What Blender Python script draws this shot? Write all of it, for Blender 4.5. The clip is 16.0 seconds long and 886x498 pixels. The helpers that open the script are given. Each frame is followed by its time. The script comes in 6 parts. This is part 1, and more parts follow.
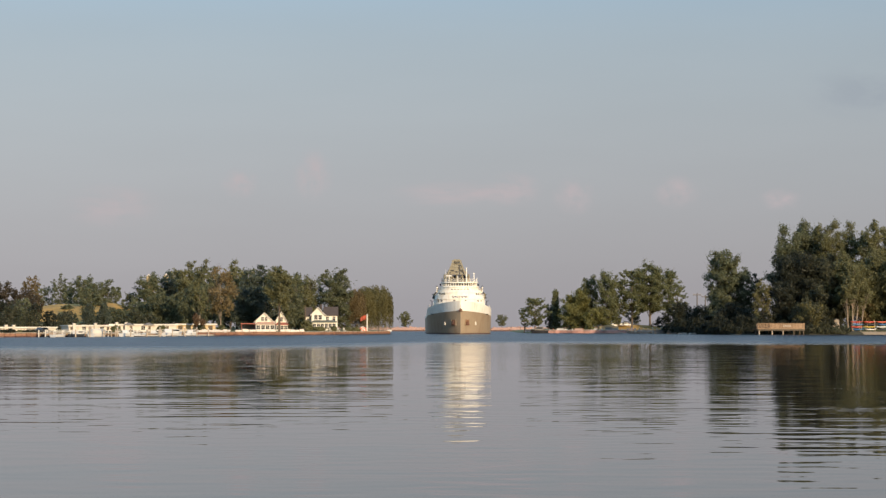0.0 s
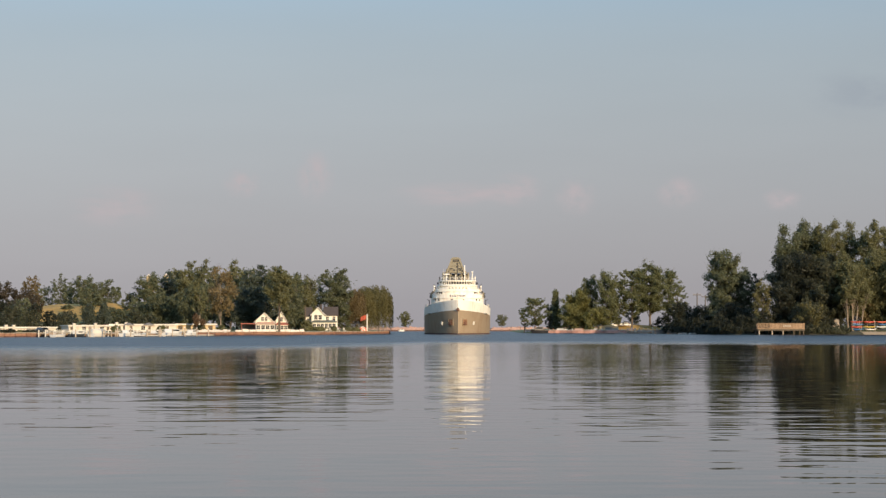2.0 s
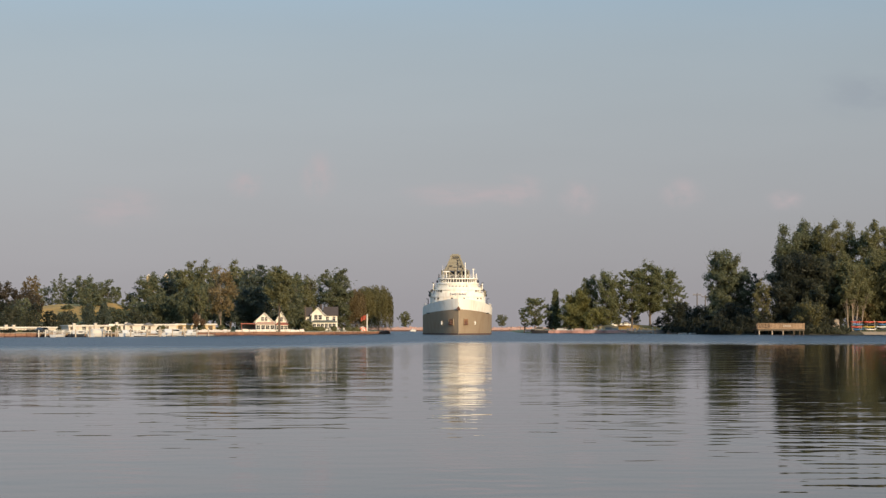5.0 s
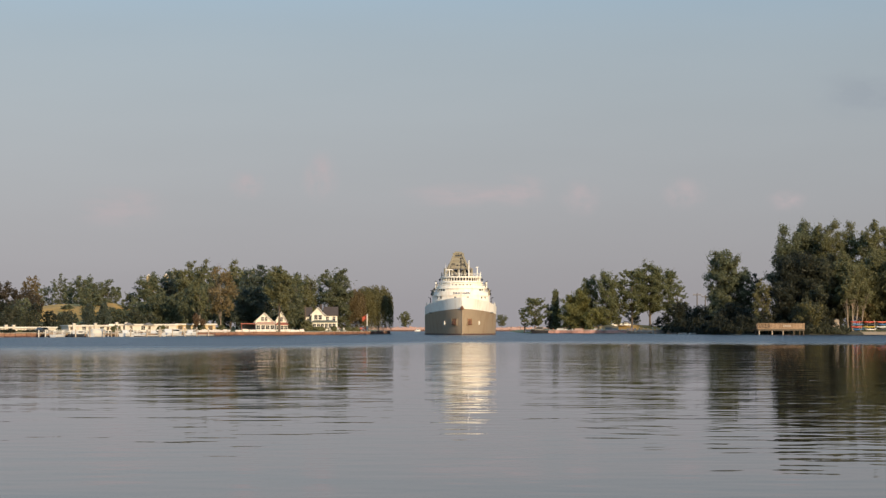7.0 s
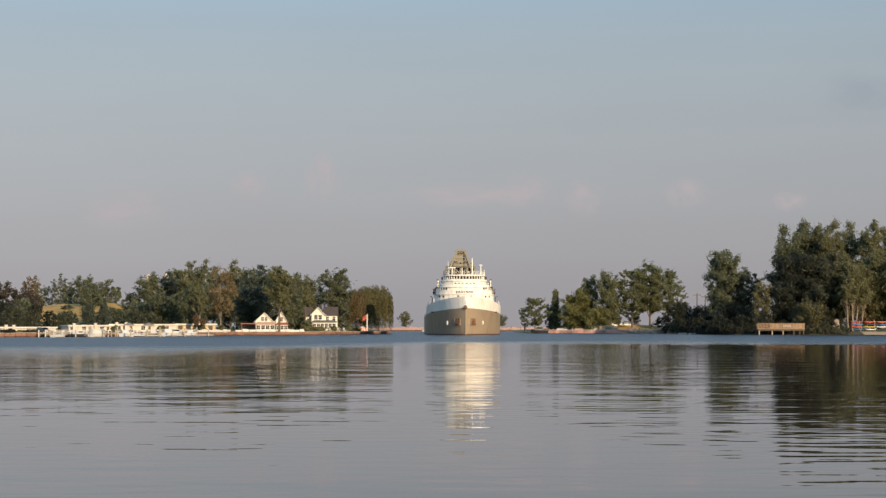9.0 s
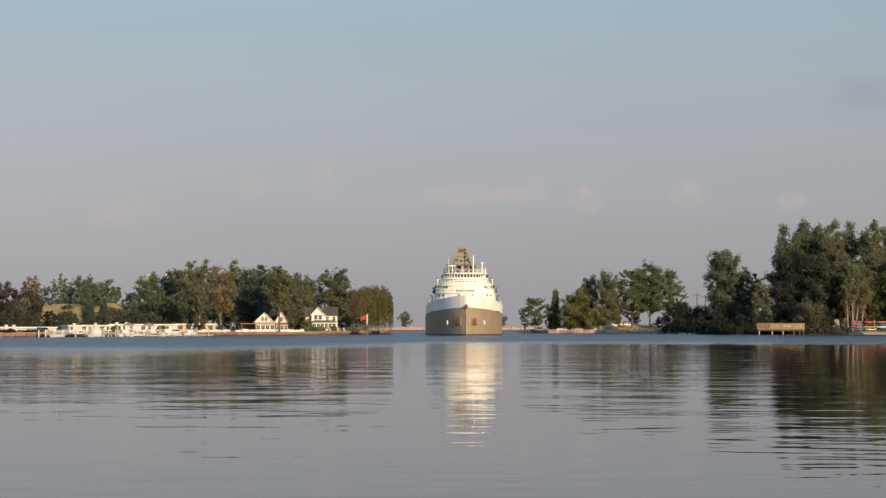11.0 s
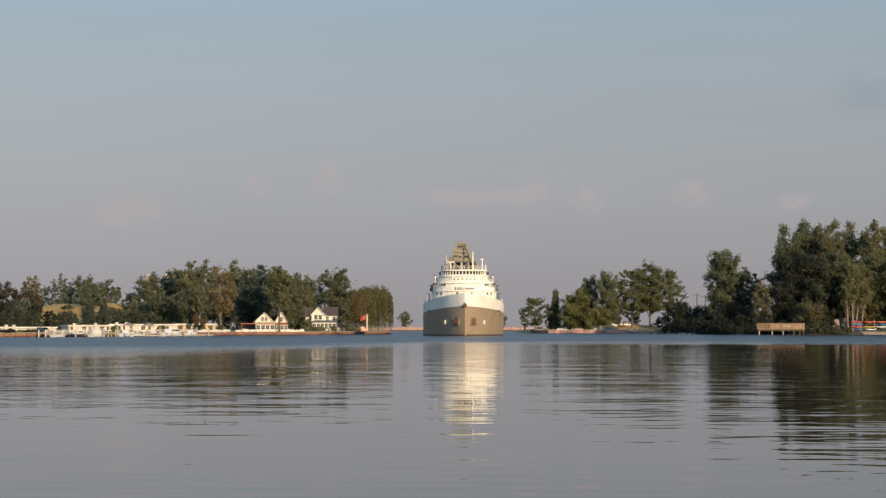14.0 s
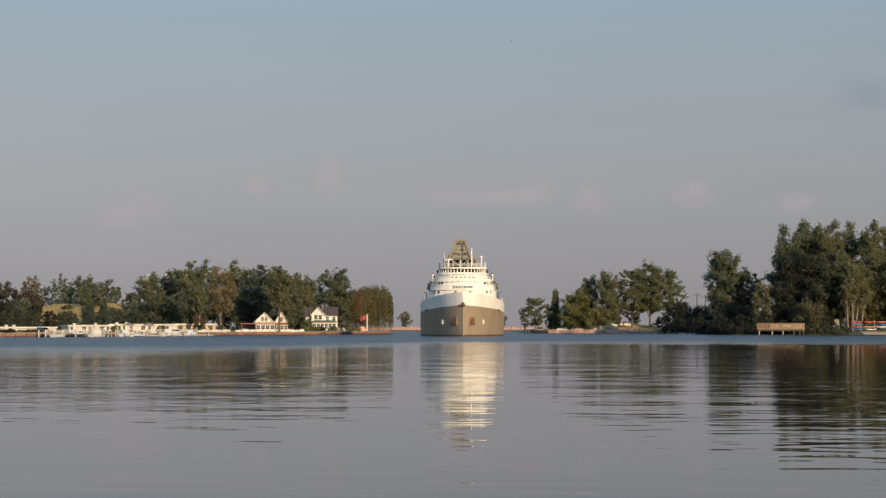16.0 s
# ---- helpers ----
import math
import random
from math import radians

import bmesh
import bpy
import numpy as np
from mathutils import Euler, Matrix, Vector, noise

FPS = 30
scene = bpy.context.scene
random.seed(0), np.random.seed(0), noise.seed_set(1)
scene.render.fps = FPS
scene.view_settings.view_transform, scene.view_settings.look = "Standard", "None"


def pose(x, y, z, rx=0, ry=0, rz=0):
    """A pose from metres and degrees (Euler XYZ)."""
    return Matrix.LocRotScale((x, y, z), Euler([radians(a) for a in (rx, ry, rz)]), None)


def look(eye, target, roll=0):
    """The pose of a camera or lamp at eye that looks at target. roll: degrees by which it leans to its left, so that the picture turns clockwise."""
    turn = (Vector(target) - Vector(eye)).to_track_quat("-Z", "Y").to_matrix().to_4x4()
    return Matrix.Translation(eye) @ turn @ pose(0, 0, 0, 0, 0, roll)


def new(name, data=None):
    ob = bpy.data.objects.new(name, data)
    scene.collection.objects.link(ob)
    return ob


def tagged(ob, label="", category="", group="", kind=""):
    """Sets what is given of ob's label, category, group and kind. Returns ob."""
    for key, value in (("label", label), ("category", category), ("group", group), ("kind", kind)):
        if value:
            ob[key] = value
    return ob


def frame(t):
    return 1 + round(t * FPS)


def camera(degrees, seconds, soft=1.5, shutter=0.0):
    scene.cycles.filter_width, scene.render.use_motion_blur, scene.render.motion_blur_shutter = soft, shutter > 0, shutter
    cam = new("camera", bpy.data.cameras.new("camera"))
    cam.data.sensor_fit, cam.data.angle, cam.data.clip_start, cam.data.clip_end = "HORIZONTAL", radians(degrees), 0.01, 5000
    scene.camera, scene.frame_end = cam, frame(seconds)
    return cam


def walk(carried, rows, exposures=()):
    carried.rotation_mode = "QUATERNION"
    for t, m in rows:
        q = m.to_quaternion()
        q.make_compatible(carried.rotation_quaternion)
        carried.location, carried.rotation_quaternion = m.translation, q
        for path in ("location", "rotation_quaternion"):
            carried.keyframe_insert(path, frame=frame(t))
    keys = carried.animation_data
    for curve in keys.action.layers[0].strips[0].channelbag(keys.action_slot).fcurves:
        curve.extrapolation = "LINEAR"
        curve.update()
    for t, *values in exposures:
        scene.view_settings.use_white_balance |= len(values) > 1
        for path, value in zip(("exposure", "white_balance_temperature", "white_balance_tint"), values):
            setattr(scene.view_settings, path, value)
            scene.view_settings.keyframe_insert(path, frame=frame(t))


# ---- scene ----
# camera: stands still on the bank, 2.1 m above the water, looking north
cam = camera(25.0, 16.0, 1.42)
EYE = (0.0, 0.0, 2.12)
walk(cam, [(0, pose(*EYE, 92.25, 0, 0)), (16, pose(*EYE, 92.25, 0, 0))],
     exposures=[(0, 0.05), (3.0, 0.05), (3.5, -0.03), (12.5, 0.0), (13.0, -0.12), (15.5, -0.12), (16, -0.22)])

# world, sun, exposure
SUN_AZ, SUN_EL = 150.0, 15.5      # degrees: clockwise from north, and above the horizon


def build_world():
    w = bpy.data.worlds.new("world")
    scene.world = w
    w.use_nodes = True
    nt = w.node_tree
    nt.nodes.clear()
    out = nt.nodes.new("ShaderNodeOutputWorld")
    bg = nt.nodes.new("ShaderNodeBackground")
    sky = nt.nodes.new("ShaderNodeTexSky")
    sky.sky_type = "NISHITA"
    sky.sun_disc = False
    sky.sun_elevation = radians(SUN_EL)
    sky.sun_rotation = radians(SUN_AZ)
    sky.air_density, sky.dust_density, sky.ozone_density = 1.0, 1.5, 1.5
    co = nt.nodes.new("ShaderNodeTexCoord")
    sep = nt.nodes.new("ShaderNodeSeparateXYZ")
    nt.links.new(co.outputs["Generated"], sep.inputs[0])
    # morning haze that thins with height
    ramp = nt.nodes.new("ShaderNodeValToRGB")
    cr = ramp.color_ramp
    cr.interpolation = "B_SPLINE"
    cr.elements[0].position, cr.elements[0].color = 0.0, (0.338, 0.318, 0.341, 1)
    cr.elements[1].position, cr.elements[1].color = 1.0, (0.27, 0.50, 0.86, 1)
    for p, c in ((0.035, (0.380, 0.368, 0.394)), (0.075, (0.406, 0.413, 0.440)), (0.12, (0.412, 0.452, 0.487)), (0.17, (0.372, 0.460, 0.530)), (0.35, (0.31, 0.64, 0.99))):
        e = cr.elements.new(p)
        e.color = (*c, 1)
    nt.links.new(sep.outputs["Z"], ramp.inputs[0])
    thin = nt.nodes.new("ShaderNodeMapRange")
    thin.inputs["From Min"].default_value, thin.inputs["From Max"].default_value = 0.0, 0.6
    thin.inputs["To Min"].default_value, thin.inputs["To Max"].default_value = 0.95, 0.6
    nt.links.new(sep.outputs["Z"], thin.inputs[0])
    # large faint streaks in the haze
    mp = nt.nodes.new("ShaderNodeMapping")
    mp.inputs["Scale"].default_value = (5, 5, 26)
    nt.links.new(co.outputs["Generated"], mp.inputs[0])
    no = nt.nodes.new("ShaderNodeTexNoise")
    no.inputs["Scale"].default_value, no.inputs["Detail"].default_value = 1.6, 5
    nt.links.new(mp.outputs[0], no.inputs[0])
    st = nt.nodes.new("ShaderNodeMapRange")
    st.inputs["From Min"].default_value, st.inputs["From Max"].default_value = 0.3, 0.7
    st.inputs["To Min"].default_value, st.inputs["To Max"].default_value = 9.85, 10.15
    nt.links.new(no.outputs[0], st.inputs[0])
    # the haze is a little thicker towards the west
    az = nt.nodes.new("ShaderNodeMapRange")
    az.inputs["From Min"].default_value, az.inputs["From Max"].default_value = -1.0, 1.0
    az.inputs["To Min"].default_value, az.inputs["To Max"].default_value = 1.25, 0.75
    nt.links.new(sep.outputs["X"], az.inputs[0])
    both = nt.nodes.new("ShaderNodeMath")
    both.operation = "MULTIPLY"
    nt.links.new(az.outputs[0], both.inputs[0])
    nt.links.new(st.outputs[0], both.inputs[1])
    mul = nt.nodes.new("ShaderNodeMix")
    mul.data_type, mul.blend_type = "RGBA", "MULTIPLY"
    mul.inputs[0].default_value = 1.0
    nt.links.new(ramp.outputs[0], mul.inputs[6])
    nt.links.new(both.outputs[0], mul.inputs[7])
    mix = nt.nodes.new("ShaderNodeMix")
    mix.data_type = "RGBA"
    nt.links.new(thin.outputs[0], mix.inputs[0])
    nt.links.new(sky.outputs[0], mix.inputs[6])
    nt.links.new(mul.outputs[2], mix.inputs[7])
    nt.links.new(mix.outputs[2], bg.inputs[0])
    bg.inputs[1].default_value = 0.1
    nt.links.new(bg.outputs[0], out.inputs[0])


build_world()
sun = new("sun", bpy.data.lights.new("sun", "SUN"))
sun.data.energy, sun.data.angle, sun.data.color = 5.0, radians(0.6), (1.0, 0.775, 0.51)
_a, _e = radians(SUN_AZ), radians(SUN_EL)
sun.matrix_world = look((math.sin(_a) * math.cos(_e) * 100, math.cos(_a) * math.cos(_e) * 100, math.sin(_e) * 100), (0, 0, 0))


# materials
def mat(name, color, rough=0.6, metal=0.0, var=0.25, scale=3.0, fine=25.0, bump=0.15, stain=None, stain_amt=0.0,
        stain_scale=(0.6, 0.6, 0.15), obj_var=0.0, island=0.0, spec=0.5):
    """A paint, wood, stone or leaf surface: colour with variation at two scales, stains and relief."""
    m = bpy.data.materials.new(name)
    m.use_nodes = True
    nt = m.node_tree
    N, L = nt.nodes, nt.links
    b = N["Principled BSDF"]
    b.inputs["Roughness"].default_value, b.inputs["Metallic"].default_value = rough, metal
    b.inputs["Specular IOR Level"].default_value = spec
    co = N.new("ShaderNodeTexCoord")

    def noise_of(s, detail=4):
        n = N.new("ShaderNodeTexNoise")
        n.inputs["Scale"].default_value, n.inputs["Detail"].default_value = s, detail
        L.new(co.outputs["Object"], n.inputs["Vector"])
        return n

    big, small = noise_of(scale), noise_of(fine)
    add = N.new("ShaderNodeMath")
    add.operation = "ADD"
    L.new(big.outputs[0], add.inputs[0])
    L.new(small.outputs[0], add.inputs[1])
    last = add.outputs[0]
    for on, sock, amt in ((obj_var, ("ShaderNodeObjectInfo", "Random"), obj_var), (island, ("ShaderNodeNewGeometry", "Random Per Island"), island)):
        if on:
            src = N.new(sock[0])
            r = N.new("ShaderNodeMath")
            r.operation = "MULTIPLY_ADD"
            L.new(src.outputs[sock[1]], r.inputs[0])
            r.inputs[1].default_value = amt
            L.new(last, r.inputs[2])
            sub = N.new("ShaderNodeMath")
            sub.operation = "SUBTRACT"
            L.new(r.outputs[0], sub.inputs[0])
            sub.inputs[1].default_value = amt / 2
            last = sub.outputs[0]
    mr = N.new("ShaderNodeMapRange")
    mr.inputs["From Min"].default_value, mr.inputs["From Max"].default_value = 0.5, 1.5
    mr.inputs["To Min"].default_value, mr.inputs["To Max"].default_value = 1 - var, 1 + var
    L.new(last, mr.inputs[0])
    mul = N.new("ShaderNodeMix")
    mul.data_type, mul.blend_type = "RGBA", "MULTIPLY"
    mul.inputs[0].default_value = 1.0
    mul.inputs[6].default_value = (*color, 1)
    L.new(mr.outputs[0], mul.inputs[7])
    col = mul.outputs[2]
    if stain:
        mp = N.new("ShaderNodeMapping")
        mp.inputs["Scale"].default_value = stain_scale
        L.new(co.outputs["Object"], mp.inputs[0])
        n = N.new("ShaderNodeTexNoise")
        n.inputs["Scale"].default_value, n.inputs["Detail"].default_value = 1.0, 6
        L.new(mp.outputs[0], n.inputs["Vector"])
        s = N.new("ShaderNodeMapRange")
        s.inputs["From Min"].default_value, s.inputs["From Max"].default_value = 0.5, 0.72
        s.inputs["To Max"].default_value = stain_amt
        L.new(n.outputs[0], s.inputs[0])
        mx = N.new("ShaderNodeMix")
        mx.data_type = "RGBA"
        L.new(s.outputs[0], mx.inputs[0])
        L.new(col, mx.inputs[6])
        mx.inputs[7].default_value = (*stain, 1)
        col = mx.outputs[2]
    L.new(col, b.inputs["Base Color"])
    if bump:
        bp = N.new("ShaderNodeBump")
        bp.inputs["Strength"].default_value, bp.inputs["Distance"].default_value = bump, 0.05
        L.new(small.outputs[0], bp.inputs["Height"])
        L.new(bp.outputs[0], b.inputs["Normal"])
    return m


def leaf_mat(name, color, var=0.36):
    m = mat(name, color, rough=0.5, var=var, scale=0.35, fine=1.5, bump=0, island=0.25, obj_var=0.35, spec=0.32)
    nt = m.node_tree
    b = nt.nodes["Principled BSDF"]
    tr = nt.nodes.new("ShaderNodeBsdfTranslucent")
    nt.links.new(b.inputs["Base Color"].links[0].from_socket, tr.inputs[0])
    mx = nt.nodes.new("ShaderNodeMixShader")
    mx.inputs[0].default_value = 0.48
    nt.links.new(b.outputs[0], mx.inputs[1])
    nt.links.new(tr.outputs[0], mx.inputs[2])
    nt.links.new(mx.outputs[0], nt.nodes["Material Output"].inputs["Surface"])
    return m


def water_mat():
    m = bpy.data.materials.new("lake_water")
    m.use_nodes = True
    nt = m.node_tree
    N, L = nt.nodes, nt.links
    b = N["Principled BSDF"]
    b.inputs["Base Color"].default_value = (0.018, 0.011, 0.014, 1)
    b.inputs["IOR"].default_value = 1.27
    co = N.new("ShaderNodeTexCoord")
    geo = N.new("ShaderNodeNewGeometry")

    def noise_of(scale3, detail, src):
        mp = N.new("ShaderNodeMapping")
        mp.inputs["Scale"].default_value = scale3
        L.new(src, mp.inputs[0])
        n = N.new("ShaderNodeTexNoise")
        n.inputs["Scale"].default_value, n.inputs["Detail"].default_value = 1.0, detail
        L.new(mp.outputs[0], n.inputs["Vector"])
        return n.outputs[0]

    def math_of(op, a, c):
        n = N.new("ShaderNodeMath")
        n.operation = op
        for i, v in enumerate((a, c)):
            if isinstance(v, float):
                n.inputs[i].default_value = v
            else:
                L.new(v, n.inputs[i])
        return n.outputs[0]

    sep = N.new("ShaderNodeSeparateXYZ")
    L.new(geo.outputs["Position"], sep.inputs[0])
    # the breeze ruffles the water beyond an uneven line; nearer than that it lies calm
    west = math_of("MULTIPLY", math_of("MAXIMUM", math_of("MULTIPLY", sep.outputs["X"], -1.0), 0.0), 3.9)
    west = math_of("MINIMUM", west, 96.0)
    east = math_of("MULTIPLY", math_of("MAXIMUM", sep.outputs["X"], 0.0), 0.25)
    line = math_of("ADD", math_of("ADD", sep.outputs["Y"], west), east)
    wob = math_of("MULTIPLY", noise_of((0.02, 0.008, 0.02), 3, geo.outputs["Position"]), 120.0)
    ruf = N.new("ShaderNodeMapRange")
    ruf.interpolation_type = "SMOOTHSTEP"
    ruf.inputs["From Min"].default_value, ruf.inputs["From Max"].default_value = 275.0, 400.0
    L.new(math_of("ADD", line, wob), ruf.inputs[0])
    # long low swell, ripples with short smooth crests, and gusts that strengthen them in patches
    swell = noise_of((0.24, 0.26, 1), 0, co.outputs["Object"])
    rip = noise_of((0.62, 1.05, 1), 1.0, co.outputs["Object"])
    gust = N.new("ShaderNodeMapRange")
    gust.inputs["From Min"].default_value, gust.inputs["From Max"].default_value = 0.35, 0.65
    gust.inputs["To Min"].default_value, gust.inputs["To Max"].default_value = 0.45, 1.35
    L.new(noise_of((0.05, 0.03, 1), 1, co.outputs["Object"]), gust.inputs[0])
    h = math_of("ADD", math_of("MULTIPLY", swell, 0.024), math_of("MULTIPLY", math_of("MULTIPLY", rip, gust.outputs[0]), 0.0165))
    # broader undulations out on the open bay
    bay = N.new("ShaderNodeMapRange")
    bay.interpolation_type = "SMOOTHSTEP"
    bay.inputs["From Min"].default_value, bay.inputs["From Max"].default_value = 55.0, 130.0
    bay.inputs["To Max"].default_value = 0.056
    L.new(sep.outputs["Y"], bay.inputs[0])
    h = math_of("ADD", h, math_of("MULTIPLY", noise_of((0.21, 0.155, 1), 0.5, co.outputs["Object"]), bay.outputs[0]))
    bp = N.new("ShaderNodeBump")
    bp.inputs["Strength"].default_value, bp.inputs["Distance"].default_value = 1.0, 1.0
    # wind chop in the ruffled stretch
    chop = noise_of((1.1, 1.4, 1), 2, co.outputs["Object"])
    h = math_of("ADD", h, math_of("MULTIPLY", math_of("MULTIPLY", chop, ruf.outputs[0]), 0.22))
    L.new(h, bp.inputs["Height"])
    L.new(bp.outputs[0], b.inputs["Normal"])
    ro = N.new("ShaderNodeMapRange")
    ro.inputs["To Min"].default_value, ro.inputs["To Max"].default_value = 0.015, 0.30
    L.new(ruf.outputs[0], ro.inputs[0])
    # small waves that merge with distance
    far = N.new("ShaderNodeMapRange")
    far.inputs["From Min"].default_value, far.inputs["From Max"].default_value = 35.0, 160.0
    far.inputs["To Min"].default_value, far.inputs["To Max"].default_value = 0.0, 0.080
    L.new(sep.outputs["Y"], far.inputs[0])
    # the water in the lee of the eastern grove lies stiller
    lee = N.new("ShaderNodeMapRange")
    lee.interpolation_type = "SMOOTHSTEP"
    lee.inputs["From Min"].default_value, lee.inputs["From Max"].default_value = 8.0, 32.0
    lee.inputs["To Min"].default_value, lee.inputs["To Max"].default_value = 1.0, 0.45
    L.new(sep.outputs["X"], lee.inputs[0])
    L.new(math_of("MAXIMUM", ro.outputs[0], math_of("MULTIPLY", far.outputs[0], lee.outputs[0])), b.inputs["Roughness"])
    return m


M = {}
M["water"] = water_mat()
M["grass"] = mat("lawn", (0.10, 0.12, 0.045), 0.9, var=0.35, scale=0.05, fine=0.8, bump=0.4, stain=(0.30, 0.22, 0.10), stain_amt=0.8, stain_scale=(0.04, 0.04, 0.2))
M["hill"] = mat("dry_grass", (0.52, 0.30, 0.07), 0.9, var=0.3, scale=0.15, fine=1.5, bump=0.4, stain=(0.15, 0.13, 0.05), stain_amt=0.75, stain_scale=(0.12, 0.05, 0.2))
M["sand"] = mat("beach_sand", (0.42, 0.31, 0.20), 0.9, var=0.15, scale=0.3, fine=4, bump=0.2)
M["seawall"] = mat("seawall_timber", (0.30, 0.16, 0.105), 0.8, var=0.35, scale=0.3, fine=2.5, bump=0.3, stain=(0.10, 0.06, 0.04), stain_amt=0.8, stain_scale=(0.5, 0.5, 0.3), obj_var=0.5)
M["stone"] = mat("rubble_stone", (0.48, 0.34, 0.28), 0.85, var=0.35, scale=0.4, fine=3, bump=0.4, island=0.5)
M["breakwater"] = mat("breakwater_stone", (0.42, 0.275, 0.235), 0.85, var=0.3, scale=0.1, fine=1.2, bump=0.4)
M["hull"] = mat("taupe_hull_paint", (0.325, 0.252, 0.172), 0.5, var=0.12, scale=0.15, fine=1.5, bump=0.05, stain=(0.20, 0.10, 0.05), stain_amt=0.45, stain_scale=(0.5, 0.5, 0.12))
M["boot"] = mat("boot_topping", (0.10, 0.055, 0.045), 0.6, var=0.3, scale=0.3, fine=2, bump=0.05)
M["shipwhite"] = mat("ship_white_paint", (0.90, 0.86, 0.77), 0.45, var=0.06, scale=0.2, fine=2.5, bump=0.03, stain=(0.50, 0.36, 0.22), stain_amt=0.38, stain_scale=(0.9, 0.9, 0.16))
M["bufftan"] = mat("buff_tan_paint", (0.25, 0.225, 0.165), 0.55, var=0.15, scale=0.4, fine=3, bump=0.05, stain=(0.22, 0.13, 0.06), stain_amt=0.5)
M["rust"] = mat("rusty_steel", (0.15, 0.072, 0.045), 0.8, var=0.45, scale=1.5, fine=6, bump=0.4)
M["pocketrust"] = mat("rust_streaked_pocket", (0.27, 0.145, 0.08), 0.8, var=0.5, scale=1.2, fine=5, bump=0.2, stain=(0.07, 0.045, 0.035), stain_amt=0.9, stain_scale=(0.8, 0.8, 0.5))
M["deckred"] = mat("red_oxide_deck", (0.20, 0.075, 0.05), 0.7, var=0.25, scale=0.3, fine=2, bump=0.1)
M["dark"] = mat("dark_steel", (0.035, 0.035, 0.038), 0.5, var=0.3, scale=1, fine=6, bump=0.1)
M["glass"] = mat("dark_window_glass", (0.02, 0.024, 0.028), 0.06, var=0.1, scale=0.4, fine=1, bump=0)
M["bark"] = mat("grey_brown_bark", (0.13, 0.10, 0.075), 0.9, var=0.4, scale=0.8, fine=4, bump=0.5)
M["palebark"] = mat("pale_bark", (0.30, 0.235, 0.17), 0.85, var=0.3, scale=0.6, fine=4, bump=0.4, stain=(0.12, 0.09, 0.07), stain_amt=0.7, stain_scale=(1, 1, 1.5))
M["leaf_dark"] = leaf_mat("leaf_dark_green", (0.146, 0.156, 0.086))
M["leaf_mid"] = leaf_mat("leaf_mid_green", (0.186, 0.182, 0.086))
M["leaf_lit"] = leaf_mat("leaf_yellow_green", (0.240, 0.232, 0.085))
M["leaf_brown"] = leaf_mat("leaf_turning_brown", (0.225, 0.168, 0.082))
# darker copies of the leaf greens, with shade put into the colour
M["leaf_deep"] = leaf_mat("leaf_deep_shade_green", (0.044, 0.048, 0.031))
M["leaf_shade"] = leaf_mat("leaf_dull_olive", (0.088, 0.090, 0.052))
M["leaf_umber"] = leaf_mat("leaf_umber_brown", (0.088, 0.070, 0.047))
M["leaf_rust"] = leaf_mat("leaf_rust_brown", (0.17, 0.11, 0.065))
M["bank"] = mat("dark_earth_bank", (0.065, 0.06, 0.035), 0.95, var=0.35, scale=0.2, fine=1.5, bump=0.4)
# haze put into the leaf colour: a paler green for the far eastern trees
M["leaf_haze"] = leaf_mat("leaf_dusty_grey_green", (0.172, 0.178, 0.082))
M["leaf_willow"] = leaf_mat("leaf_willow_olive", (0.185, 0.165, 0.068))
M["leaf_cool"] = leaf_mat("leaf_blue_green", (0.098, 0.115, 0.083))


# mesh helpers
def mesh_object(name, bm, material, smooth=False):
    me = bpy.data.meshes.new(name)
    bm.normal_update()
    bm.to_mesh(me)
    bm.free()
    for m in (material if isinstance(material, (list, tuple)) else [material]):
        me.materials.append(m)
    if smooth:
        me.polygons.foreach_set("use_smooth", [True] * len(me.polygons))
    return new(name, me)


def part(name, bm, material, parent, label="", smooth=False):
    ob = mesh_object(name, bm, material, smooth)
    ob.parent = parent
    return tagged(ob, label)


def thing(name, x, y, z, rz=0.0, label="", category="", group="", kind=""):
    ob = new(name)
    ob.matrix_world = pose(x, y, z, 0, 0, rz)
    return tagged(ob, label, category, group, kind)


def box(bm, x0, x1, y0, y1, z0, z1, bevel=0.0):
    vs = [bm.verts.new((x, y, z)) for z in (z0, z1) for x, y in ((x0, y0), (x1, y0), (x1, y1), (x0, y1))]
    fs = [bm.faces.new([vs[i] for i in q]) for q in ((3, 2, 1, 0), (4, 5, 6, 7), (0, 1, 5, 4), (1, 2, 6, 5), (2, 3, 7, 6), (3, 0, 4, 7))]
    if bevel:
        es = list({e for f in fs for e in f.edges})
        bmesh.ops.bevel(bm, geom=es, offset=bevel, segments=1, affect="EDGES")
    return bm


def tube(bm, p0, p1, r0, r1=None, n=8, caps=True):
    r1 = r0 if r1 is None else r1
    p0, p1 = Vector(p0), Vector(p1)
    d = (p1 - p0).normalized()
    u = d.orthogonal().normalized()
    v = d.cross(u)
    rings = []
    for p, r in ((p0, r0), (p1, r1)):
        rings.append([bm.verts.new(p + (u * math.cos(2 * math.pi * i / n) + v * math.sin(2 * math.pi * i / n)) * r) for i in range(n)])
    for i in range(n):
        bm.faces.new((rings[0][i], rings[0][(i + 1) % n], rings[1][(i + 1) % n], rings[1][i]))
    if caps:
        bm.faces.new(rings[0][::-1])
        bm.faces.new(rings[1])
    return bm


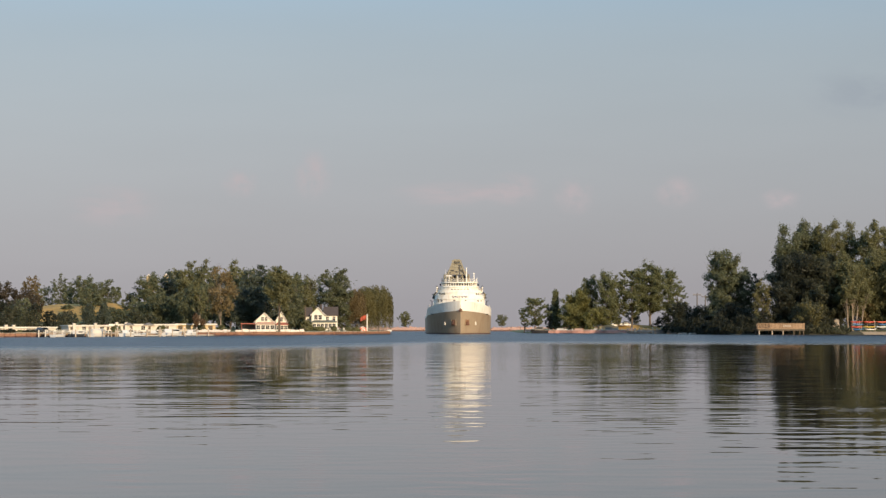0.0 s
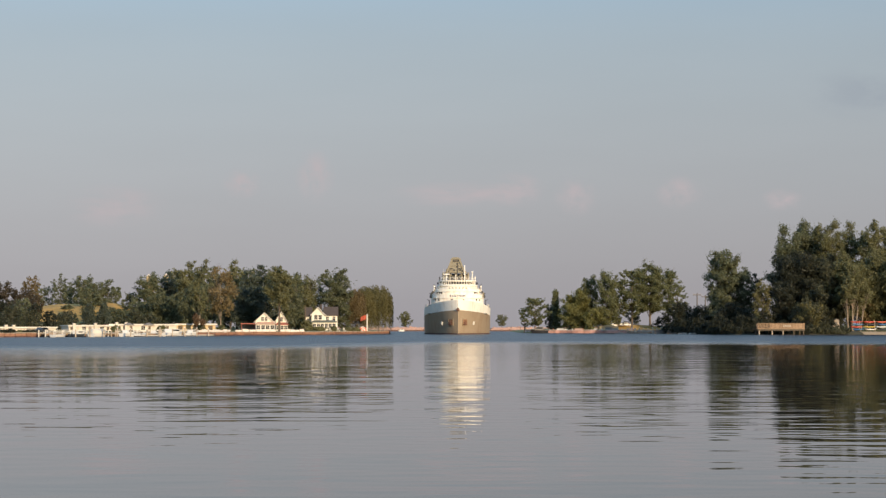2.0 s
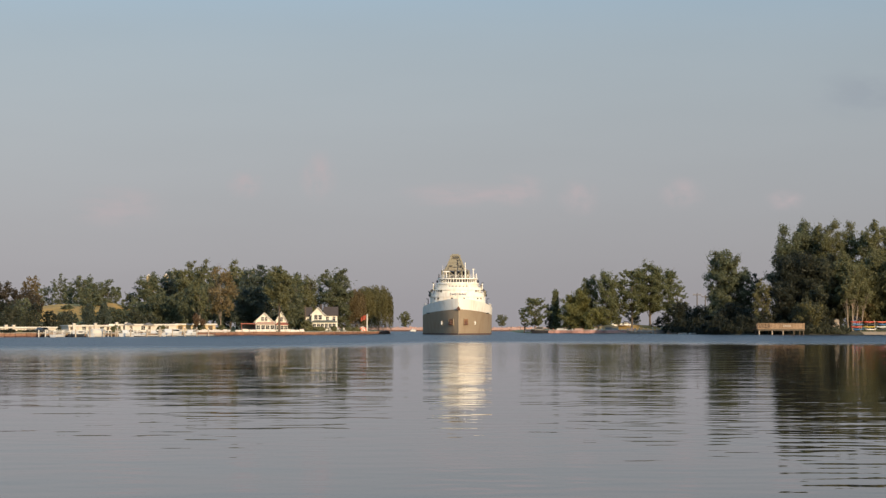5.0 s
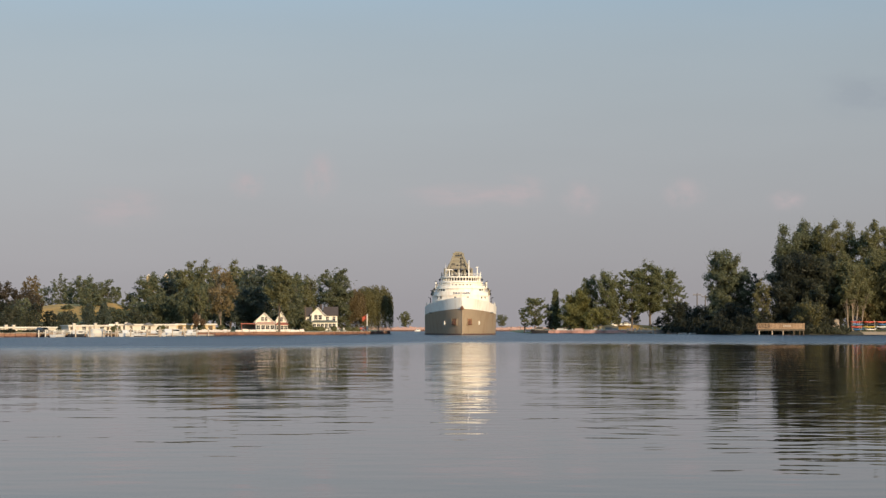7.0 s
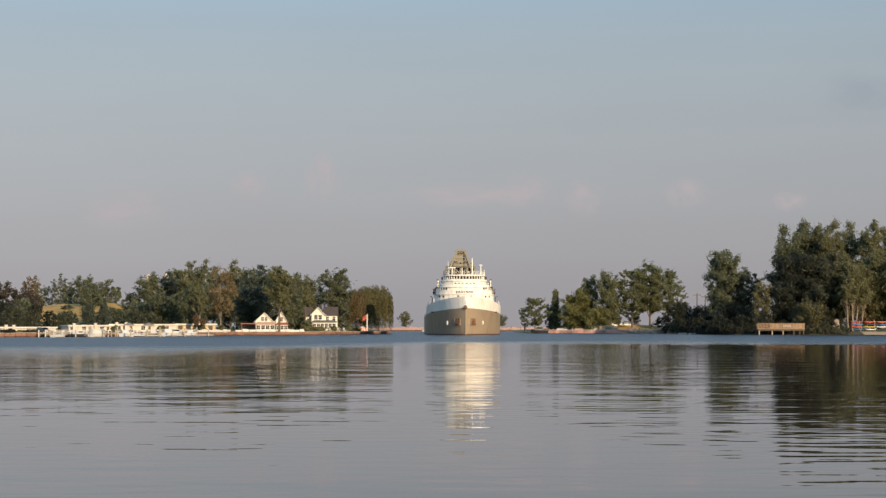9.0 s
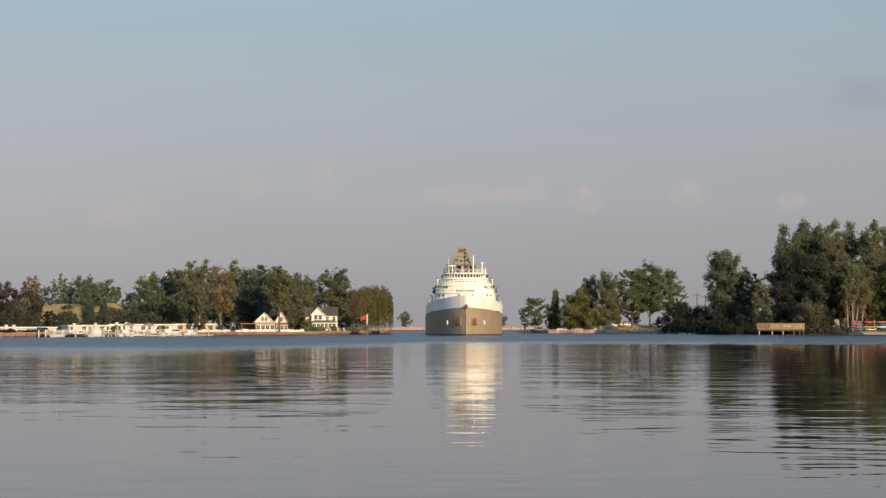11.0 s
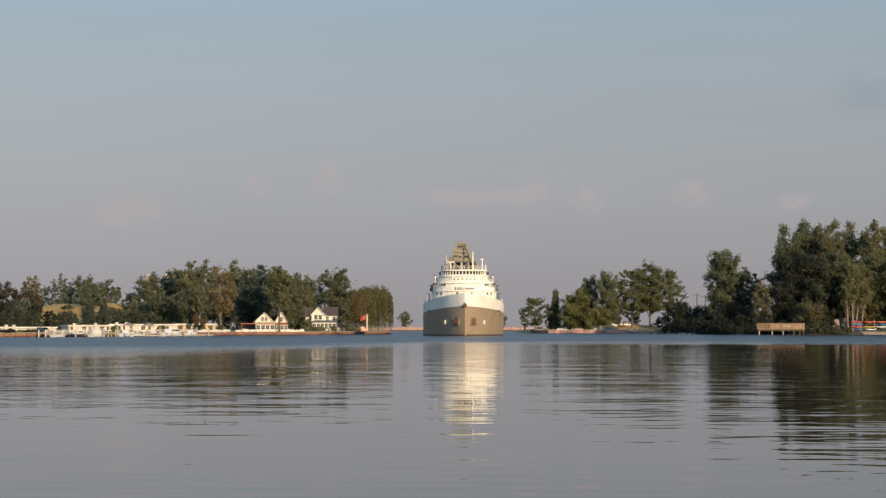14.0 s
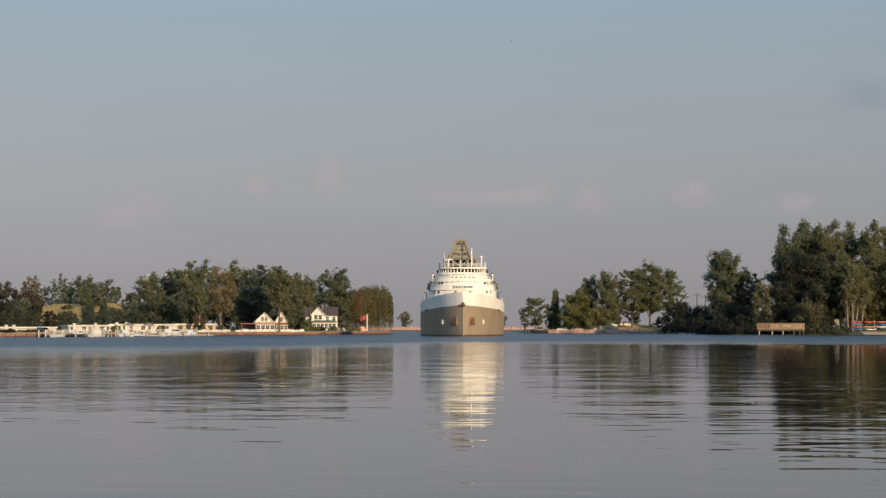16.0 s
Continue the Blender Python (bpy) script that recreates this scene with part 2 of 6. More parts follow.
def extrude_xy(bm, pts, z0, z1, mi=0):
    """An upright prism over the outline pts (counter-clockwise)."""
    lo = [bm.verts.new((x, y, z0)) for x, y in pts]
    hi = [bm.verts.new((x, y, z1)) for x, y in pts]
    n = len(pts)
    for i in range(n):
        bm.faces.new((lo[i], lo[(i + 1) % n], hi[(i + 1) % n], hi[i])).material_index = mi
    bm.faces.new(hi).material_index = mi
    bm.faces.new(lo[::-1]).material_index = mi
    return bm


def extrude_xz(bm, pts, y0, y1):
    """A prism along y over the outline pts of (x, z)."""
    a = [bm.verts.new((x, y0, z)) for x, z in pts]
    b = [bm.verts.new((x, y1, z)) for x, z in pts]
    n = len(pts)
    for i in range(n):
        bm.faces.new((a[i], a[(i + 1) % n], b[(i + 1) % n], b[i]))
    bm.faces.new(b)
    bm.faces.new(a[::-1])
    bmesh.ops.recalc_face_normals(bm, faces=bm.faces[:])
    return bm


# ground, water and shores
WEST = [(-420, 330), (-160, 405), (-94, 428), (-85, 441), (-64, 500), (-54.6, 530), (-35.5, 562), (-21, 638), (-18, 668), (-20, 700), (-34, 1100), (-60, 1500), (-420, 1500)]
EAST = [(420, 560), (155, 600), (132, 596), (108, 585), (85, 582), (74, 640), (68, 733), (38, 745), (31, 762), (30, 800), (36, 1100), (60, 1500), (420, 1500)]


def inside_depth(px, py, poly):
    """Distance inside the outline, negative outside it."""
    d = np.full(px.shape, 1e9)
    ins = np.zeros(px.shape, bool)
    for (x0, y0), (x1, y1) in zip(poly, poly[1:] + poly[:1]):
        ex, ey = x1 - x0, y1 - y0
        t = np.clip(((px - x0) * ex + (py - y0) * ey) / (ex * ex + ey * ey), 0, 1)
        d = np.minimum(d, np.hypot(px - x0 - t * ex, py - y0 - t * ey))
        ins ^= ((y0 > py) != (y1 > py)) & (px < ex * (py - y0) / (ey if ey else 1e-9) + x0)
    return np.where(ins, d, -d)


def ground_height(x, y):
    w, e = inside_depth(x, y, WEST), inside_depth(x, y, EAST)
    z = np.full(x.shape, -2.5)
    z = np.where(w > -4, np.interp(w, [-4, 0.4, 1.0, 12, 60, 200], [-2.5, -0.8, 0.85, 1.2, 2.0, 3.5]), z)
    z = np.where(e > -8, np.interp(e, [-8, -1, 0.0, 4, 20, 80, 200], [-2.5, -0.5, -0.05, 0.8, 1.5, 2.2, 3.5]), z)
    hill = 7.0 * np.exp(-((x + 117) / 22) ** 2 - ((y - 625) / 40) ** 2) + 4.4 * np.exp(-((x + 98) / 11.5) ** 2 - ((y - 605) / 24) ** 2)
    z = z + np.where(w > 5, hill, 0)
    z = z - np.where(w > 5, 0.6 * np.exp(-((x + 98) / 20) ** 2 - ((y - 466) / 26) ** 2), 0)
    z = z + np.where(e > 3, 1.7 * np.exp(-((x - 73) / 11) ** 2 - ((y - 757) / 12) ** 2), 0)
    return z


def build_ground():
    xs = np.concatenate([np.array([-4800, -2500, -1200, -700]), np.arange(-430, 431, 3.0), np.array([700, 1200, 2500, 4800])])
    ys = np.concatenate([np.array([-4800, -1500, -300, 150]), np.arange(320, 800, 3.0), np.arange(800, 1520, 12.0), np.array([1700, 2500, 4800])])
    gx, gy = np.meshgrid(xs, ys)
    gz = ground_height(gx, gy)
    gz += np.where(gz > 1.2, 0.12 * np.sin(gx * 0.31 + gy * 0.17) * np.sin(gy * 0.23), 0)
    nx, ny = len(xs), len(ys)
    v = np.stack([gx, gy, gz], -1).reshape(-1, 3)
    idx = np.arange(nx * ny).reshape(ny, nx)
    q = np.stack([idx[:-1, :-1], idx[:-1, 1:], idx[1:, 1:], idx[1:, :-1]], -1).reshape(-1, 4)
    me = bpy.data.meshes.new("ground")
    me.from_pydata(v.tolist(), [], q.tolist())
    for k in ("grass", "hill", "sand", "bank"):
        me.materials.append(M[k])
    c = v[q].mean(1)
    dry = (c[:, 0] > 52) & (c[:, 0] < 82) & (c[:, 1] > 690) & (c[:, 1] < 780) & (c[:, 2] > 0.3)
    hill = dry | (c[:, 2] > 3.6) & (c[:, 0] < -40) & (c[:, 1] < 680)
    bank = (c[:, 0] > 66) & (c[:, 0] < 125) & (c[:, 1] < 690)
    sand = (c[:, 0] > 124) & (c[:, 2] < 0.9)
    me.polygons.foreach_set("material_index", np.where(hill, 1, np.where(sand, 2, np.where(bank, 3, 0))).astype(int))
    me.polygons.foreach_set("use_smooth", np.ones(len(q), bool))
    tagged(new("ground", me), "grassy low shore land with a dry grass mound", "ground", kind="structure")


build_ground()
bm = bmesh.new()
bmesh.ops.create_grid(bm, x_segments=8, y_segments=8, size=4900)
water = tagged(mesh_object("water", bm, M["water"]), "calm lake water with fine ripples and a ruffled band", "water", kind="structure")


def ground_z(x, y):
    return float(ground_height(np.array([float(x)]), np.array([float(y)]))[0])


# trees
def leaf_mesh(name, pos, nrm, size, material, droop=0.0):
    """One mesh of many small leaf sprays: at each place a bent four-cornered spray facing about nrm."""
    rng = np.random.default_rng(len(pos))
    n = len(pos)
    nrm = nrm / np.maximum(np.linalg.norm(nrm, axis=1, keepdims=True), 1e-6)
    nrm = nrm + rng.normal(0, 0.7, (n, 3))
    nrm /= np.linalg.norm(nrm, axis=1, keepdims=True)
    ref = rng.normal(0, 1, (n, 3))
    ref[:, 2] -= droop * 6
    u = ref - (ref * nrm).sum(1, keepdims=True) * nrm
    u /= np.maximum(np.linalg.norm(u, axis=1, keepdims=True), 1e-6)
    w = np.cross(nrm, u)
    s = size * rng.uniform(0.55, 1.25, (n, 1))
    asp = rng.uniform(0.35, 0.75, (n, 1)) * (0.5 if droop else 1)
    bend = nrm * s * rng.uniform(-0.25, 0.05, (n, 1))
    v = np.stack([pos - u * s, pos - w * s * asp + bend * -0.5, pos + u * s * (1 + droop), pos + w * s * asp * rng.uniform(0.6, 1.2, (n, 1))], 1).reshape(-1, 3)
    me = bpy.data.meshes.new(name)
    me.vertices.add(4 * n)
    me.vertices.foreach_set("co", v.ravel())
    me.loops.add(4 * n)
    me.loops.foreach_set("vertex_index", np.arange(4 * n))
    me.polygons.add(n)
    me.polygons.foreach_set("loop_start", np.arange(0, 4 * n, 4))
    me.polygons.foreach_set("loop_total", np.full(n, 4))
    me.update()
    me.validate()
    me.materials.append(material)
    return me


TREE_NO = [0]


def tree(x, y, height, radius, leaf="leaf_mid", shape="round", low=0.25, bark="bark", label="", name="tree", gaps=0.0, lean=0.0, dens=1.0, category="tree", base=None):
    """A tree with a tapered trunk, limbs that reach into its lobes, and a crown of leaf sprays."""
    TREE_NO[0] += 1
    rng = np.random.default_rng(1000 + TREE_NO[0])
    z0 = (ground_z(x, y) if base is None else base) - 0.15
    t = thing(name, x, y, z0, 0, label, category, "trees on the shores" if category == "tree" else "bushes on the shores")
    h, r = height, radius
    k = int(np.clip(r * h / 0.75, 40, 230)) + (60 if shape == "cone" else 0)
    lobes = []
    bph = rng.uniform(0, 6.28)
    # several leaders of uneven height make up a broadleaf crown
    count = {"tall": 5, "round": 5}.get(shape, 1) if h > 6 else 1
    leaders = [(0.0, 0.0, 1.0, 1.0)] if count == 1 else [
        (r * q * math.cos(bph + 6.283 * j / count), r * q * math.sin(bph + 6.283 * j / count), 1.05 if j == 0 else rng.uniform(0.84, 1.03), rng.uniform(0.56, 0.70))
        for j, q in ((j, rng.uniform(0.15, 0.3) if j == 0 else rng.uniform(0.5, 0.72)) for j in range(count))]
    for i in range(k):
        sx, sy, stop, srad = leaders[i % count]
        f = (i + rng.uniform(0, 1)) / k
        a = i * 2.4 + rng.uniform(-0.5, 0.5)
        if shape == "cone":
            prof = (1 - f) * 0.97 + 0.03
        elif shape == "tall":
            prof = math.sin(math.pi * min(1, 0.18 + 0.80 * f)) ** 0.6
        elif shape == "willow":
            prof = 1.0 if f < 0.6 else math.sqrt(max(0.05, 1 - ((f - 0.6) / 0.42) ** 2))
        elif shape == "bush":
            prof = math.sqrt(max(0.03, 1 - f * f * 0.92))
        elif shape == "flat":
            prof = 0.55 + 0.45 * math.sin(math.pi * f)
        else:
            prof = math.sin(math.pi * (0.16 + 0.80 * f)) ** 0.75
        rs_ = r * srad
        lr = r * rng.uniform(0.13, 0.32) * (0.8 if shape == "cone" else 1)
        lr = max(min(lr, h * 0.16), max(0.7, 0.33 * r) if shape == "cone" else 0.3)
        bulge = 1 + 0.32 * math.sin(a * 2 + bph) * math.sin(f * 5 + bph * 2) + 0.12 * math.sin(f * 11 + bph)
        rad = max(0.0, rs_ * prof * bulge - lr * 0.25) * (rng.uniform(0.7, 1.1) if i % 4 else rng.uniform(0.1, 0.6))
        if i % 6 == 1 and shape != "cone":      # sprigs that stand out of the outline
            lr, rad = lr * 0.6, rad * rng.uniform(1.05, 1.28)
        zc = h * low + (h * (stop - low) - lr * 0.8) * f + rng.uniform(-0.03, 0.03) * h
        spread = 0.65 + 0.35 * f
        lobes.append((sx * spread + rad * math.cos(a) + lean * zc, sy * spread + rad * math.sin(a), zc, lr))
    pos, nrm = [], []
    if shape == "willow":
        # hanging curtains of leaves below a domed top
        for i in range(int(235 * r)):
            rho, a = math.sqrt(rng.uniform(0.05, 1.0)), rng.uniform(0, 6.283)
            lump = 1 + 0.13 * math.sin(3 * a + bph) + 0.08 * math.sin(7 * a + 2 * bph)
            zt = h * (0.56 + 0.42 * math.sqrt(max(0.0, 1 - rho * rho))) * (1 + 0.06 * math.sin(5 * a + bph) + rng.uniform(-0.05, 0.02))
            ln = zt * rng.uniform(0.3, 0.93 if rho > 0.65 else 0.6)
            m = max(4, int(ln / 0.42))
            f = np.linspace(0, 1, m)[:, None]
            bx, by = r * rho * lump * math.cos(a), r * rho * lump * math.sin(a)
            q = np.concatenate([bx * (1 + 0.05 * f), by * (1 + 0.05 * f), zt - ln * f], 1) + rng.normal(0, 0.18, (m, 3))
            pos.append(q)
            nrm.append(np.tile([math.cos(a), math.sin(a), 0.25], (m, 1)))
    for lx, ly, lz, lr in (lobes if shape != "willow" else []):
        n = int(np.clip(4 * math.pi * lr * lr * 5.6 * dens, 26, 300))
        d = rng.normal(0, 1, (n, 3))
        d /= np.linalg.norm(d, axis=1, keepdims=True)
        d[:, 2] = np.where(d[:, 2] < -0.3, d[:, 2] * 0.5, d[:, 2])
        # ragged sprays: most leaves fill the clump, some stray well past it
        rr = lr * np.where(rng.uniform(0, 1, (n, 1)) < 0.88, rng.uniform(0.05, 1.0, (n, 1)) ** 0.5, rng.uniform(0.9, 1.4, (n, 1)))
        up = {"flat": 0.6, "round": 0.8, "tall": 1.35}.get(shape, 1.0)
        sc = np.array([rng.uniform(0.8, 1.3), rng.uniform(0.8, 1.3), up * rng.uniform(0.75, 1.2)])
        off = d * rr * sc
        # clumps droop or rise along their limb
        off[:, 2] += (off[:, 0] * lx + off[:, 1] * ly) / max(1.0, math.hypot(lx, ly)) * rng.uniform(-0.5, 0.9)
        pos.append(np.array([lx, ly, lz]) + off)
        nrm.append(d)
    # twigs that bridge neighbouring clumps
    for i in range(len(lobes) if shape not in ("willow", "flat") else 0):
        for j in (i + 5, i + 8):
            if j < len(lobes):
                a, b = np.array(lobes[i]), np.array(lobes[j])
                n = int(np.clip((a[3] + b[3]) ** 2 * 3.8 * dens, 8, 46))
                f = rng.uniform(0.1, 0.9, (n, 1))
                p = a[:3] + (b[:3] - a[:3]) * f
                out = p * np.array([1, 1, 0]) / np.maximum(np.linalg.norm(p[:, :2], axis=1, keepdims=True), 0.5)
                pos.append(p + out * 0.35 * (a[3] + b[3]) * f * (1 - f) * 4 * 0.5 + rng.normal(0, 0.26 * (a[3] + b[3]), (n, 3)))
                nrm.append(out + np.array([0, 0, 0.3]))
    pos, nrm = np.concatenate(pos), np.concatenate(nrm)
    if gaps:
        ph = rng.uniform(0, 6, 3)
        keep = np.sin(pos[:, 0] * 1.3 + ph[0]) + np.sin(pos[:, 1] * 1.2 + ph[1]) + np.sin(pos[:, 2] * 1.6 + ph[2]) > -2.2 + 3.2 * gaps
        pos, nrm = pos[keep], nrm[keep]
    pos[:, 2] = np.maximum(pos[:, 2], 0.25)
    crown = new("crown", leaf_mesh("crown", pos, nrm, 0.31 if h > 8 else 0.26, M[leaf], 0.6 if shape == "willow" else 0.0))
    crown.parent = t
    if shape != "bush":
        bm = bmesh.new()
        tr = max(0.10, h * (0.011 if bark == "palebark" else 0.016))
        top = h * (0.9 if shape in ("tall", "cone") else 0.7)
        pts = [Vector((lean * top * f + math.sin(f * 5 + x) * tr * 0.8 * f, math.cos(f * 4 + y) * tr * 0.7 * f, top * f)) for f in (0, 0.06, 0.25, 0.5, 0.75, 1.0)]
        rs = [tr * 1.5, tr * 1.05, tr * 0.9, tr * 0.62, tr * 0.36, tr * 0.1]
        for i in range(5):
            tube(bm, pts[i], pts[i + 1], rs[i], rs[i + 1], 8, False)
        for lx, ly, lz, lr in lobes[::max(2, len(lobes) // 18)]:
            f = min(0.85, max(0.12, (lz / top) * 0.68))
            j = min(4, int(f * 5))
            base = pts[j].lerp(pts[j + 1], 0.5)
            if base.z < lz:
                mid = base.lerp(Vector((lx, ly, lz)), 0.55) + Vector((0, 0, 0.06 * h))
                tube(bm, base, mid, rs[j] * 0.30, rs[j] * 0.17, 5, False)
                tube(bm, mid, (lx, ly, lz), rs[j] * 0.17, 0.03, 5, False)
        part("trunk", bm, M[bark], t)
    return t


# the lake freighter: its own space has the stem at the water at the origin, and y runs aft
BEAM, LEN = 21.6, 195.0


def half_width(y, z):
    """Half breadth of the hull y metres aft of the stem, z above the water: bluff bow with flare."""
    full = 30.0 - 0.85 * max(0.0, z)
    u = min(1.0, max(0.0, y / full))
    w = BEAM / 2 * (1 - (1 - u) ** 2) ** 0.80
    v = min(1.0, max(0.0, (LEN - y) / 16.0))
    return max(0.02, w * (1 - (1 - v) ** 3) ** 0.5)


def sheer(y):
    """Height of the paint line between grey and white."""
    return 5.75 + 1.85 * max(0.0, 1 - y / 27.0) ** 1.2


def bulwark(y):
    return sheer(y) + 1.9 + 1.4 * max(0.0, 1 - y / 26.0)


def hull_shell(bm, ys, lo, hi, rows):
    """The plating on both sides between two heights that may change along the ship."""
    for side in (-1, 1):
        grid = []
        for y in ys:
            a, b = lo(y), hi(y)
            grid.append([bm.verts.new((side * half_width(y, a + (b - a) * i / rows), y - 0.06 * (a + (b - a) * i / rows) * max(0, 1 - y / 8), a + (b - a) * i / rows)) for i in range(rows + 1)])
        for i in range(len(ys) - 1):
            for j in range(rows):
                q = (grid[i][j], grid[i + 1][j], grid[i + 1][j + 1], grid[i][j + 1])
                bm.faces.new(q if side > 0 else q[::-1])
    return bm


def front_arc(w, y_front, y_back, sag, n=16):
    """Outline of a deckhouse tier with a rounded front; counter-clockwise."""
    pts = [(w / 2 * math.sin(a), y_front + sag * (1 - math.cos(a))) for a in np.linspace(-math.pi / 2, math.pi / 2, n)]
    pts = [(x, y) for x, y in pts]
    return pts + [(w / 2, y_back), (-w / 2, y_back)]


def arc_band(bm, w, y_front, sag, z0, z1, thick=0.12, n=26, back=0.0):
    """A curved bulwark or belt that follows a tier's front."""
    ang = np.linspace(-math.pi / 2, math.pi / 2, n)
    path = [(-w / 2, y_front + sag + back)] * (1 if back else 0) + [(w / 2 * math.sin(a), y_front + sag * (1 - math.cos(a))) for a in ang] + [(w / 2, y_front + sag + back)] * (1 if back else 0)
    rings = []
    cx, cy = 0.0, y_front + sag + back
    for x, y in path:
        d = Vector((cx - x, max(cy - y, 0.4), 0)).normalized() * thick
        rings.append([bm.verts.new(p) for p in ((x, y, z0), (x, y, z1), (x + d.x, y + d.y, z1), (x + d.x, y + d.y, z0))])
    for a, b in zip(rings, rings[1:]):
        for i in range(4):
            bm.faces.new((a[i], a[(i + 1) % 4], b[(i + 1) % 4], b[i]))
    bm.faces.new(rings[0][::-1])
    bm.faces.new(rings[-1])
    bmesh.ops.recalc_face_normals(bm, faces=bm.faces[:])
    return bm


def arc_pos(w, y_front, sag, f):
    """Place and outward turn on a tier's front; f runs from -1 to 1."""
    a = f * math.pi / 2
    x, y = w / 2 * math.sin(a), y_front + sag * (1 - math.cos(a))
    tx, ty = w / 2 * math.cos(a), sag * math.sin(a)
    return x, y, math.atan2(ty, tx)


def plate_on(bm, x, y, z, ang, w, h, out=0.03, depth=0.05):
    """A small upright plate facing forward, turned with the front."""
    m = Matrix.Translation((x, y, z)) @ Matrix.Rotation(ang, 4, "Z")
    vs = [bm.verts.new(m @ Vector(p)) for p in ((-w / 2, -out, -h / 2), (w / 2, -out, -h / 2), (w / 2, -out, h / 2), (-w / 2, -out, h / 2), (-w / 2, depth, -h / 2), (w / 2, depth, -h / 2), (w / 2, depth, h / 2), (-w / 2, depth, h / 2))]
    for q in ((0, 1, 2, 3), (1, 5, 6, 2), (5, 4, 7, 6), (4, 0, 3, 7), (3, 2, 6, 7), (4, 5, 1, 0)):
        bm.faces.new([vs[i] for i in q])
    return bm


def rail(bm, path, h=1.05, step=1.6, r=0.035):
    """Stanchions and three rails along a line of places."""
    for a, b in zip(path, path[1:]):
        a, b = Vector(a), Vector(b)
        n = max(1, round((b - a).length / step))
        for i in range(n + 1):
            p = a.lerp(b, i / n)
            tube(bm, p, p + Vector((0, 0, h)), r, r, 4, False)
        for f in (0.4, 0.7, 1.0):
            tube(bm, a + Vector((0, 0, h * f)), b + Vector((0, 0, h * f)), r, r, 4, False)
    return bm


def build_ship():
    s = thing("lake_freighter", 5.7, 649, 0, 0.7, "grey-hulled lake freighter with white forward pilothouse under way", "ship")
    ys = [0, 0.3, 0.8, 1.5, 2.5, 4, 6, 8, 10.5, 13, 16, 19, 22, 26, 32, 45, 70, 100, 130, 160, 175, 182, 187, 190, 192.5, 194, 195]
    bm = hull_shell(bmesh.new(), ys, lambda y: 0.35, sheer, 8)
    hull = part("hull", bm, M["hull"], s, "taupe grey hull plating with rust streaks", True)
    part("boot_topping", hull_shell(bmesh.new(), ys, lambda y: -1.0, lambda y: 0.35, 2), M["boot"], hull, smooth=True)
    fore = [y for y in ys if y <= 32]
    bm = hull_shell(bmesh.new(), fore, sheer, bulwark, 4)
    for side in (-1, 1):          # inner face and cap of the bulwark
        for a, b in zip(fore, fore[1:]):
            q = []
            for y, dz, inn in ((a, 0, 0), (b, 0, 0), (b, 0, 0.25), (a, 0, 0.25)):
                z = bulwark(y) + dz
                q.append(bm.verts.new((side * max(0.01, half_width(y, z) - inn), y - 0.06 * z * max(0, 1 - y / 8) + inn * (1 if y < 3 else 0), z)))
            bm.faces.new(q[::-1] if side > 0 else q)
    part("forecastle_plating", bm, M["shipwhite"], s, "white forecastle bulwark", True)
    bm = bmesh.new()              # side strake of the main deck abaft the forecastle
    hull_shell(bm, [y for y in ys if y >= 32], lambda y: 5.75, lambda y: 6.5, 1)
    part("side_strake", bm, M["shipwhite"], s)

    def deck(y0, y1, zf, inset):
        d = bmesh.new()
        row = []
        for y in np.linspace(y0, y1, 24):
            w = max(0.02, half_width(y, zf(y)) - inset)
            row.append((d.verts.new((-w, y, zf(y))), d.verts.new((w, y, zf(y)))))
        for a, b in zip(row, row[1:]):
            d.faces.new((a[0], a[1], b[1], b[0]))
        return d
    part("forecastle_deck", deck(0.8, 33, lambda y: bulwark(y) - 1.0, 0.1), M["deckred"], s, "red oxide deck")
    part("main_deck", deck(32.9, 194.5, lambda y: 5.85, 0.1), M["deckred"], s, "red oxide deck")
    bm = bmesh.new()
    box(bm, -10.7, 10.7, 32.8, 33.0, 5.0, 7.4)
    part("forecastle_bulkhead", bm, M["shipwhite"], s)
    # stem bar and roller fairlead at its head
    bm = bmesh.new()
    tube(bm, (0, -0.02, -0.8), (0, -0.44, 7.5), 0.16, 0.16, 8)
    part("stem_bar", bm, M["hull"], hull)
    bm = bmesh.new()
    tube(bm, (-0.5, -0.6, 7.75), (0.5, -0.6, 7.75), 0.34, 0.34, 10)
    tube(bm, (0, -0.55, 7.2), (0, -0.58, 8.4), 0.33, 0.2, 8)
    part("stem_fairlead", bm, M["rust"], s, "rusty steel roller fairlead")
    # anchors in square pockets, one on each bow
    for side in (-1, 1):
        x, z = side * 2.15, 3.75
        yy = next(v for v in np.linspace(0, 6, 600) if half_width(v, z) >= 2.15)
        ang = side * math.atan2(1.0, half_width(yy + 0.5, z) - half_width(yy - 0.5, z))
        yy -= 0.06 * z * (1 - yy / 8)
        ca, sa = math.cos(ang), math.sin(ang)
        pocket = part("anchor_pocket", plate_on(bmesh.new(), x, yy, z, ang, 2.0, 1.95, 0.1, 0.6), M["pocketrust"], s, "rust-streaked recessed anchor pocket")
        fr = bmesh.new()
        for dx, dz, w, h in ((-1.04, 0, 0.12, 2.1), (1.04, 0, 0.12, 2.1), (0, 1.0, 2.1, 0.12), (0, -1.0, 2.1, 0.12)):
            plate_on(fr, x + dx * ca, yy + dx * sa, z + dz, ang, w, h, 0.22, 0.5)
        part("pocket_frame", fr, M["hull"], pocket)
        an = bmesh.new()
        ax, ay = x + 0.2 * sa, yy - 0.2 * ca
        tube(an, (ax, ay, z - 0.6), (ax, ay, z + 0.7), 0.2, 0.16, 8)
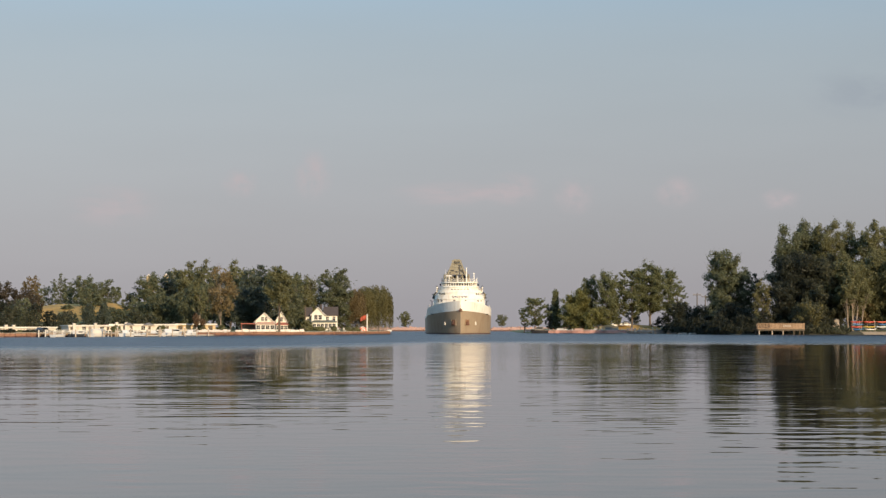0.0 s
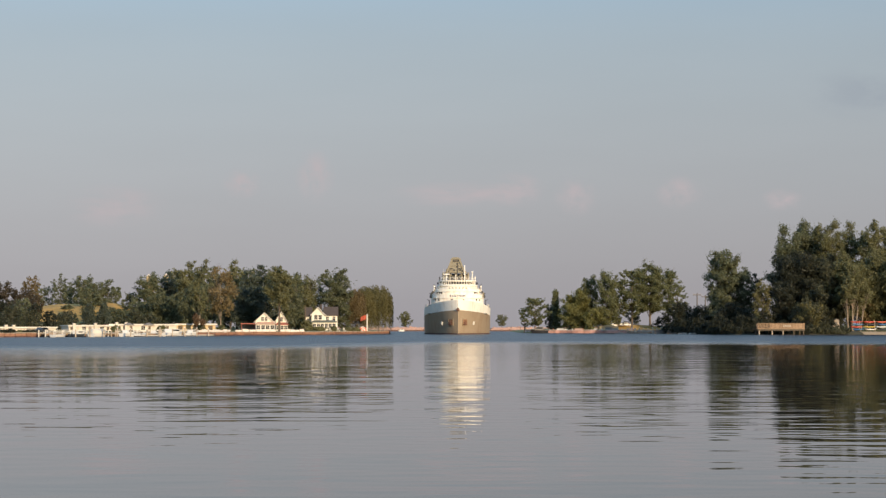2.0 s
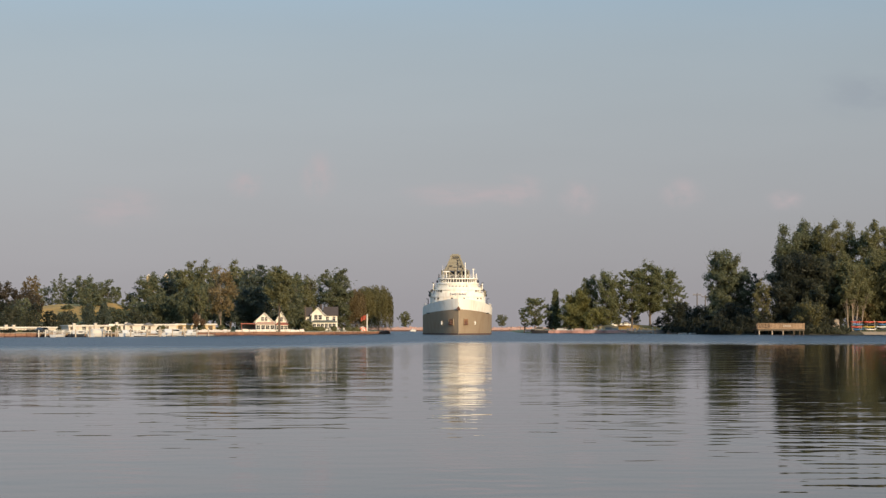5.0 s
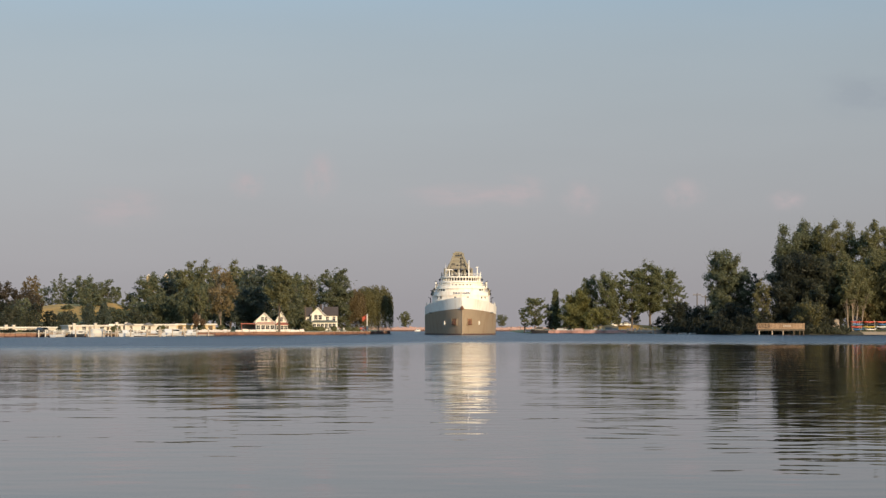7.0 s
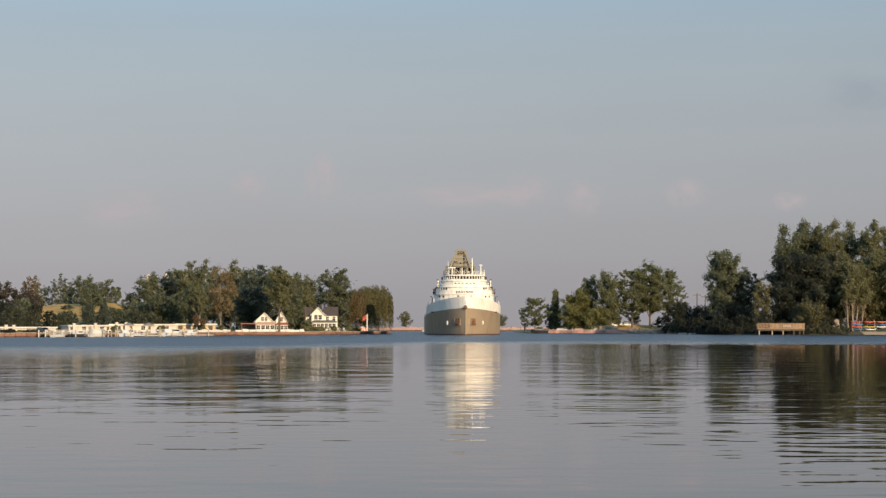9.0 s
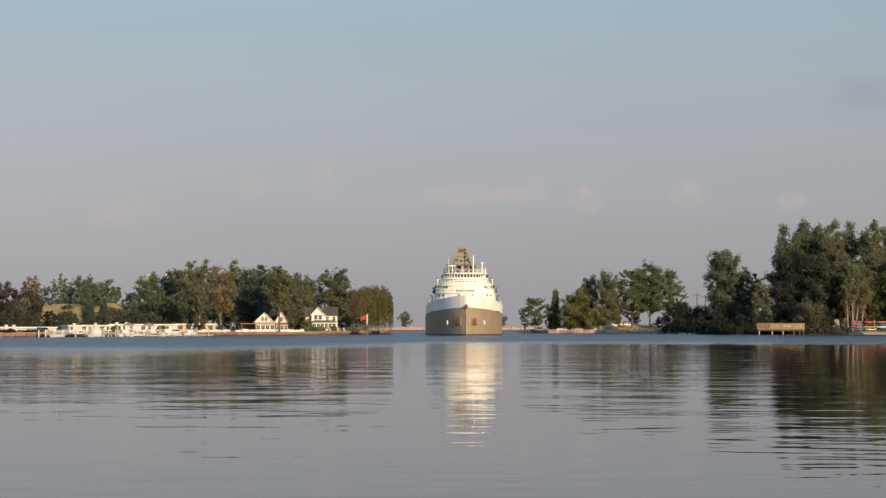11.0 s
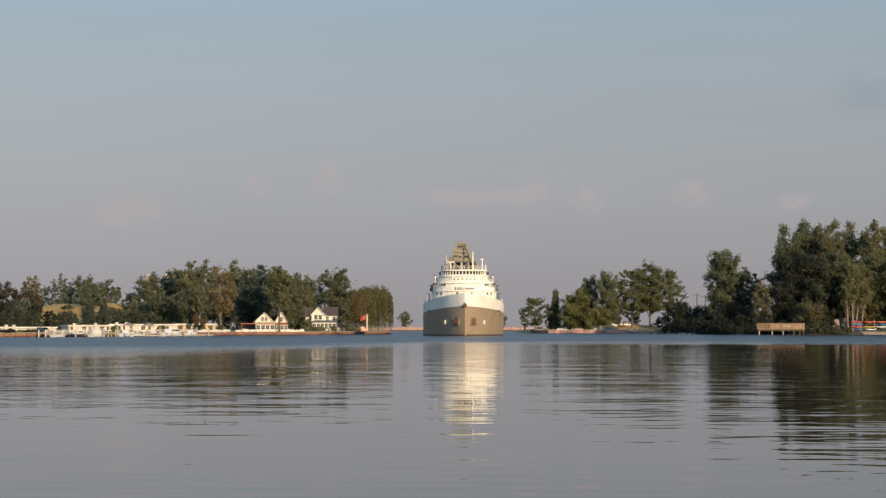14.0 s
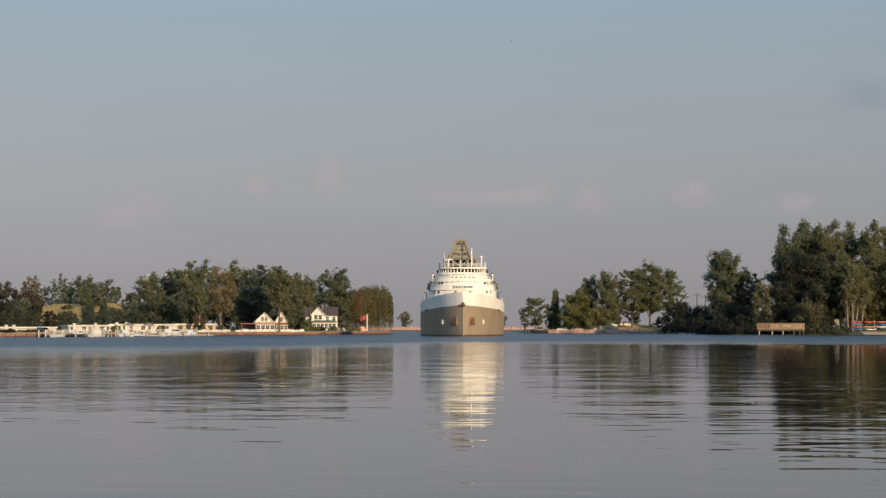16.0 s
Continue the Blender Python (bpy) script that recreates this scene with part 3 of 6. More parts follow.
        for k in (-1, 1):
            tube(an, (ax, ay, z - 0.6), (ax + k * 0.6 * ca, ay + k * 0.6 * sa, z + 0.2), 0.26, 0.12, 6)
        tube(an, (ax - 0.7 * ca, ay - 0.7 * sa, z - 0.65), (ax + 0.7 * ca, ay + 0.7 * sa, z - 0.65), 0.24, 0.24, 8)
        part("anchor", an, M["rust"], pocket, "rusty stockless anchor")
        # white mark abaft the pocket
        zz = 3.5
        ym = next(v for v in np.linspace(0, 20, 800) if half_width(v, zz) >= 5.0)
        t0 = math.atan2(0.5, half_width(ym + 0.5, zz) - half_width(ym, zz))
        mk = bmesh.new()
        for k in range(-2, 3):
            plate_on(mk, side * 5.0, ym - 0.1, zz + k * 0.22, t0 * side, 0.62 - 0.12 * abs(k), 0.2, 0.22, 0.3)
        part("hull_mark", mk, M["shipwhite"], hull, "white oval mark painted on the bow")
        # the small name on the bow: plain bars
        zz = 6.5
        for i in range(5):
            ym = 12.6 + i * 0.55
            bx = half_width(ym, zz)
            t1 = math.atan2(1.0, half_width(ym + 1.0, zz) - bx)
            bb = bmesh.new()
            plate_on(bb, side * bx, ym, zz, t1 * side, 0.36, 0.3, 0.08, 0.1)
            part("name_bar", bb, M["dark"], s)
    W = M["shipwhite"]
    # forward deckhouse in tiers
    tiers = [(17.0, 8.6, 24.0, 7.5, 5.9, 11.5), (14.6, 9.6, 22.5, 6.0, 11.5, 13.6), (12.7, 10.6, 21.0, 5.2, 13.6, 15.4)]
    house = bmesh.new()
    for w, yf, yb, sag, z0, z1 in tiers:
        extrude_xy(house, front_arc(w, yf, yb, sag), z0, z1)
    dh = part("deckhouse", house, W, s, "white rounded deckhouse tiers with rust stains")
    for w, yf, sag, z0, z1 in ((16.2, 8.4, 7.0, 11.6, 12.75), (14.7, 9.3, 5.9, 13.7, 14.4), (13.0, 10.3, 5.2, 15.45, 15.75)):
        part("tier_bulwark", arc_band(bmesh.new(), w, yf, sag, z0, z1, 0.14, 26, 4.0), W, dh)
    for w, yf, yb, sag, z in ((17.4, 8.3, 25, 7.5, 11.5), (15.0, 9.2, 23.4, 6.0, 13.6), (13.1, 10.2, 22, 5.3, 15.4)):
        part("tier_deck", extrude_xy(bmesh.new(), front_arc(w, yf, yb, sag), z, z + 0.12), W, dh)
    # portholes and square windows
    for w, yf, sag, z, fs, ww, wh in ((17.0, 8.6, 7.5, 10.95, (-0.62, -0.5, -0.14, 0.14, 0.5, 0.62), 0.5, 0.5), (12.7, 10.6, 5.2, 14.75, (-0.27, -0.16, -0.05, 0.06, 0.17, 0.28), 0.55, 0.26), (14.6, 9.6, 6.0, 13.2, (-0.7, -0.6, -0.5, 0.55, 0.65), 0.6, 0.5)):
        for f in fs:
            x, y, a = arc_pos(w, yf, sag, f)
            part("window", plate_on(bmesh.new(), x, y, z, a, ww, wh), M["glass"], dh)
    # pilothouse: sill belt, a row of windows between mullions, roof with overhang
    w, yf, sag = 11.7, 11.2, 4.5
    ph = part("pilothouse", extrude_xy(bmesh.new(), front_arc(w, yf, 19.5, sag), 15.6, 15.95), W, s, "white pilothouse with a belt of windows")
    part("pilothouse_wall", extrude_xy(bmesh.new(), front_arc(w - 0.5, yf + 0.25, 19.4, sag), 15.95, 16.85), M["glass"], ph, "dark window belt")
    for i in range(20):
        x, y, a = arc_pos(w - 0.05, yf, sag, -0.93 + 1.86 * i / 19)
        part("mullion", plate_on(bmesh.new(), x, y, 16.4, a, 0.22, 1.0, 0.0, 0.22), W, ph)
    part("roof", extrude_xy(bmesh.new(), front_arc(w + 0.5, yf - 0.4, 20, sag + 0.3), 16.85, 17.25), W, ph)
    part("roof_edge", arc_band(bmesh.new(), w + 0.6, yf - 0.45, sag + 0.35, 16.92, 17.08, 0.1), W, ph)
    bm = bmesh.new()
    arc = [(*arc_pos(w, yf, sag, f)[:2], 17.25) for f in np.linspace(-0.95, 0.95, 15)]
    rail(bm, arc, 0.95, 1.3, 0.04)
    part("roof_rail", bm, W, ph)
    for wd, y0, sg, z in ((16.1, 8.5, 7.0, 12.75), (14.6, 9.4, 5.9, 14.4)):
        for f0, f1 in ((-1, -0.55), (0.55, 1)):
            part("tier_rail", rail(bmesh.new(), [(*arc_pos(wd, y0, sg, f)[:2], z) for f in np.linspace(f0, f1, 5)], 0.55, 1.2, 0.035), W, dh)
    for side in (-1, 1):
        part("forecastle_rail", rail(bmesh.new(), [(side * (half_width(y, 9) - 0.3), y, bulwark(y)) for y in (16, 20, 25, 32)], 0.9, 1.6, 0.04), W, s)
    # the name across the bulwark of the second tier
    for i, ch in enumerate("SAGINAW"):
        cu = bpy.data.curves.new("letter", "FONT")
        cu.body, cu.size, cu.extrude, cu.offset, cu.align_x, cu.align_y = ch, 0.86, 0.02, 0.03, "CENTER", "CENTER"
        tmp = bpy.data.objects.new("letter", cu)
        me = bpy.data.meshes.new_from_object(tmp)
        bpy.data.objects.remove(tmp)
        me.materials.append(M["navy"])
        x, y, a = arc_pos(16.2, 8.4, 7.0, -0.18 + 0.345 * i / 6)
        lo = new("letter", me)
        lo.parent = dh
        lo.matrix_basis = Matrix.Translation((x, y - 0.06, 12.2)) @ Matrix.Rotation(a, 4, "Z") @ Matrix.Rotation(math.pi / 2, 4, "X")
        tagged(lo, "dark blue letter of the ship's name")
    # bridge wings with lamps and life rafts
    for side in (-1, 1):
        bm = bmesh.new()
        box(bm, min(side * 6.4, side * 7.7), max(side * 6.4, side * 7.7), 14.2, 17.2, 13.62, 13.85)
        box(bm, min(side * 7.55, side * 7.7), max(side * 7.55, side * 7.7), 14.2, 17.2, 13.85, 14.7)
        part("bridge_wing", bm, W, dh)
        bm = tube(bmesh.new(), (side * 7.9, 13.9, 13.5), (side * 7.9, 15.4, 13.5), 0.38, 0.38, 10)
        part("life_raft", bm, M["dark"], s, "dark life raft canister")
        bm = bmesh.new()
        tube(bm, (side * 7.5, 14.1, 13.7), (side * 7.5, 14.1, 15.5), 0.09, 0.09, 6)
        tube(bm, (side * 7.5, 14.1, 15.1), (side * 7.5, 14.1, 15.6), 0.26, 0.2, 8)
        part("side_lamp", bm, W, s)
        bm = bmesh.new()
        box(bm, min(side * 9.0, side * 9.9), max(side * 9.0, side * 9.9), 25, 27.5, 5.9, 8.6, 0.15)
        part("deck_locker", bm, M["dark"], s)
        bm = bmesh.new()
        tube(bm, (side * 8.2, 14.6, 11.6), (side * 8.2, 14.6, 13.2), 0.08, 0.08, 6)
        tube(bm, (side * 8.2, 14.2, 13.3), (side * 8.2, 14.8, 13.3), 0.28, 0.22, 8)
        part("searchlight", bm, M["bufftan"], s)
    # dark davits and reels that stand out past the tiers
    for side in (-1, 1):
        for x, y, z0, z1, reach in ((7.35, 15.4, 13.85, 15.7, 0.5), (9.1, 19.5, 8.6, 10.9, 0.7), (8.7, 17.6, 11.6, 13.0, 0.4)):
            bm = tube(bmesh.new(), (side * x, y, z0), (side * x, y, z1), 0.13, 0.11, 8)
            tube(bm, (side * x, y, z1), (side * (x + reach), y - 0.4, z1 + 0.25), 0.11, 0.07, 6)
            tube(bm, (side * (x - 0.3), y - 0.2, z0 + 0.5), (side * (x + 0.3), y - 0.2, z0 + 0.5), 0.32, 0.32, 10)
            part("davit", bm, M["dark"], s, "dark steel davit with a cable reel")
    # vents, lamps and lockers at the tier ends
    for side in (-1, 1):
        for x, y, z, h in ((8.4, 16.5, 12.7, 0.6), (8.3, 18.5, 11.9, 1.2), (7.2, 16.0, 14.5, 0.7), (6.3, 17.0, 15.9, 0.7), (9.2, 21.0, 7.8, 1.5)):
            bm = tube(bmesh.new(), (side * x, y, z - 1.2), (side * x, y, z + h * 0.6), 0.16, 0.16, 8)
            tube(bm, (side * x, y, z + h * 0.6), (side * x, y - 0.15, z + h), 0.3, 0.26, 8)
            part("vent", bm, M["dark"] if z != 12.7 else M["bufftan"], s)
    for y0, z0, z1, x in ((9.8, 11.6, 13.7, 3.4), (10.6, 13.7, 15.45, -3.0)):
        bm = bmesh.new()
        for k in (-0.2, 0.2):
            tube(bm, (x + k, y0 - 0.3, z0), (x + k, y0 - 0.1, z1), 0.03, 0.03, 4)
        for i in range(7):
            tube(bm, (x - 0.2, y0 - 0.25, z0 + 0.15 + i * 0.28), (x + 0.2, y0 - 0.25, z0 + 0.15 + i * 0.28), 0.025, 0.025, 4)
        part("ladder", bm, W, dh)
    # masts on the pilothouse roof

    def post(name, x, y, z0, z1, r, m, arms=(), label=""):
        b = tube(bmesh.new(), (x, y, z0), (x, y, z1), r, r * 0.7, 8)
        for zz, half, ar in arms:
            tube(b, (x - half, y, zz), (x + half, y, zz), ar, ar, 6)
        return part(name, b, m, ph, label)
    post("radar_mast", -3.5, 14, 17.2, 19.25, 0.2, W, ((19.25, 1.0, 0.16),), "white radar mast with scanner bar")
    post("radar_mast", 4.75, 14, 17.2, 20.2, 0.2, W, ((20.0, 0.4, 0.13),), "white radar mast with scanner bar")
    post("antenna", 5.7, 14.5, 17.2, 18.7, 0.12, W)
    post("antenna", -5.8, 14.5, 17.2, 18.5, 0.16, M["dark"])
    post("antenna", -4.6, 15.5, 17.2, 21.3, 0.05, W)
    post("white_pole", 2.3, 15, 17.2, 22.1, 0.19, W)
    post("white_pole", -0.6, 13.5, 17.2, 19.2, 0.15, W)
    post("signal_mast", -0.1, 13, 17.2, 22.9, 0.16, M["dark"], ((20.55, 1.3, 0.08), (21.5, 0.45, 0.1), (22.6, 0.3, 0.14)), "dark signal mast with lamps on cross arms")
    for x, z in ((-1.1, 20.55), (0.9, 20.55), (-0.1, 21.8), (-0.1, 22.6)):
        part("signal_lamp", tube(bmesh.new(), (x, 12.9, z - 0.22), (x, 12.9, z + 0.22), 0.24, 0.24, 8), M["dark"], ph)
    # tall buff casing of the unloading gear, with raking legs
    yc = 44.0
    lo_w, hi_w, z0, z1 = 8.1, 2.4, 20.4, 25.1
    gear = part("unloader_casing", extrude_xz(bmesh.new(), [(-lo_w * 0.46, z0), (lo_w * 0.46, z0), (hi_w / 2, z1), (-hi_w / 2, z1)], yc, yc + 1.6), M["bufftan"], s, "tall tapering buff-painted unloader tower")
    gear.matrix_basis = Matrix.Translation((-0.35, 0, 0))
    for side in (-1, 1):
        x0, x1 = side * lo_w * 0.5, side * hi_w / 2
        vs = [(x0 - 0.3, z0 - 2.6), (x0 + 0.3, z0 - 2.6), (x1 + 0.3, z1 + 0.15), (x1 - 0.3, z1 + 0.15)]
        part("tower_leg", extrude_xz(bmesh.new(), vs, yc - 0.35, yc + 1.9), M["bufftan"], gear)
    for z in (20.7, 21.6, 23.0, 24.2):
        hw = lo_w / 2 + (hi_w - lo_w) / 2 * (z - z0) / (z1 - z0)
        part("cross_beam", box(bmesh.new(), -hw, hw, yc - 0.22, yc - 0.01, z - 0.09, z + 0.09), M["bufftan"], gear)
    bm = box(bmesh.new(), -1.7, 1.7, yc - 0.4, yc + 2.0, 25.1, 25.4)
    tube(bm, (-1.1, yc + 0.7, 25.55), (1.1, yc + 0.7, 25.55), 0.3, 0.3, 10)
    part("tower_head", bm, M["bufftan"], gear)
    part("dark_opening", box(bmesh.new(), -0.9, 0.9, yc - 0.3, yc - 0.02, 24.35, 24.75), M["dark"], gear)
    for x in (-1.5, 1.5):
        part("dark_opening", box(bmesh.new(), x - 0.55, x + 0.55, yc - 0.28, yc - 0.02, 21.8, 22.1), M["dark"], gear)
        part("dark_opening", box(bmesh.new(), x * 1.7 - 0.4, x * 1.7 + 0.4, yc - 0.28, yc - 0.02, 20.85, 21.4), M["dark"], gear)
    for x, xt in ((-4.6, -4.2), (-2.2, -2.0), (2.2, 2.0), (4.6, 4.2), (0, 0)):
        part("leg", tube(bmesh.new(), (x, yc + 0.8, 5.8), (xt, yc + 0.8, 20.6), 0.4, 0.34, 8), M["bufftan"], gear)
    for z in (10, 14, 17.6):
        part("leg_brace", box(bmesh.new(), -4.6, 4.6, yc + 0.5, yc + 1.0, z - 0.2, z + 0.2), M["bufftan"], gear)
    for k in (-1, 1):
        part("leg_brace", tube(bmesh.new(), (k * 4.4, yc + 0.8, 14), (-k * 2.0, yc + 0.8, 20.2), 0.18, 0.18, 6), M["bufftan"], gear)
    # dark machinery house below the tower
    part("machinery_house", box(bmesh.new(), -3.6, 3.6, yc + 2.2, yc + 8, 5.8, 20.3, 0.3), M["dark"], s, "dark elevator machinery house")
    # conveyor boom lying aft along the deck
    bm = bmesh.new()
    for x in (-1.6, 1.6):
        for z in (10.5, 13.5):
            tube(bm, (x, yc + 4, z), (x, yc + 82, z - 1.5), 0.18, 0.18, 6)
        for k in range(26):
            y0 = yc + 4 + 3 * k
            dz = 1.5 * 3 * k / 78
            tube(bm, (x, y0, 10.5 - dz), (x, y0 + 3, 13.5 - dz), 0.09, 0.09, 4, False)
    part("conveyor_boom", bm, M["bufftan"], s, "long lattice conveyor boom")
    for k in range(17):
        y0 = 54 + k * 6.6
        part("hatch_cover", box(bmesh.new(), -6.5, 6.5, y0, y0 + 3.6, 5.84, 6.7, 0.12), M["deckred"], s)
    # stern deckhouse and funnel
    bm = bmesh.new()
    box(bm, -9.6, 9.6, 168, 188, 5.8, 9.8, 0.2)
    box(bm, -7.5, 7.5, 169, 184, 9.8, 12.6, 0.2)
    st = part("stern_house", bm, W, s, "white stern deckhouse")
    for x in (-8, -5, -2, 2, 5, 8):
        part("window", box(bmesh.new(), x - 0.4, x + 0.4, 167.92, 168.1, 8.2, 8.9), M["glass"], st)
    bm = bmesh.new()
    tube(bm, (0, 178, 12.5), (0, 178.6, 18.2), 2.4, 2.1, 18)
    part("funnel", bm, M["dark"], s, "dark funnel")
    for side in (-1, 1):
        part("deck_rail", rail(bmesh.new(), [(side * 10.5, y, 6.0) for y in (33, 60, 90, 120, 150, 167)], 1.0, 2.4, 0.04), W, s)
    return s


M["navy"] = mat("navy_paint", (0.03, 0.05, 0.12), 0.5, var=0.2, bump=0)
ship = build_ship()


# more paints and surfaces
M["cream"] = mat("cream_clapboard", (0.80, 0.75, 0.65), 0.7, var=0.08, scale=0.5, fine=6, bump=0.1, stain=(0.5, 0.4, 0.28), stain_amt=0.3)
M["white"] = mat("weathered_white_paint", (0.69, 0.65, 0.58), 0.6, var=0.1, scale=0.6, fine=5, bump=0.05, stain=(0.45, 0.38, 0.30), stain_amt=0.4)
M["tanwall"] = mat("tan_rendered_wall", (0.56, 0.42, 0.24), 0.8, var=0.12, scale=0.4, fine=4, bump=0.2, stain=(0.35, 0.25, 0.15), stain_amt=0.4)
M["roofdark"] = mat("dark_brown_shingles", (0.075, 0.058, 0.050), 0.85, var=0.35, scale=0.8, fine=7, bump=0.5)
M["roofgreen"] = mat("grey_green_shingles", (0.14, 0.15, 0.12), 0.85, var=0.3, scale=0.8, fine=7, bump=0.5)
M["roofred"] = mat("faded_red_roofing", (0.36, 0.12, 0.085), 0.8, var=0.25, scale=0.6, fine=6, bump=0.3)
M["roofpink"] = mat("faded_pinkish_roofing", (0.55, 0.36, 0.28), 0.8, var=0.2, scale=0.4, fine=5, bump=0.2)
M["wood"] = mat("weathered_dock_wood", (0.31, 0.205, 0.125), 0.8, var=0.3, scale=0.8, fine=8, bump=0.3, obj_var=0.6)
# dark timber, also used to colour in shade at the dock and boathouses
M["darkwood"] = mat("wet_dark_timber", (0.10, 0.075, 0.05), 0.7, var=0.3, scale=1, fine=8, bump=0.3)
M["creamwall"] = mat("sun_bleached_cream_wall", (0.66, 0.585, 0.495), 0.75, var=0.12, scale=0.5, fine=5, bump=0.1, stain=(0.40, 0.31, 0.22), stain_amt=0.45)
M["post"] = mat("pale_dock_post", (0.44, 0.36, 0.28), 0.8, var=0.3, scale=1, fine=8, bump=0.3, obj_var=0.5)
M["red"] = mat("red_gelcoat", (0.58, 0.07, 0.04), 0.35, var=0.12, scale=1, fine=8, bump=0)
M["orange"] = mat("orange_red_cloth", (0.75, 0.16, 0.09), 0.7, var=0.1, scale=1, fine=8, bump=0.1)
M["yellow"] = mat("yellow_gelcoat", (0.62, 0.42, 0.06), 0.35, var=0.12, scale=1, fine=8, bump=0)
M["blue"] = mat("blue_gelcoat", (0.06, 0.16, 0.33), 0.35, var=0.12, scale=1, fine=8, bump=0)
M["gel"] = mat("white_gelcoat", (0.72, 0.70, 0.66), 0.25, var=0.06, scale=1, fine=8, bump=0)
M["canvas"] = mat("white_canvas", (0.62, 0.58, 0.50), 0.8, var=0.1, scale=1, fine=6, bump=0.2)
M["carpaint"] = mat("dark_car_paint", (0.05, 0.055, 0.065), 0.25, var=0.15, scale=1, fine=8, bump=0)
M["silver"] = mat("silver_car_paint", (0.45, 0.45, 0.45), 0.3, metal=0.3, var=0.1, scale=1, fine=8, bump=0)
M["rubber"] = mat("black_rubber", (0.02, 0.02, 0.02), 0.8, var=0.2, bump=0.1)
M["grey"] = mat("weathered_grey_boards", (0.22, 0.20, 0.18), 0.85, var=0.3, scale=0.8, fine=7, bump=0.4)


# shores: timber seawall in panels on the west, rubble on the east, stone breakwaters beyond
def build_seawall():
    sw = tagged(new("seawall"), "brown timber seawall with a pale cap", "seawall", kind="structure")
    bm = box(bmesh.new(), -1.47, 1.47, -0.18, 0.18, -1.2, 0.86, 0.04)
    for k in (-0.9, -0.3, 0.3, 0.9):
        box(bm, k - 0.05, k + 0.05, -0.24, -0.17, -1.0, 0.8)
    box(bm, -1.47, 1.47, -0.30, -0.16, 0.42, 0.58)
    panel = part("panel", bm, M["seawall"], sw)
    cap = part("cap", box(bmesh.new(), -1.49, 1.49, -0.35, 0.45, 0.86, 1.0, 0.03), M["post"], sw)
    wet = part("wet_base", box(bmesh.new(), -1.48, 1.48, -0.33, -0.02, -1.2, 0.26), M["boot"], sw)
    pile = part("pile", tube(bmesh.new(), (0, -0.3, -1.2), (0, -0.3, 0.9), 0.15, 0.14, 8), M["seawall"], sw)
    first = True
    rng = random.Random(4)
    line = WEST[1:11]
    for (x0, y0), (x1, y1) in zip(line, line[1:]):
        if y0 >= 700:
            continue
        ln = math.hypot(x1 - x0, y1 - y0)
        n = max(1, round(ln / 2.95))
        a = math.degrees(math.atan2(y1 - y0, x1 - x0))
        for i in range(n):
            f = (i + 0.5) / n
            x, y = x0 + (x1 - x0) * f, y0 + (y1 - y0) * f
            for src in ((panel, cap, wet, pile) if i % 2 == 0 else (panel, cap, wet)):
                o = src if first else new(src.name.split(".")[0], src.data)
                o.parent = sw
                o.matrix_basis = pose(x, y, rng.uniform(-0.06, 0.06), 0, rng.uniform(-0.4, 0.4), a)
            first = False


build_seawall()


def rubble(name, line, width, z0, z1, count, size, material, label, seed):
    """A bank of many rough stones along a line."""
    rng = np.random.default_rng(seed)
    cube = np.array([(x, y, z) for z in (-1, 1) for x, y in ((-1, -1), (1, -1), (1, 1), (-1, 1))], float)
    quads = np.array(((3, 2, 1, 0), (4, 5, 6, 7), (0, 1, 5, 4), (1, 2, 6, 5), (2, 3, 7, 6), (3, 0, 4, 7)))
    seg = np.array(line, float)
    lens = np.hypot(*(seg[1:] - seg[:-1]).T)
    cum = np.concatenate([[0], np.cumsum(lens)])
    vs, fs = [], []
    for i in range(count):
        s = rng.uniform(0, cum[-1])
        j = min(len(lens) - 1, int(np.searchsorted(cum, s) - 1)) if s > 0 else 0
        p = seg[j] + (seg[j + 1] - seg[j]) * (s - cum[j]) / lens[j]
        d = (seg[j + 1] - seg[j]) / lens[j]
        o = rng.uniform(-1, 1)
        zz = z0 + (z1 - z0) * (1 - abs(o)) * rng.uniform(0.6, 1.05)
        c = np.array([p[0] - d[1] * o * width / 2, p[1] + d[0] * o * width / 2, zz])
        sz = size * rng.uniform(0.5, 1.2, 3) * np.array([1, 0.8, 0.55])
        a = rng.uniform(0, 3.14)
        v = cube * sz * rng.uniform(0.75, 1.1, (8, 3))
        v = np.stack([v[:, 0] * math.cos(a) - v[:, 1] * math.sin(a), v[:, 0] * math.sin(a) + v[:, 1] * math.cos(a), v[:, 2] + v[:, 0] * rng.uniform(-0.3, 0.3)], 1)
        fs.append(quads + 8 * i)
        vs.append(v + c)
    me = bpy.data.meshes.new(name)
    me.from_pydata(np.concatenate(vs).tolist(), [], np.concatenate(fs).tolist())
    me.materials.append(material)
    return tagged(new(name, me), label, "rocks", kind="stuff")


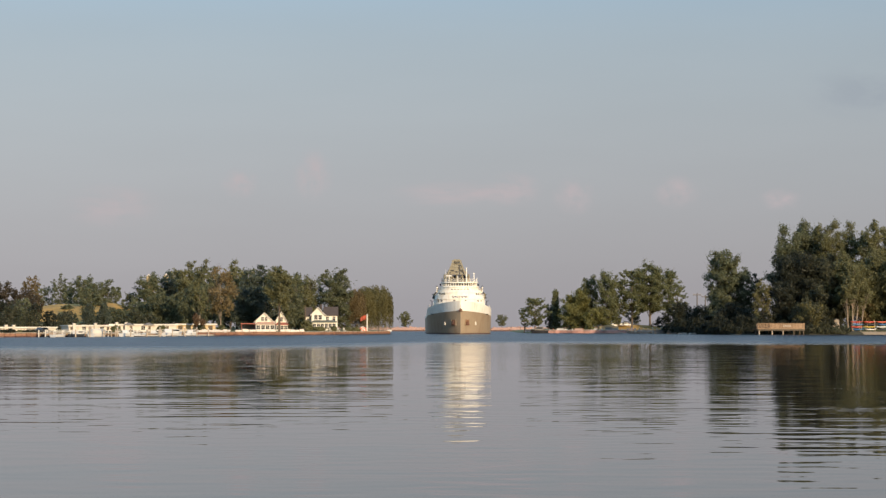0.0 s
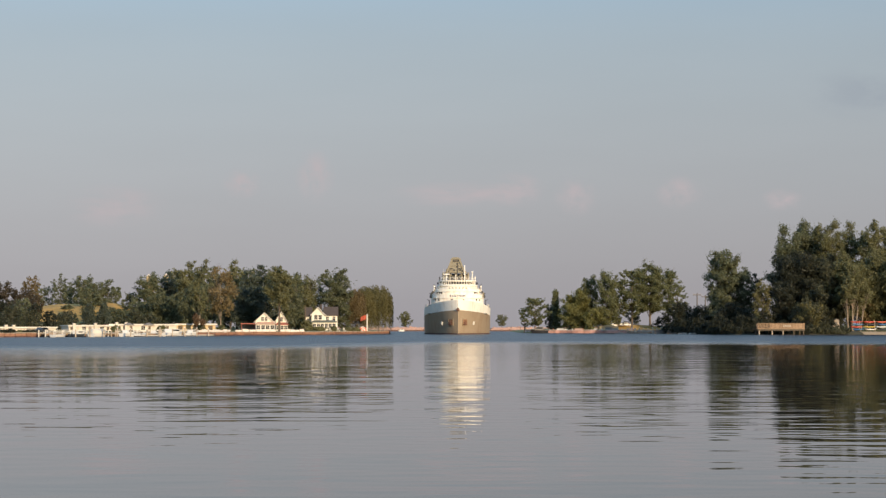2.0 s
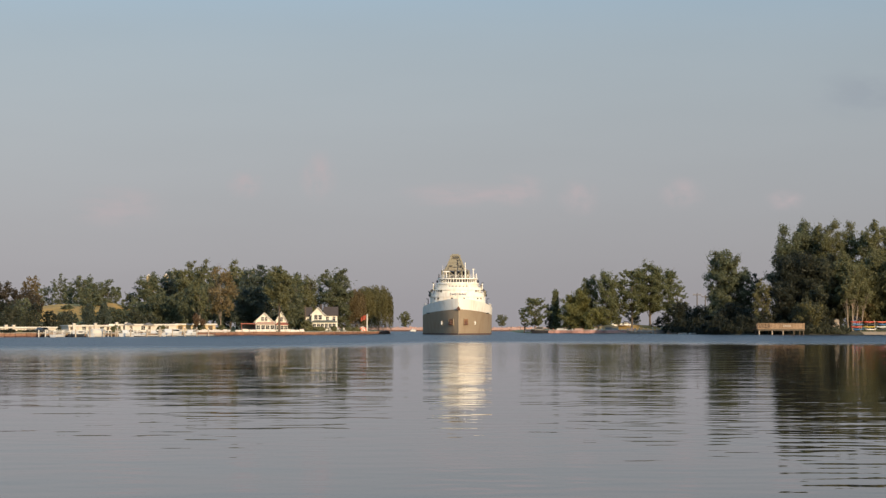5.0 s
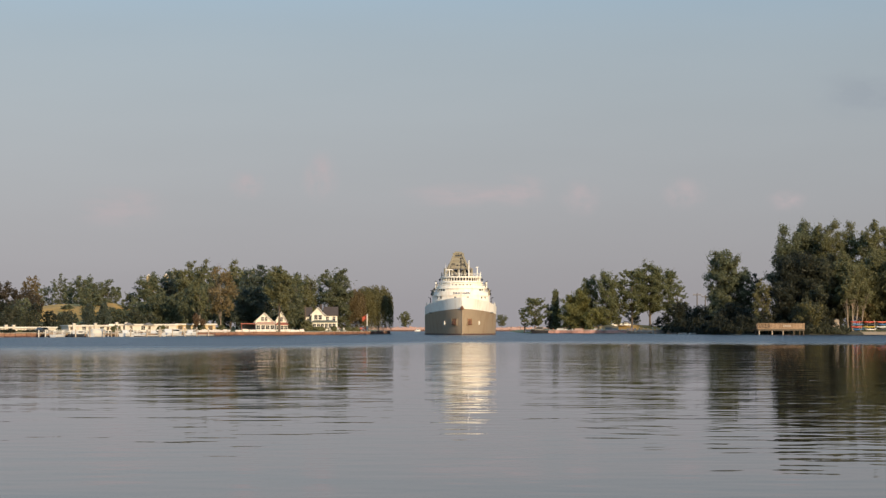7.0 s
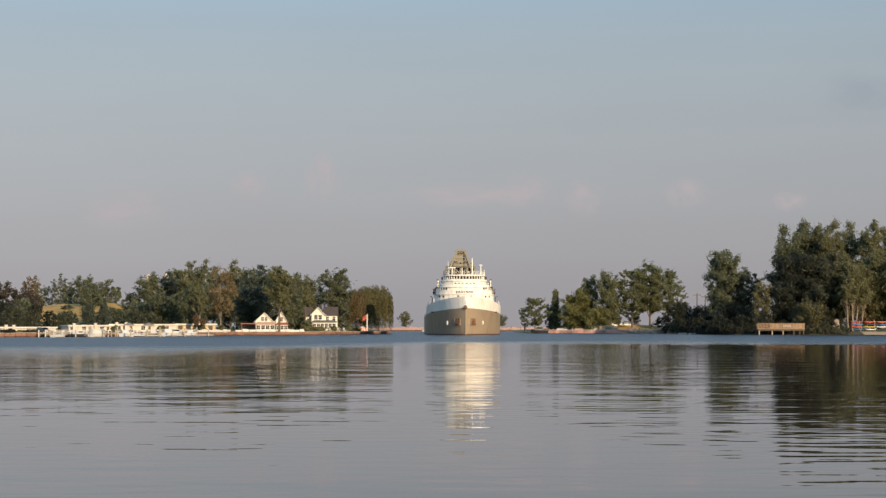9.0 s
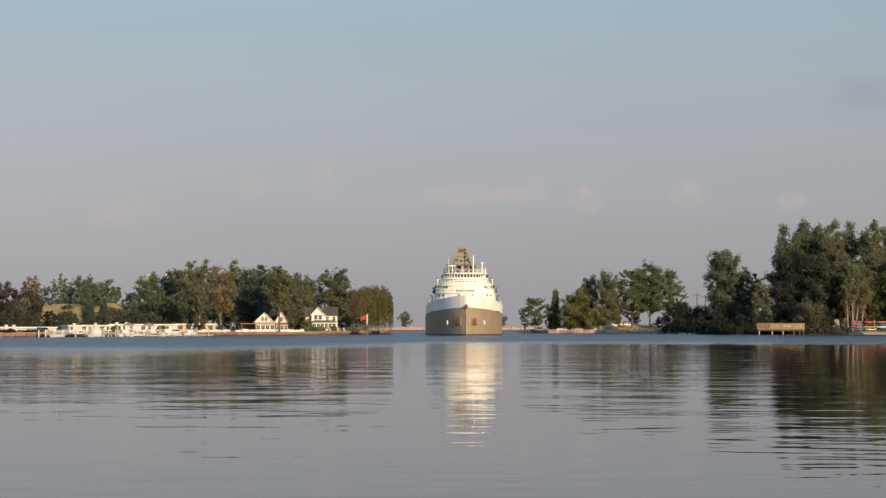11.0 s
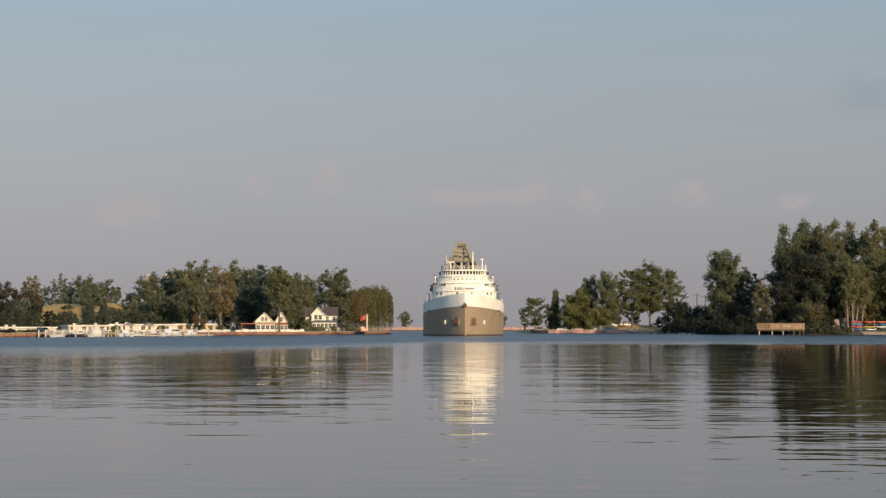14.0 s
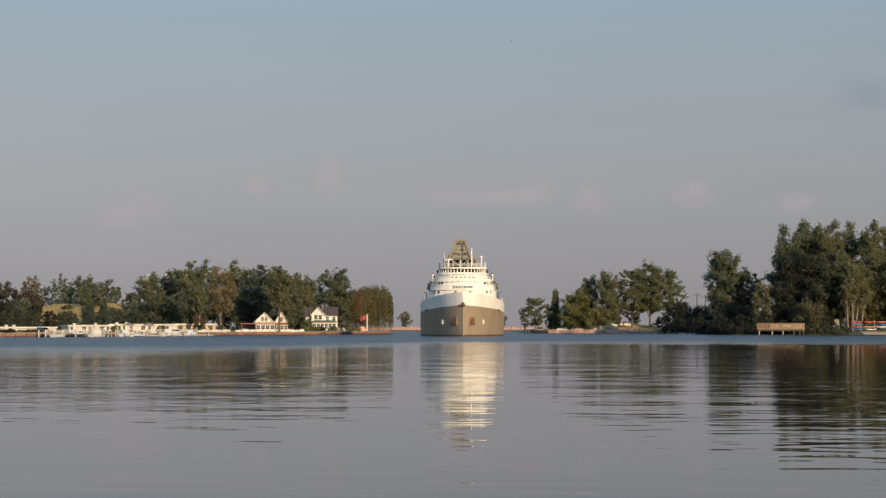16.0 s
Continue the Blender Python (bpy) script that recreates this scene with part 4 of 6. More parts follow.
rubble("breakwater_stones", [(-150, 1124), (-7, 1122)], 9, -0.5, 2.3, 2200, 0.75, M["breakwater"], "pinkish sunlit breakwater of rough stone blocks", 1)
rubble("breakwater_stones", [(27, 1122), (150, 1124)], 9, -0.5, 2.3, 2000, 0.75, M["breakwater"], "pinkish sunlit breakwater of rough stone blocks", 2)
for x0, x1 in ((-150, -6), (26, 150)):
    bm = extrude_xz(bmesh.new(), [(x0, -1.5), (x1, -1.5), (x1 - 1.5, 2.0), (x0 + 1.5, 2.0)], 1120, 1127)
    wet = extrude_xz(bmesh.new(), [(x0 - 1, -1.5), (x1 + 1, -1.5), (x1 + 0.6, 0.75), (x0 - 0.6, 0.75)], 1115.5, 1119)
    tagged(mesh_object("breakwater_footing", wet, M["boot"]), "dark wet footing along the breakwater", "breakwater", kind="structure")
    tagged(mesh_object("breakwater", bm, M["breakwater"]), "long low breakwater with a flat crest", "breakwater", kind="structure")
rubble("shore_rocks", [(33, 790), (39, 748), (60, 738.5), (71, 729), (72, 690)], 4, -0.3, 0.9, 480, 0.7, M["stone"], "pale rocks along the waterline", 3)


# houses
def wall_face(bm, w, h, t, holes, x0=0.0, z0=0.0):
    """A wall in the plane of x and z, t thick behind y = 0, with real openings (cx, cz, w, h)."""
    xs = sorted({-w / 2, w / 2, *(c - a / 2 for c, _, a, _ in holes), *(c + a / 2 for c, _, a, _ in holes)})
    zs = sorted({0.0, h, *(c - a / 2 for _, c, _, a in holes), *(c + a / 2 for _, c, _, a in holes)})
    for a, b in zip(xs, xs[1:]):
        for c, d in zip(zs, zs[1:]):
            mx, mz = (a + b) / 2, (c + d) / 2
            if any(abs(mx - hx) < hw / 2 and abs(mz - hz) < hh / 2 for hx, hz, hw, hh in holes):
                continue
            box(bm, a + x0, b + x0, 0, t, c + z0, d + z0)
    return bm


def window(parent, cx, cz, w, h, y=0.0, frame_mat=None):
    f = bmesh.new()
    for a, b, c, d in ((-w / 2 - 0.07, w / 2 + 0.07, h / 2, h / 2 + 0.08), (-w / 2 - 0.12, w / 2 + 0.12, -h / 2 - 0.12, -h / 2), (-w / 2 - 0.1, -w / 2, -h / 2, h / 2), (w / 2, w / 2 + 0.1, -h / 2, h / 2), (-0.03, 0.03, -h / 2, h / 2), (-w / 2, w / 2, -0.03, 0.03)):
        box(f, cx + a, cx + b, y - 0.04, y + 0.06, cz + c, cz + d)
    fr = part("window", f, frame_mat or M["white"], parent)
    part("pane", box(bmesh.new(), cx - w / 2, cx + w / 2, y + 0.1, y + 0.12, cz - h / 2, cz + h / 2), M["glass"], fr)


def roof_slab(parent, name, pts, y0, y1, material, thick=0.18):
    """A slab over two points of (x, z), between y0 and y1."""
    (xa, za), (xb, zb) = pts
    part(name, extrude_xz(bmesh.new(), [(xa, za), (xb, zb), (xb, zb + thick), (xa, za + thick)], y0, y1), material, parent)


def gable_house(label, x, y, rz, w, depth, eave, apex, holes, wallm, roofm, porch=None, chimney=None, wing=None):
    h = thing("house", x, y, ground_z(x, y) - 0.05, rz, label, "house", "houses by the water")
    body = wall_face(bmesh.new(), w, eave, 0.25, [q for q in holes if q[1] < eave])
    for s in (-1, 1):
        box(body, min(s * w / 2, s * (w / 2 - 0.25)), max(s * w / 2, s * (w / 2 - 0.25)), 0.25, depth, 0, eave)
    box(body, -w / 2, w / 2, depth - 0.25, depth, 0, eave)
    wl = part("wall", body, wallm, h)
    for yy in (0.0, depth - 0.25):
        part("gable", extrude_xz(bmesh.new(), [(-w / 2, eave), (w / 2, eave), (0, apex)], yy, yy + 0.25), wallm, h)
    for s in (-1, 1):
        roof_slab(h, "roof", ((s * (w / 2 + 0.4), eave - 0.4 * (apex - eave) / (w / 2)), (0, apex)), -0.45, depth + 0.4, roofm)
        bm = extrude_xz(bmesh.new(), [(s * (w / 2 + 0.45), eave - 0.5 * (apex - eave) / (w / 2)), (0, apex - 0.05), (0, apex + 0.2), (s * (w / 2 + 0.45), eave + 0.25 - 0.5 * (apex - eave) / (w / 2))], -0.52, -0.46)
        part("bargeboard", bm, M["white"], h)
    for cx, cz, ww, wh in holes:
        window(h, cx, cz, ww, wh, 0.0 if cz < eave else -0.15)
    if porch:
        pw, pd, ph, px, roofp, n = porch
        bm = wall_face(bmesh.new(), pw, ph, 0.2, [(-pw / 2 + pw * (i + 0.5) / n, ph * 0.54, pw / n * 0.74, ph * 0.6) for i in range(n)], px)
        for v in bm.verts:
            v.co.y -= pd
        for s in (-1, 1):
            box(bm, px + min(s * pw / 2, s * (pw / 2 - 0.2)), px + max(s * pw / 2, s * (pw / 2 - 0.2)), -pd + 0.2, -0.002, 0, ph)
        pc = part("porch", bm, wallm, h, "glazed single-storey porch")
        for i in range(n):
            window(pc, px - pw / 2 + pw * (i + 0.5) / n, ph * 0.54, pw / n * 0.74, ph * 0.6, -pd)
        bm = bmesh.new()
        ov = 0.35
        lo = [bm.verts.new(q) for q in ((px - pw / 2 - ov, -pd - ov, ph), (px + pw / 2 + ov, -pd - ov, ph), (px + pw / 2 - 0.4, -0.01, ph + 0.55), (px - pw / 2 + 0.4, -0.01, ph + 0.55))]
        hi = [bm.verts.new(v.co + Vector((0, 0, 0.16))) for v in lo]
        bm.faces.new(lo[::-1])
        bm.faces.new(hi)
        for i in range(4):
            bm.faces.new((lo[i], lo[(i + 1) % 4], hi[(i + 1) % 4], hi[i]))
        for s in (-1, 1):
            ex = px + s * (pw / 2 + ov)
            ix = px + s * (pw / 2 - 0.4)
            tri = [bm.verts.new(q) for q in ((ex, -pd - ov, ph + 0.1), (ex, -0.01, ph + 0.1), (ix, -0.01, ph + 0.65))]
            bm.faces.new(tri if s > 0 else tri[::-1])
        part("porch_roof", bm, roofp, h)
    if chimney:
        cx, cy, cz = chimney
        bm = box(bmesh.new(), cx - 0.28, cx + 0.28, cy - 0.4, cy + 0.4, eave - 0.5, cz)
        box(bm, cx - 0.36, cx + 0.36, cy - 0.48, cy + 0.48, cz, cz + 0.15)
        part("chimney", bm, M["roofdark"], h)
    if wing:
        for wx0, wx1, wy0, wd, we, wa, wins in wing:
            bm = wall_face(bmesh.new(), wx1 - wx0, we, 0.2, [(q - (wx0 + wx1) / 2, z, a, b) for q, z, a, b in wins], (wx0 + wx1) / 2)
            for v in bm.verts:
                v.co.y += wy0
            for xa in (wx0, wx1 - 0.2):
                box(bm, xa, xa + 0.2, wy0 + 0.2, wy0 + wd, 0, we)
            box(bm, wx0, wx1, wy0 + wd - 0.2, wy0 + wd, 0, we - 0.003)
            wg = part("wing", bm, wallm, h)
            for q, z, a, b in wins:
                window(wg, q, z, a, b, wy0)
            bm = bmesh.new()
            prof = [(wy0 - 0.4, we - 0.1), (wy0 + wd / 2, wa), (wy0 + wd + 0.4, we - 0.1), (wy0 + wd + 0.4, we + 0.08), (wy0 + wd / 2, wa + 0.2), (wy0 - 0.4, we + 0.08)]
            a = [bm.verts.new((wx0 - 0.3, q, z)) for q, z in prof]
            b = [bm.verts.new((wx1 + 0.3, q, z)) for q, z in prof]
            for i in range(6):
                bm.faces.new((a[i], a[(i + 1) % 6], b[(i + 1) % 6], b[i]))
            for q in (a, b):
                bm.faces.new((q[0], q[1], q[4], q[5]))
                bm.faces.new((q[1], q[2], q[3], q[4]))
            bmesh.ops.recalc_face_normals(bm, faces=bm.faces[:])
            part("wing_roof", bm, roofm, wg)
            for xa in (wx0, wx1 - 0.2):
                bm = bmesh.new()
                q = [(wy0 + 0.02, we), (wy0 + wd - 0.02, we), (wy0 + wd / 2, wa - 0.1)]
                lo = [bm.verts.new((xa, *v)) for v in q]
                hi = [bm.verts.new((xa + 0.2, *v)) for v in q]
                bm.faces.new(lo)
                bm.faces.new(hi)
                for i in range(3):
                    bm.faces.new((lo[i], lo[(i + 1) % 3], hi[(i + 1) % 3], hi[i]))
                bmesh.ops.recalc_face_normals(bm, faces=bm.faces[:])
                part("wing_gable", bm, wallm, wg)
    return h


gable_house("two-storey cream house with dark roofs and glazed porch", -38.5, 616, 4, 4.0, 7.5, 5.0, 7.1,
            [(-0.65, 4.1, 0.95, 1.35), (0.65, 4.1, 0.95, 1.35), (0, 1.3, 0.9, 1.4)], M["cream"], M["roofdark"],
            porch=(7.2, 2.4, 2.5, 1.9, M["roofgreen"], 6), chimney=(0.9, 3.5, 8.0),
            wing=((2.0, 6.0, 1.2, 6.0, 4.7, 7.2, [(2.9, 3.75, 0.8, 1.1), (4.9, 3.75, 0.8, 1.1)]), (-3.9, -2.0, 1.6, 6.0, 4.4, 7.0, [(-3.0, 3.1, 0.8, 1.2), (-3.0, 1.2, 0.8, 1.2)])))
gable_house("small cream cottage with steep gable and pink porch roof", -50.6, 566, 6, 4.9, 6.5, 2.7, 5.0,
            [(-0.5, 3.35, 0.6, 1.1), (0.5, 3.35, 0.6, 1.1)], M["cream"], M["roofpink"], porch=(5.2, 1.2, 1.8, 0.3, M["roofpink"], 4))
gable_house("narrow cream cottage with red porch roof", -46.2, 571, 6, 3.0, 6.0, 3.0, 5.4, [(0, 3.3, 0.8, 1.2)], M["cream"], M["roofdark"],
            porch=(3.2, 1.3, 1.7, 0.2, M["roofred"], 3))


def carport(x, y, w, d, h, rz):
    t = thing("carport", x, y, ground_z(x, y), rz, "open carport with red flat roof on posts", "carport")
    part("roof", box(bmesh.new(), -w / 2 - 0.2, w / 2 + 0.2, -0.3, d + 0.2, h, h + 0.28, 0.03), M["roofred"], t)
    for a in (-w / 2 + 0.12, w / 2 - 0.12):
        for b in (0, d):
            part("post", box(bmesh.new(), a - 0.09, a + 0.09, b - 0.09, b + 0.09, -0.2, h), M["roofred"], t)
    part("back_wall", box(bmesh.new(), -w / 2, w / 2, d - 0.2, d - 0.1, -0.1, h), M["grey"], t)


carport(-55.2, 566, 3.8, 4, 1.75, 6)


def low_building(label, x0, y0, x1, y1, depth, h, wallm, roofm, bays, pillars=(), wide=1.0):
    ln = math.hypot(x1 - x0, y1 - y0)
    a = math.degrees(math.atan2(y1 - y0, x1 - x0))
    t = thing("boathouse", (x0 + x1) / 2, (y0 + y1) / 2, min(1.2, ground_z((x0 + x1) / 2, (y0 + y1) / 2) + 0.1), a, label, "boathouse", "low marina buildings")
    holes = [(-ln / 2 + ln * (i + 0.5) / bays, h * 0.5, wide * ln / bays * (0.45 + 0.4 * ((i * 5) % 3) / 2), h * 0.68) for i in range(bays) if i % 3 != 1]
    bm = wall_face(bmesh.new(), ln, h, 0.2, holes)
    for s in (-1, 1):
        box(bm, min(s * ln / 2, s * (ln / 2 - 0.2)), max(s * ln / 2, s * (ln / 2 - 0.2)), 0.2, depth, 0, h)
    box(bm, -ln / 2, ln / 2, depth - 0.2, depth, 0, h)
    part("wall", bm, wallm, t)
    for i, (cx, cz, w, hh) in enumerate(holes):
        if i % 2:
            window(t, cx, cz, w, hh)
        else:
            # dark brown panel gives the open bay the shade of its inside
            part("door", box(bmesh.new(), cx - w / 2, cx + w / 2, 0.12, 0.18, cz - hh / 2, cz + hh / 2), M["darkwood"], t)
    part("roof", box(bmesh.new(), -ln / 2 - 0.3, ln / 2 + 0.3, -0.4, depth + 0.3, h, h + 0.25, 0.04), roofm, t)
    part("fascia", box(bmesh.new(), -ln / 2 - 0.32, ln / 2 + 0.32, -0.46, -0.41, h - 0.05, h + 0.3), M["white"], t)
    for px in pillars:
        part("pillar", box(bmesh.new(), px - 0.35, px + 0.35, -0.6, 0.1, -0.2, h + 0.75, 0.05), wallm, t)
    return t


low_building("long low white boathouse with pillars", -103.5, 468, -91.8, 474, 5, 1.1, M["creamwall"], M["white"], 5, (-5.4, -3.6), 0.4)
low_building("low white marina building behind moored boats", -93.0, 497, -82.0, 503, 6, 1.25, M["creamwall"], M["white"], 8, (-5.0, 0.5))
low_building("low white marina building with pinkish roof", -84.5, 507, -68.5, 514, 6, 1.5, M["creamwall"], M["roofred"], 11, (-7.0, -4.6))
low_building("low tan marina building with plain wall", -70.0, 523, -60.2, 529, 6, 1.65, M["tanwall"], M["roofpink"], 4)


# boats
def boat(label, x, y, rz, ln, bw, fb, hullm, cabin=None, canopy=False, name="motorboat", cabinm=None):
    """A boat with its bow towards +x of its own space, floating at z = 0."""
    t = thing(name, x, y, 0, rz, label, "boat", "moored boats")
    bm = bmesh.new()
    rows = []
    n = 10
    for i in range(n + 1):
        f = i / n
        w = bw / 2 * (1 - max(0, (f - 0.35) / 0.65) ** 2.2)
        z1 = fb * (1 + 0.35 * max(0, f - 0.4))
        xx = -ln / 2 + ln * f
        rows.append([bm.verts.new(p) for p in ((xx, -max(w, 0.02), z1), (xx - 0.25 * f * f, -w * 0.8, 0.1), (xx - 0.5 * f * f, 0, -0.3), (xx - 0.25 * f * f, w * 0.8, 0.1), (xx, max(w, 0.02), z1))])
    for a, b in zip(rows, rows[1:]):
        for j in range(4):
            bm.faces.new((a[j], a[j + 1], b[j + 1], b[j]))
        bm.faces.new((a[4], a[0], b[0], b[4]))
    bm.faces.new(rows[0])
    bmesh.ops.recalc_face_normals(bm, faces=bm.faces[:])
    part("hull", bm, hullm, t, smooth=False)
    if cabin:
        c0, c1, ch = cabin
        bm = bmesh.new()
        vs = [(c0, fb), (c1, fb), (c1 - ch * 0.7, fb + ch), (c0 + 0.15, fb + ch)]
        extrude_xz(bm, vs, -bw * 0.36, bw * 0.36)
        cb = part("cabin", bm, cabinm or M["gel"], t)
        for s in (-1, 1):
            y0 = s * bw * 0.36
            part("cabin_window", extrude_xz(bmesh.new(), [(c0 + 0.4, fb + ch * 0.45), (c1 - ch * 0.55, fb + ch * 0.45), (c1 - ch * 0.72, fb + ch * 0.82), (c0 + 0.4, fb + ch * 0.82)], y0 - 0.03, y0 + 0.03), M["glass"], cb)
        part("rail", rail(bmesh.new(), [(c1, -bw * 0.4, fb), (ln * 0.42, -bw * 0.12, fb * 1.2), (ln * 0.42, bw * 0.12, fb * 1.2), (c1, bw * 0.4, fb)], 0.5, 0.9, 0.025), M["gel"], t)
    if canopy:
        bm = bmesh.new()
        ang = np.linspace(0, math.pi, 9)
        a = [bm.verts.new((-ln * 0.42, math.cos(q) * bw * 0.5, fb + math.sin(q) * bw * 0.5)) for q in ang]
        b = [bm.verts.new((ln * 0.3, math.cos(q) * bw * 0.5, fb + math.sin(q) * bw * 0.45)) for q in ang]
        for i in range(8):
            bm.faces.new((a[i], a[i + 1], b[i + 1], b[i]))
        bm.faces.new(b)
        bm.faces.new(a[::-1])
        part("canopy", bm, M["canvas"], t, "white canvas cover", True)
    return t


# berths along the two white-railed docks: (share of the way, metres out)
def berth(x0, y0, x1, y1, f, out):
    ln = math.hypot(x1 - x0, y1 - y0)
    return x0 + (x1 - x0) * f + (y1 - y0) / ln * out, y0 + (y1 - y0) * f - (x1 - x0) / ln * out


DOCK_A, DOCK_B = (-87.0, 434.0, -77.5, 451.0), (-76.0, 459.0, -62.0, 497.0)
boat("white open runabout at the dock", *berth(*DOCK_A, 0.14, 2.5), 61, 4.4, 1.9, 0.6, M["gel"])
boat("small dark-hulled motorboat at the dock", *berth(*DOCK_A, 0.47, 2.5), 61, 4.8, 1.9, 0.7, M["carpaint"], (-1.2, 1.1, 0.7))
boat("white canvas-covered boat at the dock", *berth(*DOCK_A, 0.82, 2.6), 61, 5.2, 2.2, 0.8, M["gel"], None, True)
boat("white motorboat with low cabin at the dock", *berth(*DOCK_B, 0.07, 2.7), 70, 5.6, 2.1, 0.8, M["gel"], (-1.4, 1.3, 0.8))
boat("white open runabout at the dock", *berth(*DOCK_B, 0.225, 2.6), 70, 4.6, 1.9, 0.7, M["gel"])
boat("small blue-hulled motorboat at the dock", *berth(*DOCK_B, 0.4, 2.6), 70, 4.4, 1.8, 0.7, M["blue"], (-1.2, 1.0, 0.7))
boat("white cabin cruiser with dark window band at the dock", *berth(*DOCK_B, 0.605, 2.9), 70, 8.5, 2.7, 0.9, M["gel"], (-2.8, 1.8, 0.9))
boat("white motorboat with low cabin at the dock", *berth(*DOCK_B, 0.86, 2.6), 70, 5.4, 2.0, 0.8, M["gel"], (-1.4, 1.3, 0.7))
for f0, f1, dk in ((0.0, 0.34, DOCK_B), (0.38, 1.0, DOCK_B)):
    (xa, ya), (xb, yb) = berth(*dk, f0, 5.2), berth(*dk, f1, 5.2)
    fd = thing("floating_dock", xa, ya, 0, math.degrees(math.atan2(yb - ya, xb - xa)), "low white floating dock outside the berths", "dock", "docks")
    ll = math.hypot(xb - xa, yb - ya)
    for k in range(round(ll / 3)):
        nn = round(ll / 3)
        part("pontoon", box(bmesh.new(), ll * (k + 0.03) / nn, ll * (k + 0.97) / nn, -0.5, 0.5, -0.25, 0.36, 0.05), M["white"], fd)
    part("bumper", box(bmesh.new(), 0, ll, -0.58, -0.52, 0.05, 0.2), M["rubber"], fd)
boat("dark grey workboat with low cabin by the pier", 35.6, 738, 172, 6.4, 2.4, 1.1, M["dark"], (-1.6, 1.8, 1.3), cabinm=M["grey"])
boat("small white dinghy by the rocks", 77.5, 617, 20, 3.2, 1.4, 0.45, M["gel"], name="dinghy")
boat("small white dinghy by the rocks", 74.9, 624, -15, 3.0, 1.3, 0.4, M["gel"], name="dinghy")
boat("small pale rowing boat by the rocks", 72.4, 633, 8, 3.4, 1.4, 0.45, M["grey"], name="dinghy")


launch = boat("small white motor launch crossing before the breakwater", -28, 1060, 12, 3.4, 1.5, 0.6, M["gel"], (-0.9, 0.9, 0.7), name="motor_launch")


# docks
def boardwalk(label, x0, y0, x1, y1, width, z, posts_every, railm=None):
    ln = math.hypot(x1 - x0, y1 - y0)
    a = math.degrees(math.atan2(y1 - y0, x1 - x0))
    t = thing("dock", x0, y0, 0, a, label, "dock", "docks")
    n = int(ln / 0.9)
    plank = box(bmesh.new(), -0.42, 0.42, -width / 2, width / 2, -0.06, 0.06)
    first = part("plank", plank, M["post"], t)
    first.matrix_basis = pose(0.45, 0, z)
    for i in range(1, n):
        o = new("plank", first.data)
        o.parent = t
        o.matrix_basis = pose(0.45 + i * ln / n, 0, z + 0.012 * ((i * 7) % 3))
    for s in (-1, 1):
        part("beam", box(bmesh.new(), 0, ln, s * width * 0.42 - 0.08, s * width * 0.42 + 0.08, z - 0.36, z - 0.07), M["wood"], t)
    m = max(1, int(ln / posts_every))
    for i in range(m + 1):
        for s in (-1, 1):
            part("post", tube(bmesh.new(), (ln * i / m, s * width * 0.52, -1.6), (ln * i / m, s * width * 0.52, z + 0.85), 0.13, 0.12, 8), railm or M["post"], t)
    if railm:
        for zz in (0.45, 0.8):
            part("rail", box(bmesh.new(), 0, ln, -width * 0.52 - 0.04, -width * 0.52 + 0.04, z + zz - 0.06, z + zz + 0.06), railm, t)
    return t


boardwalk("white-railed timber dock along the seawall", -87.0, 434.0, -77.5, 451.0, 1.8, 0.75, 2.6, M["white"])
boardwalk("white-railed timber dock along the seawall", -76.0, 459.0, -62.0, 497.0, 1.8, 0.75, 3.2, M["white"])
def parasol(x, y, m):
    t = thing("parasol", x, y, 1.2, 0, "grey-brown canvas parasol on the marina terrace", "parasol", "parasols")
    part("pole", tube(bmesh.new(), (0, 0, -0.2), (0, 0, 2.1), 0.04, 0.04, 6), M["white"], t)
    part("canopy", tube(bmesh.new(), (0, 0, 1.65), (0, 0, 2.15), 1.3, 0.05, 8), m, t)
    part("valance", tube(bmesh.new(), (0, 0, 1.5), (0, 0, 1.65), 1.3, 1.3, 8, False), m, t)


for x, y in ((-77.6, 494), (-73.5, 499)):
    parasol(x, y, M["grey"])
boardwalk("narrow finger dock with pale posts", -79.0, 452.5, -74.0, 449.0, 1.2, 0.7, 2.2)
boardwalk("narrow finger dock with pale posts", -72.0, 472.0, -66.5, 470.0, 1.2, 0.7, 2.2)


def pier():
    x0, y0, x1, y1 = 39.0, 743.0, 67.0, 731.5
    ln = math.hypot(x1 - x0, y1 - y0)
    t = thing("pier", x0, y0, 0, math.degrees(math.atan2(y1 - y0, x1 - x0)), "long low reddish pier with pale edge", "pier", "docks")
    n = 13
    for i in range(n):
        part("panel", box(bmesh.new(), ln * (i + 0.02) / n, ln * (i + 0.98) / n, -0.15, 0.15, -1.4, 1.0 + 0.05 * ((i * 5) % 3), 0.03), M["pierred"], t)
    part("deck", box(bmesh.new(), 0, ln, 0.16, 3.2, 0.6, 1.12), M["post"], t)
    part("kerb", box(bmesh.new(), 0, ln, -0.2, 0.1, 1.14, 1.3, 0.02), M["white"], t)
    for i in range(0, 8):
        part("bollard", tube(bmesh.new(), (ln * (i + 0.5) / 8, 0.5, 1.1), (ln * (i + 0.5) / 8, 0.5, 1.75), 0.14, 0.17, 8), M["white"] if i % 3 else M["roofred"], t)
    for x, w, m in ((3.0, 2.2, "white"), (10, 3.0, "roofpink"), (16.5, 2.0, "white"), (24, 2.5, "post"), (30, 3.0, "roofpink")):
        part("stored_crate", box(bmesh.new(), x, x + w, 1.2, 2.4, 1.1, 1.8, 0.05), M[m], t)


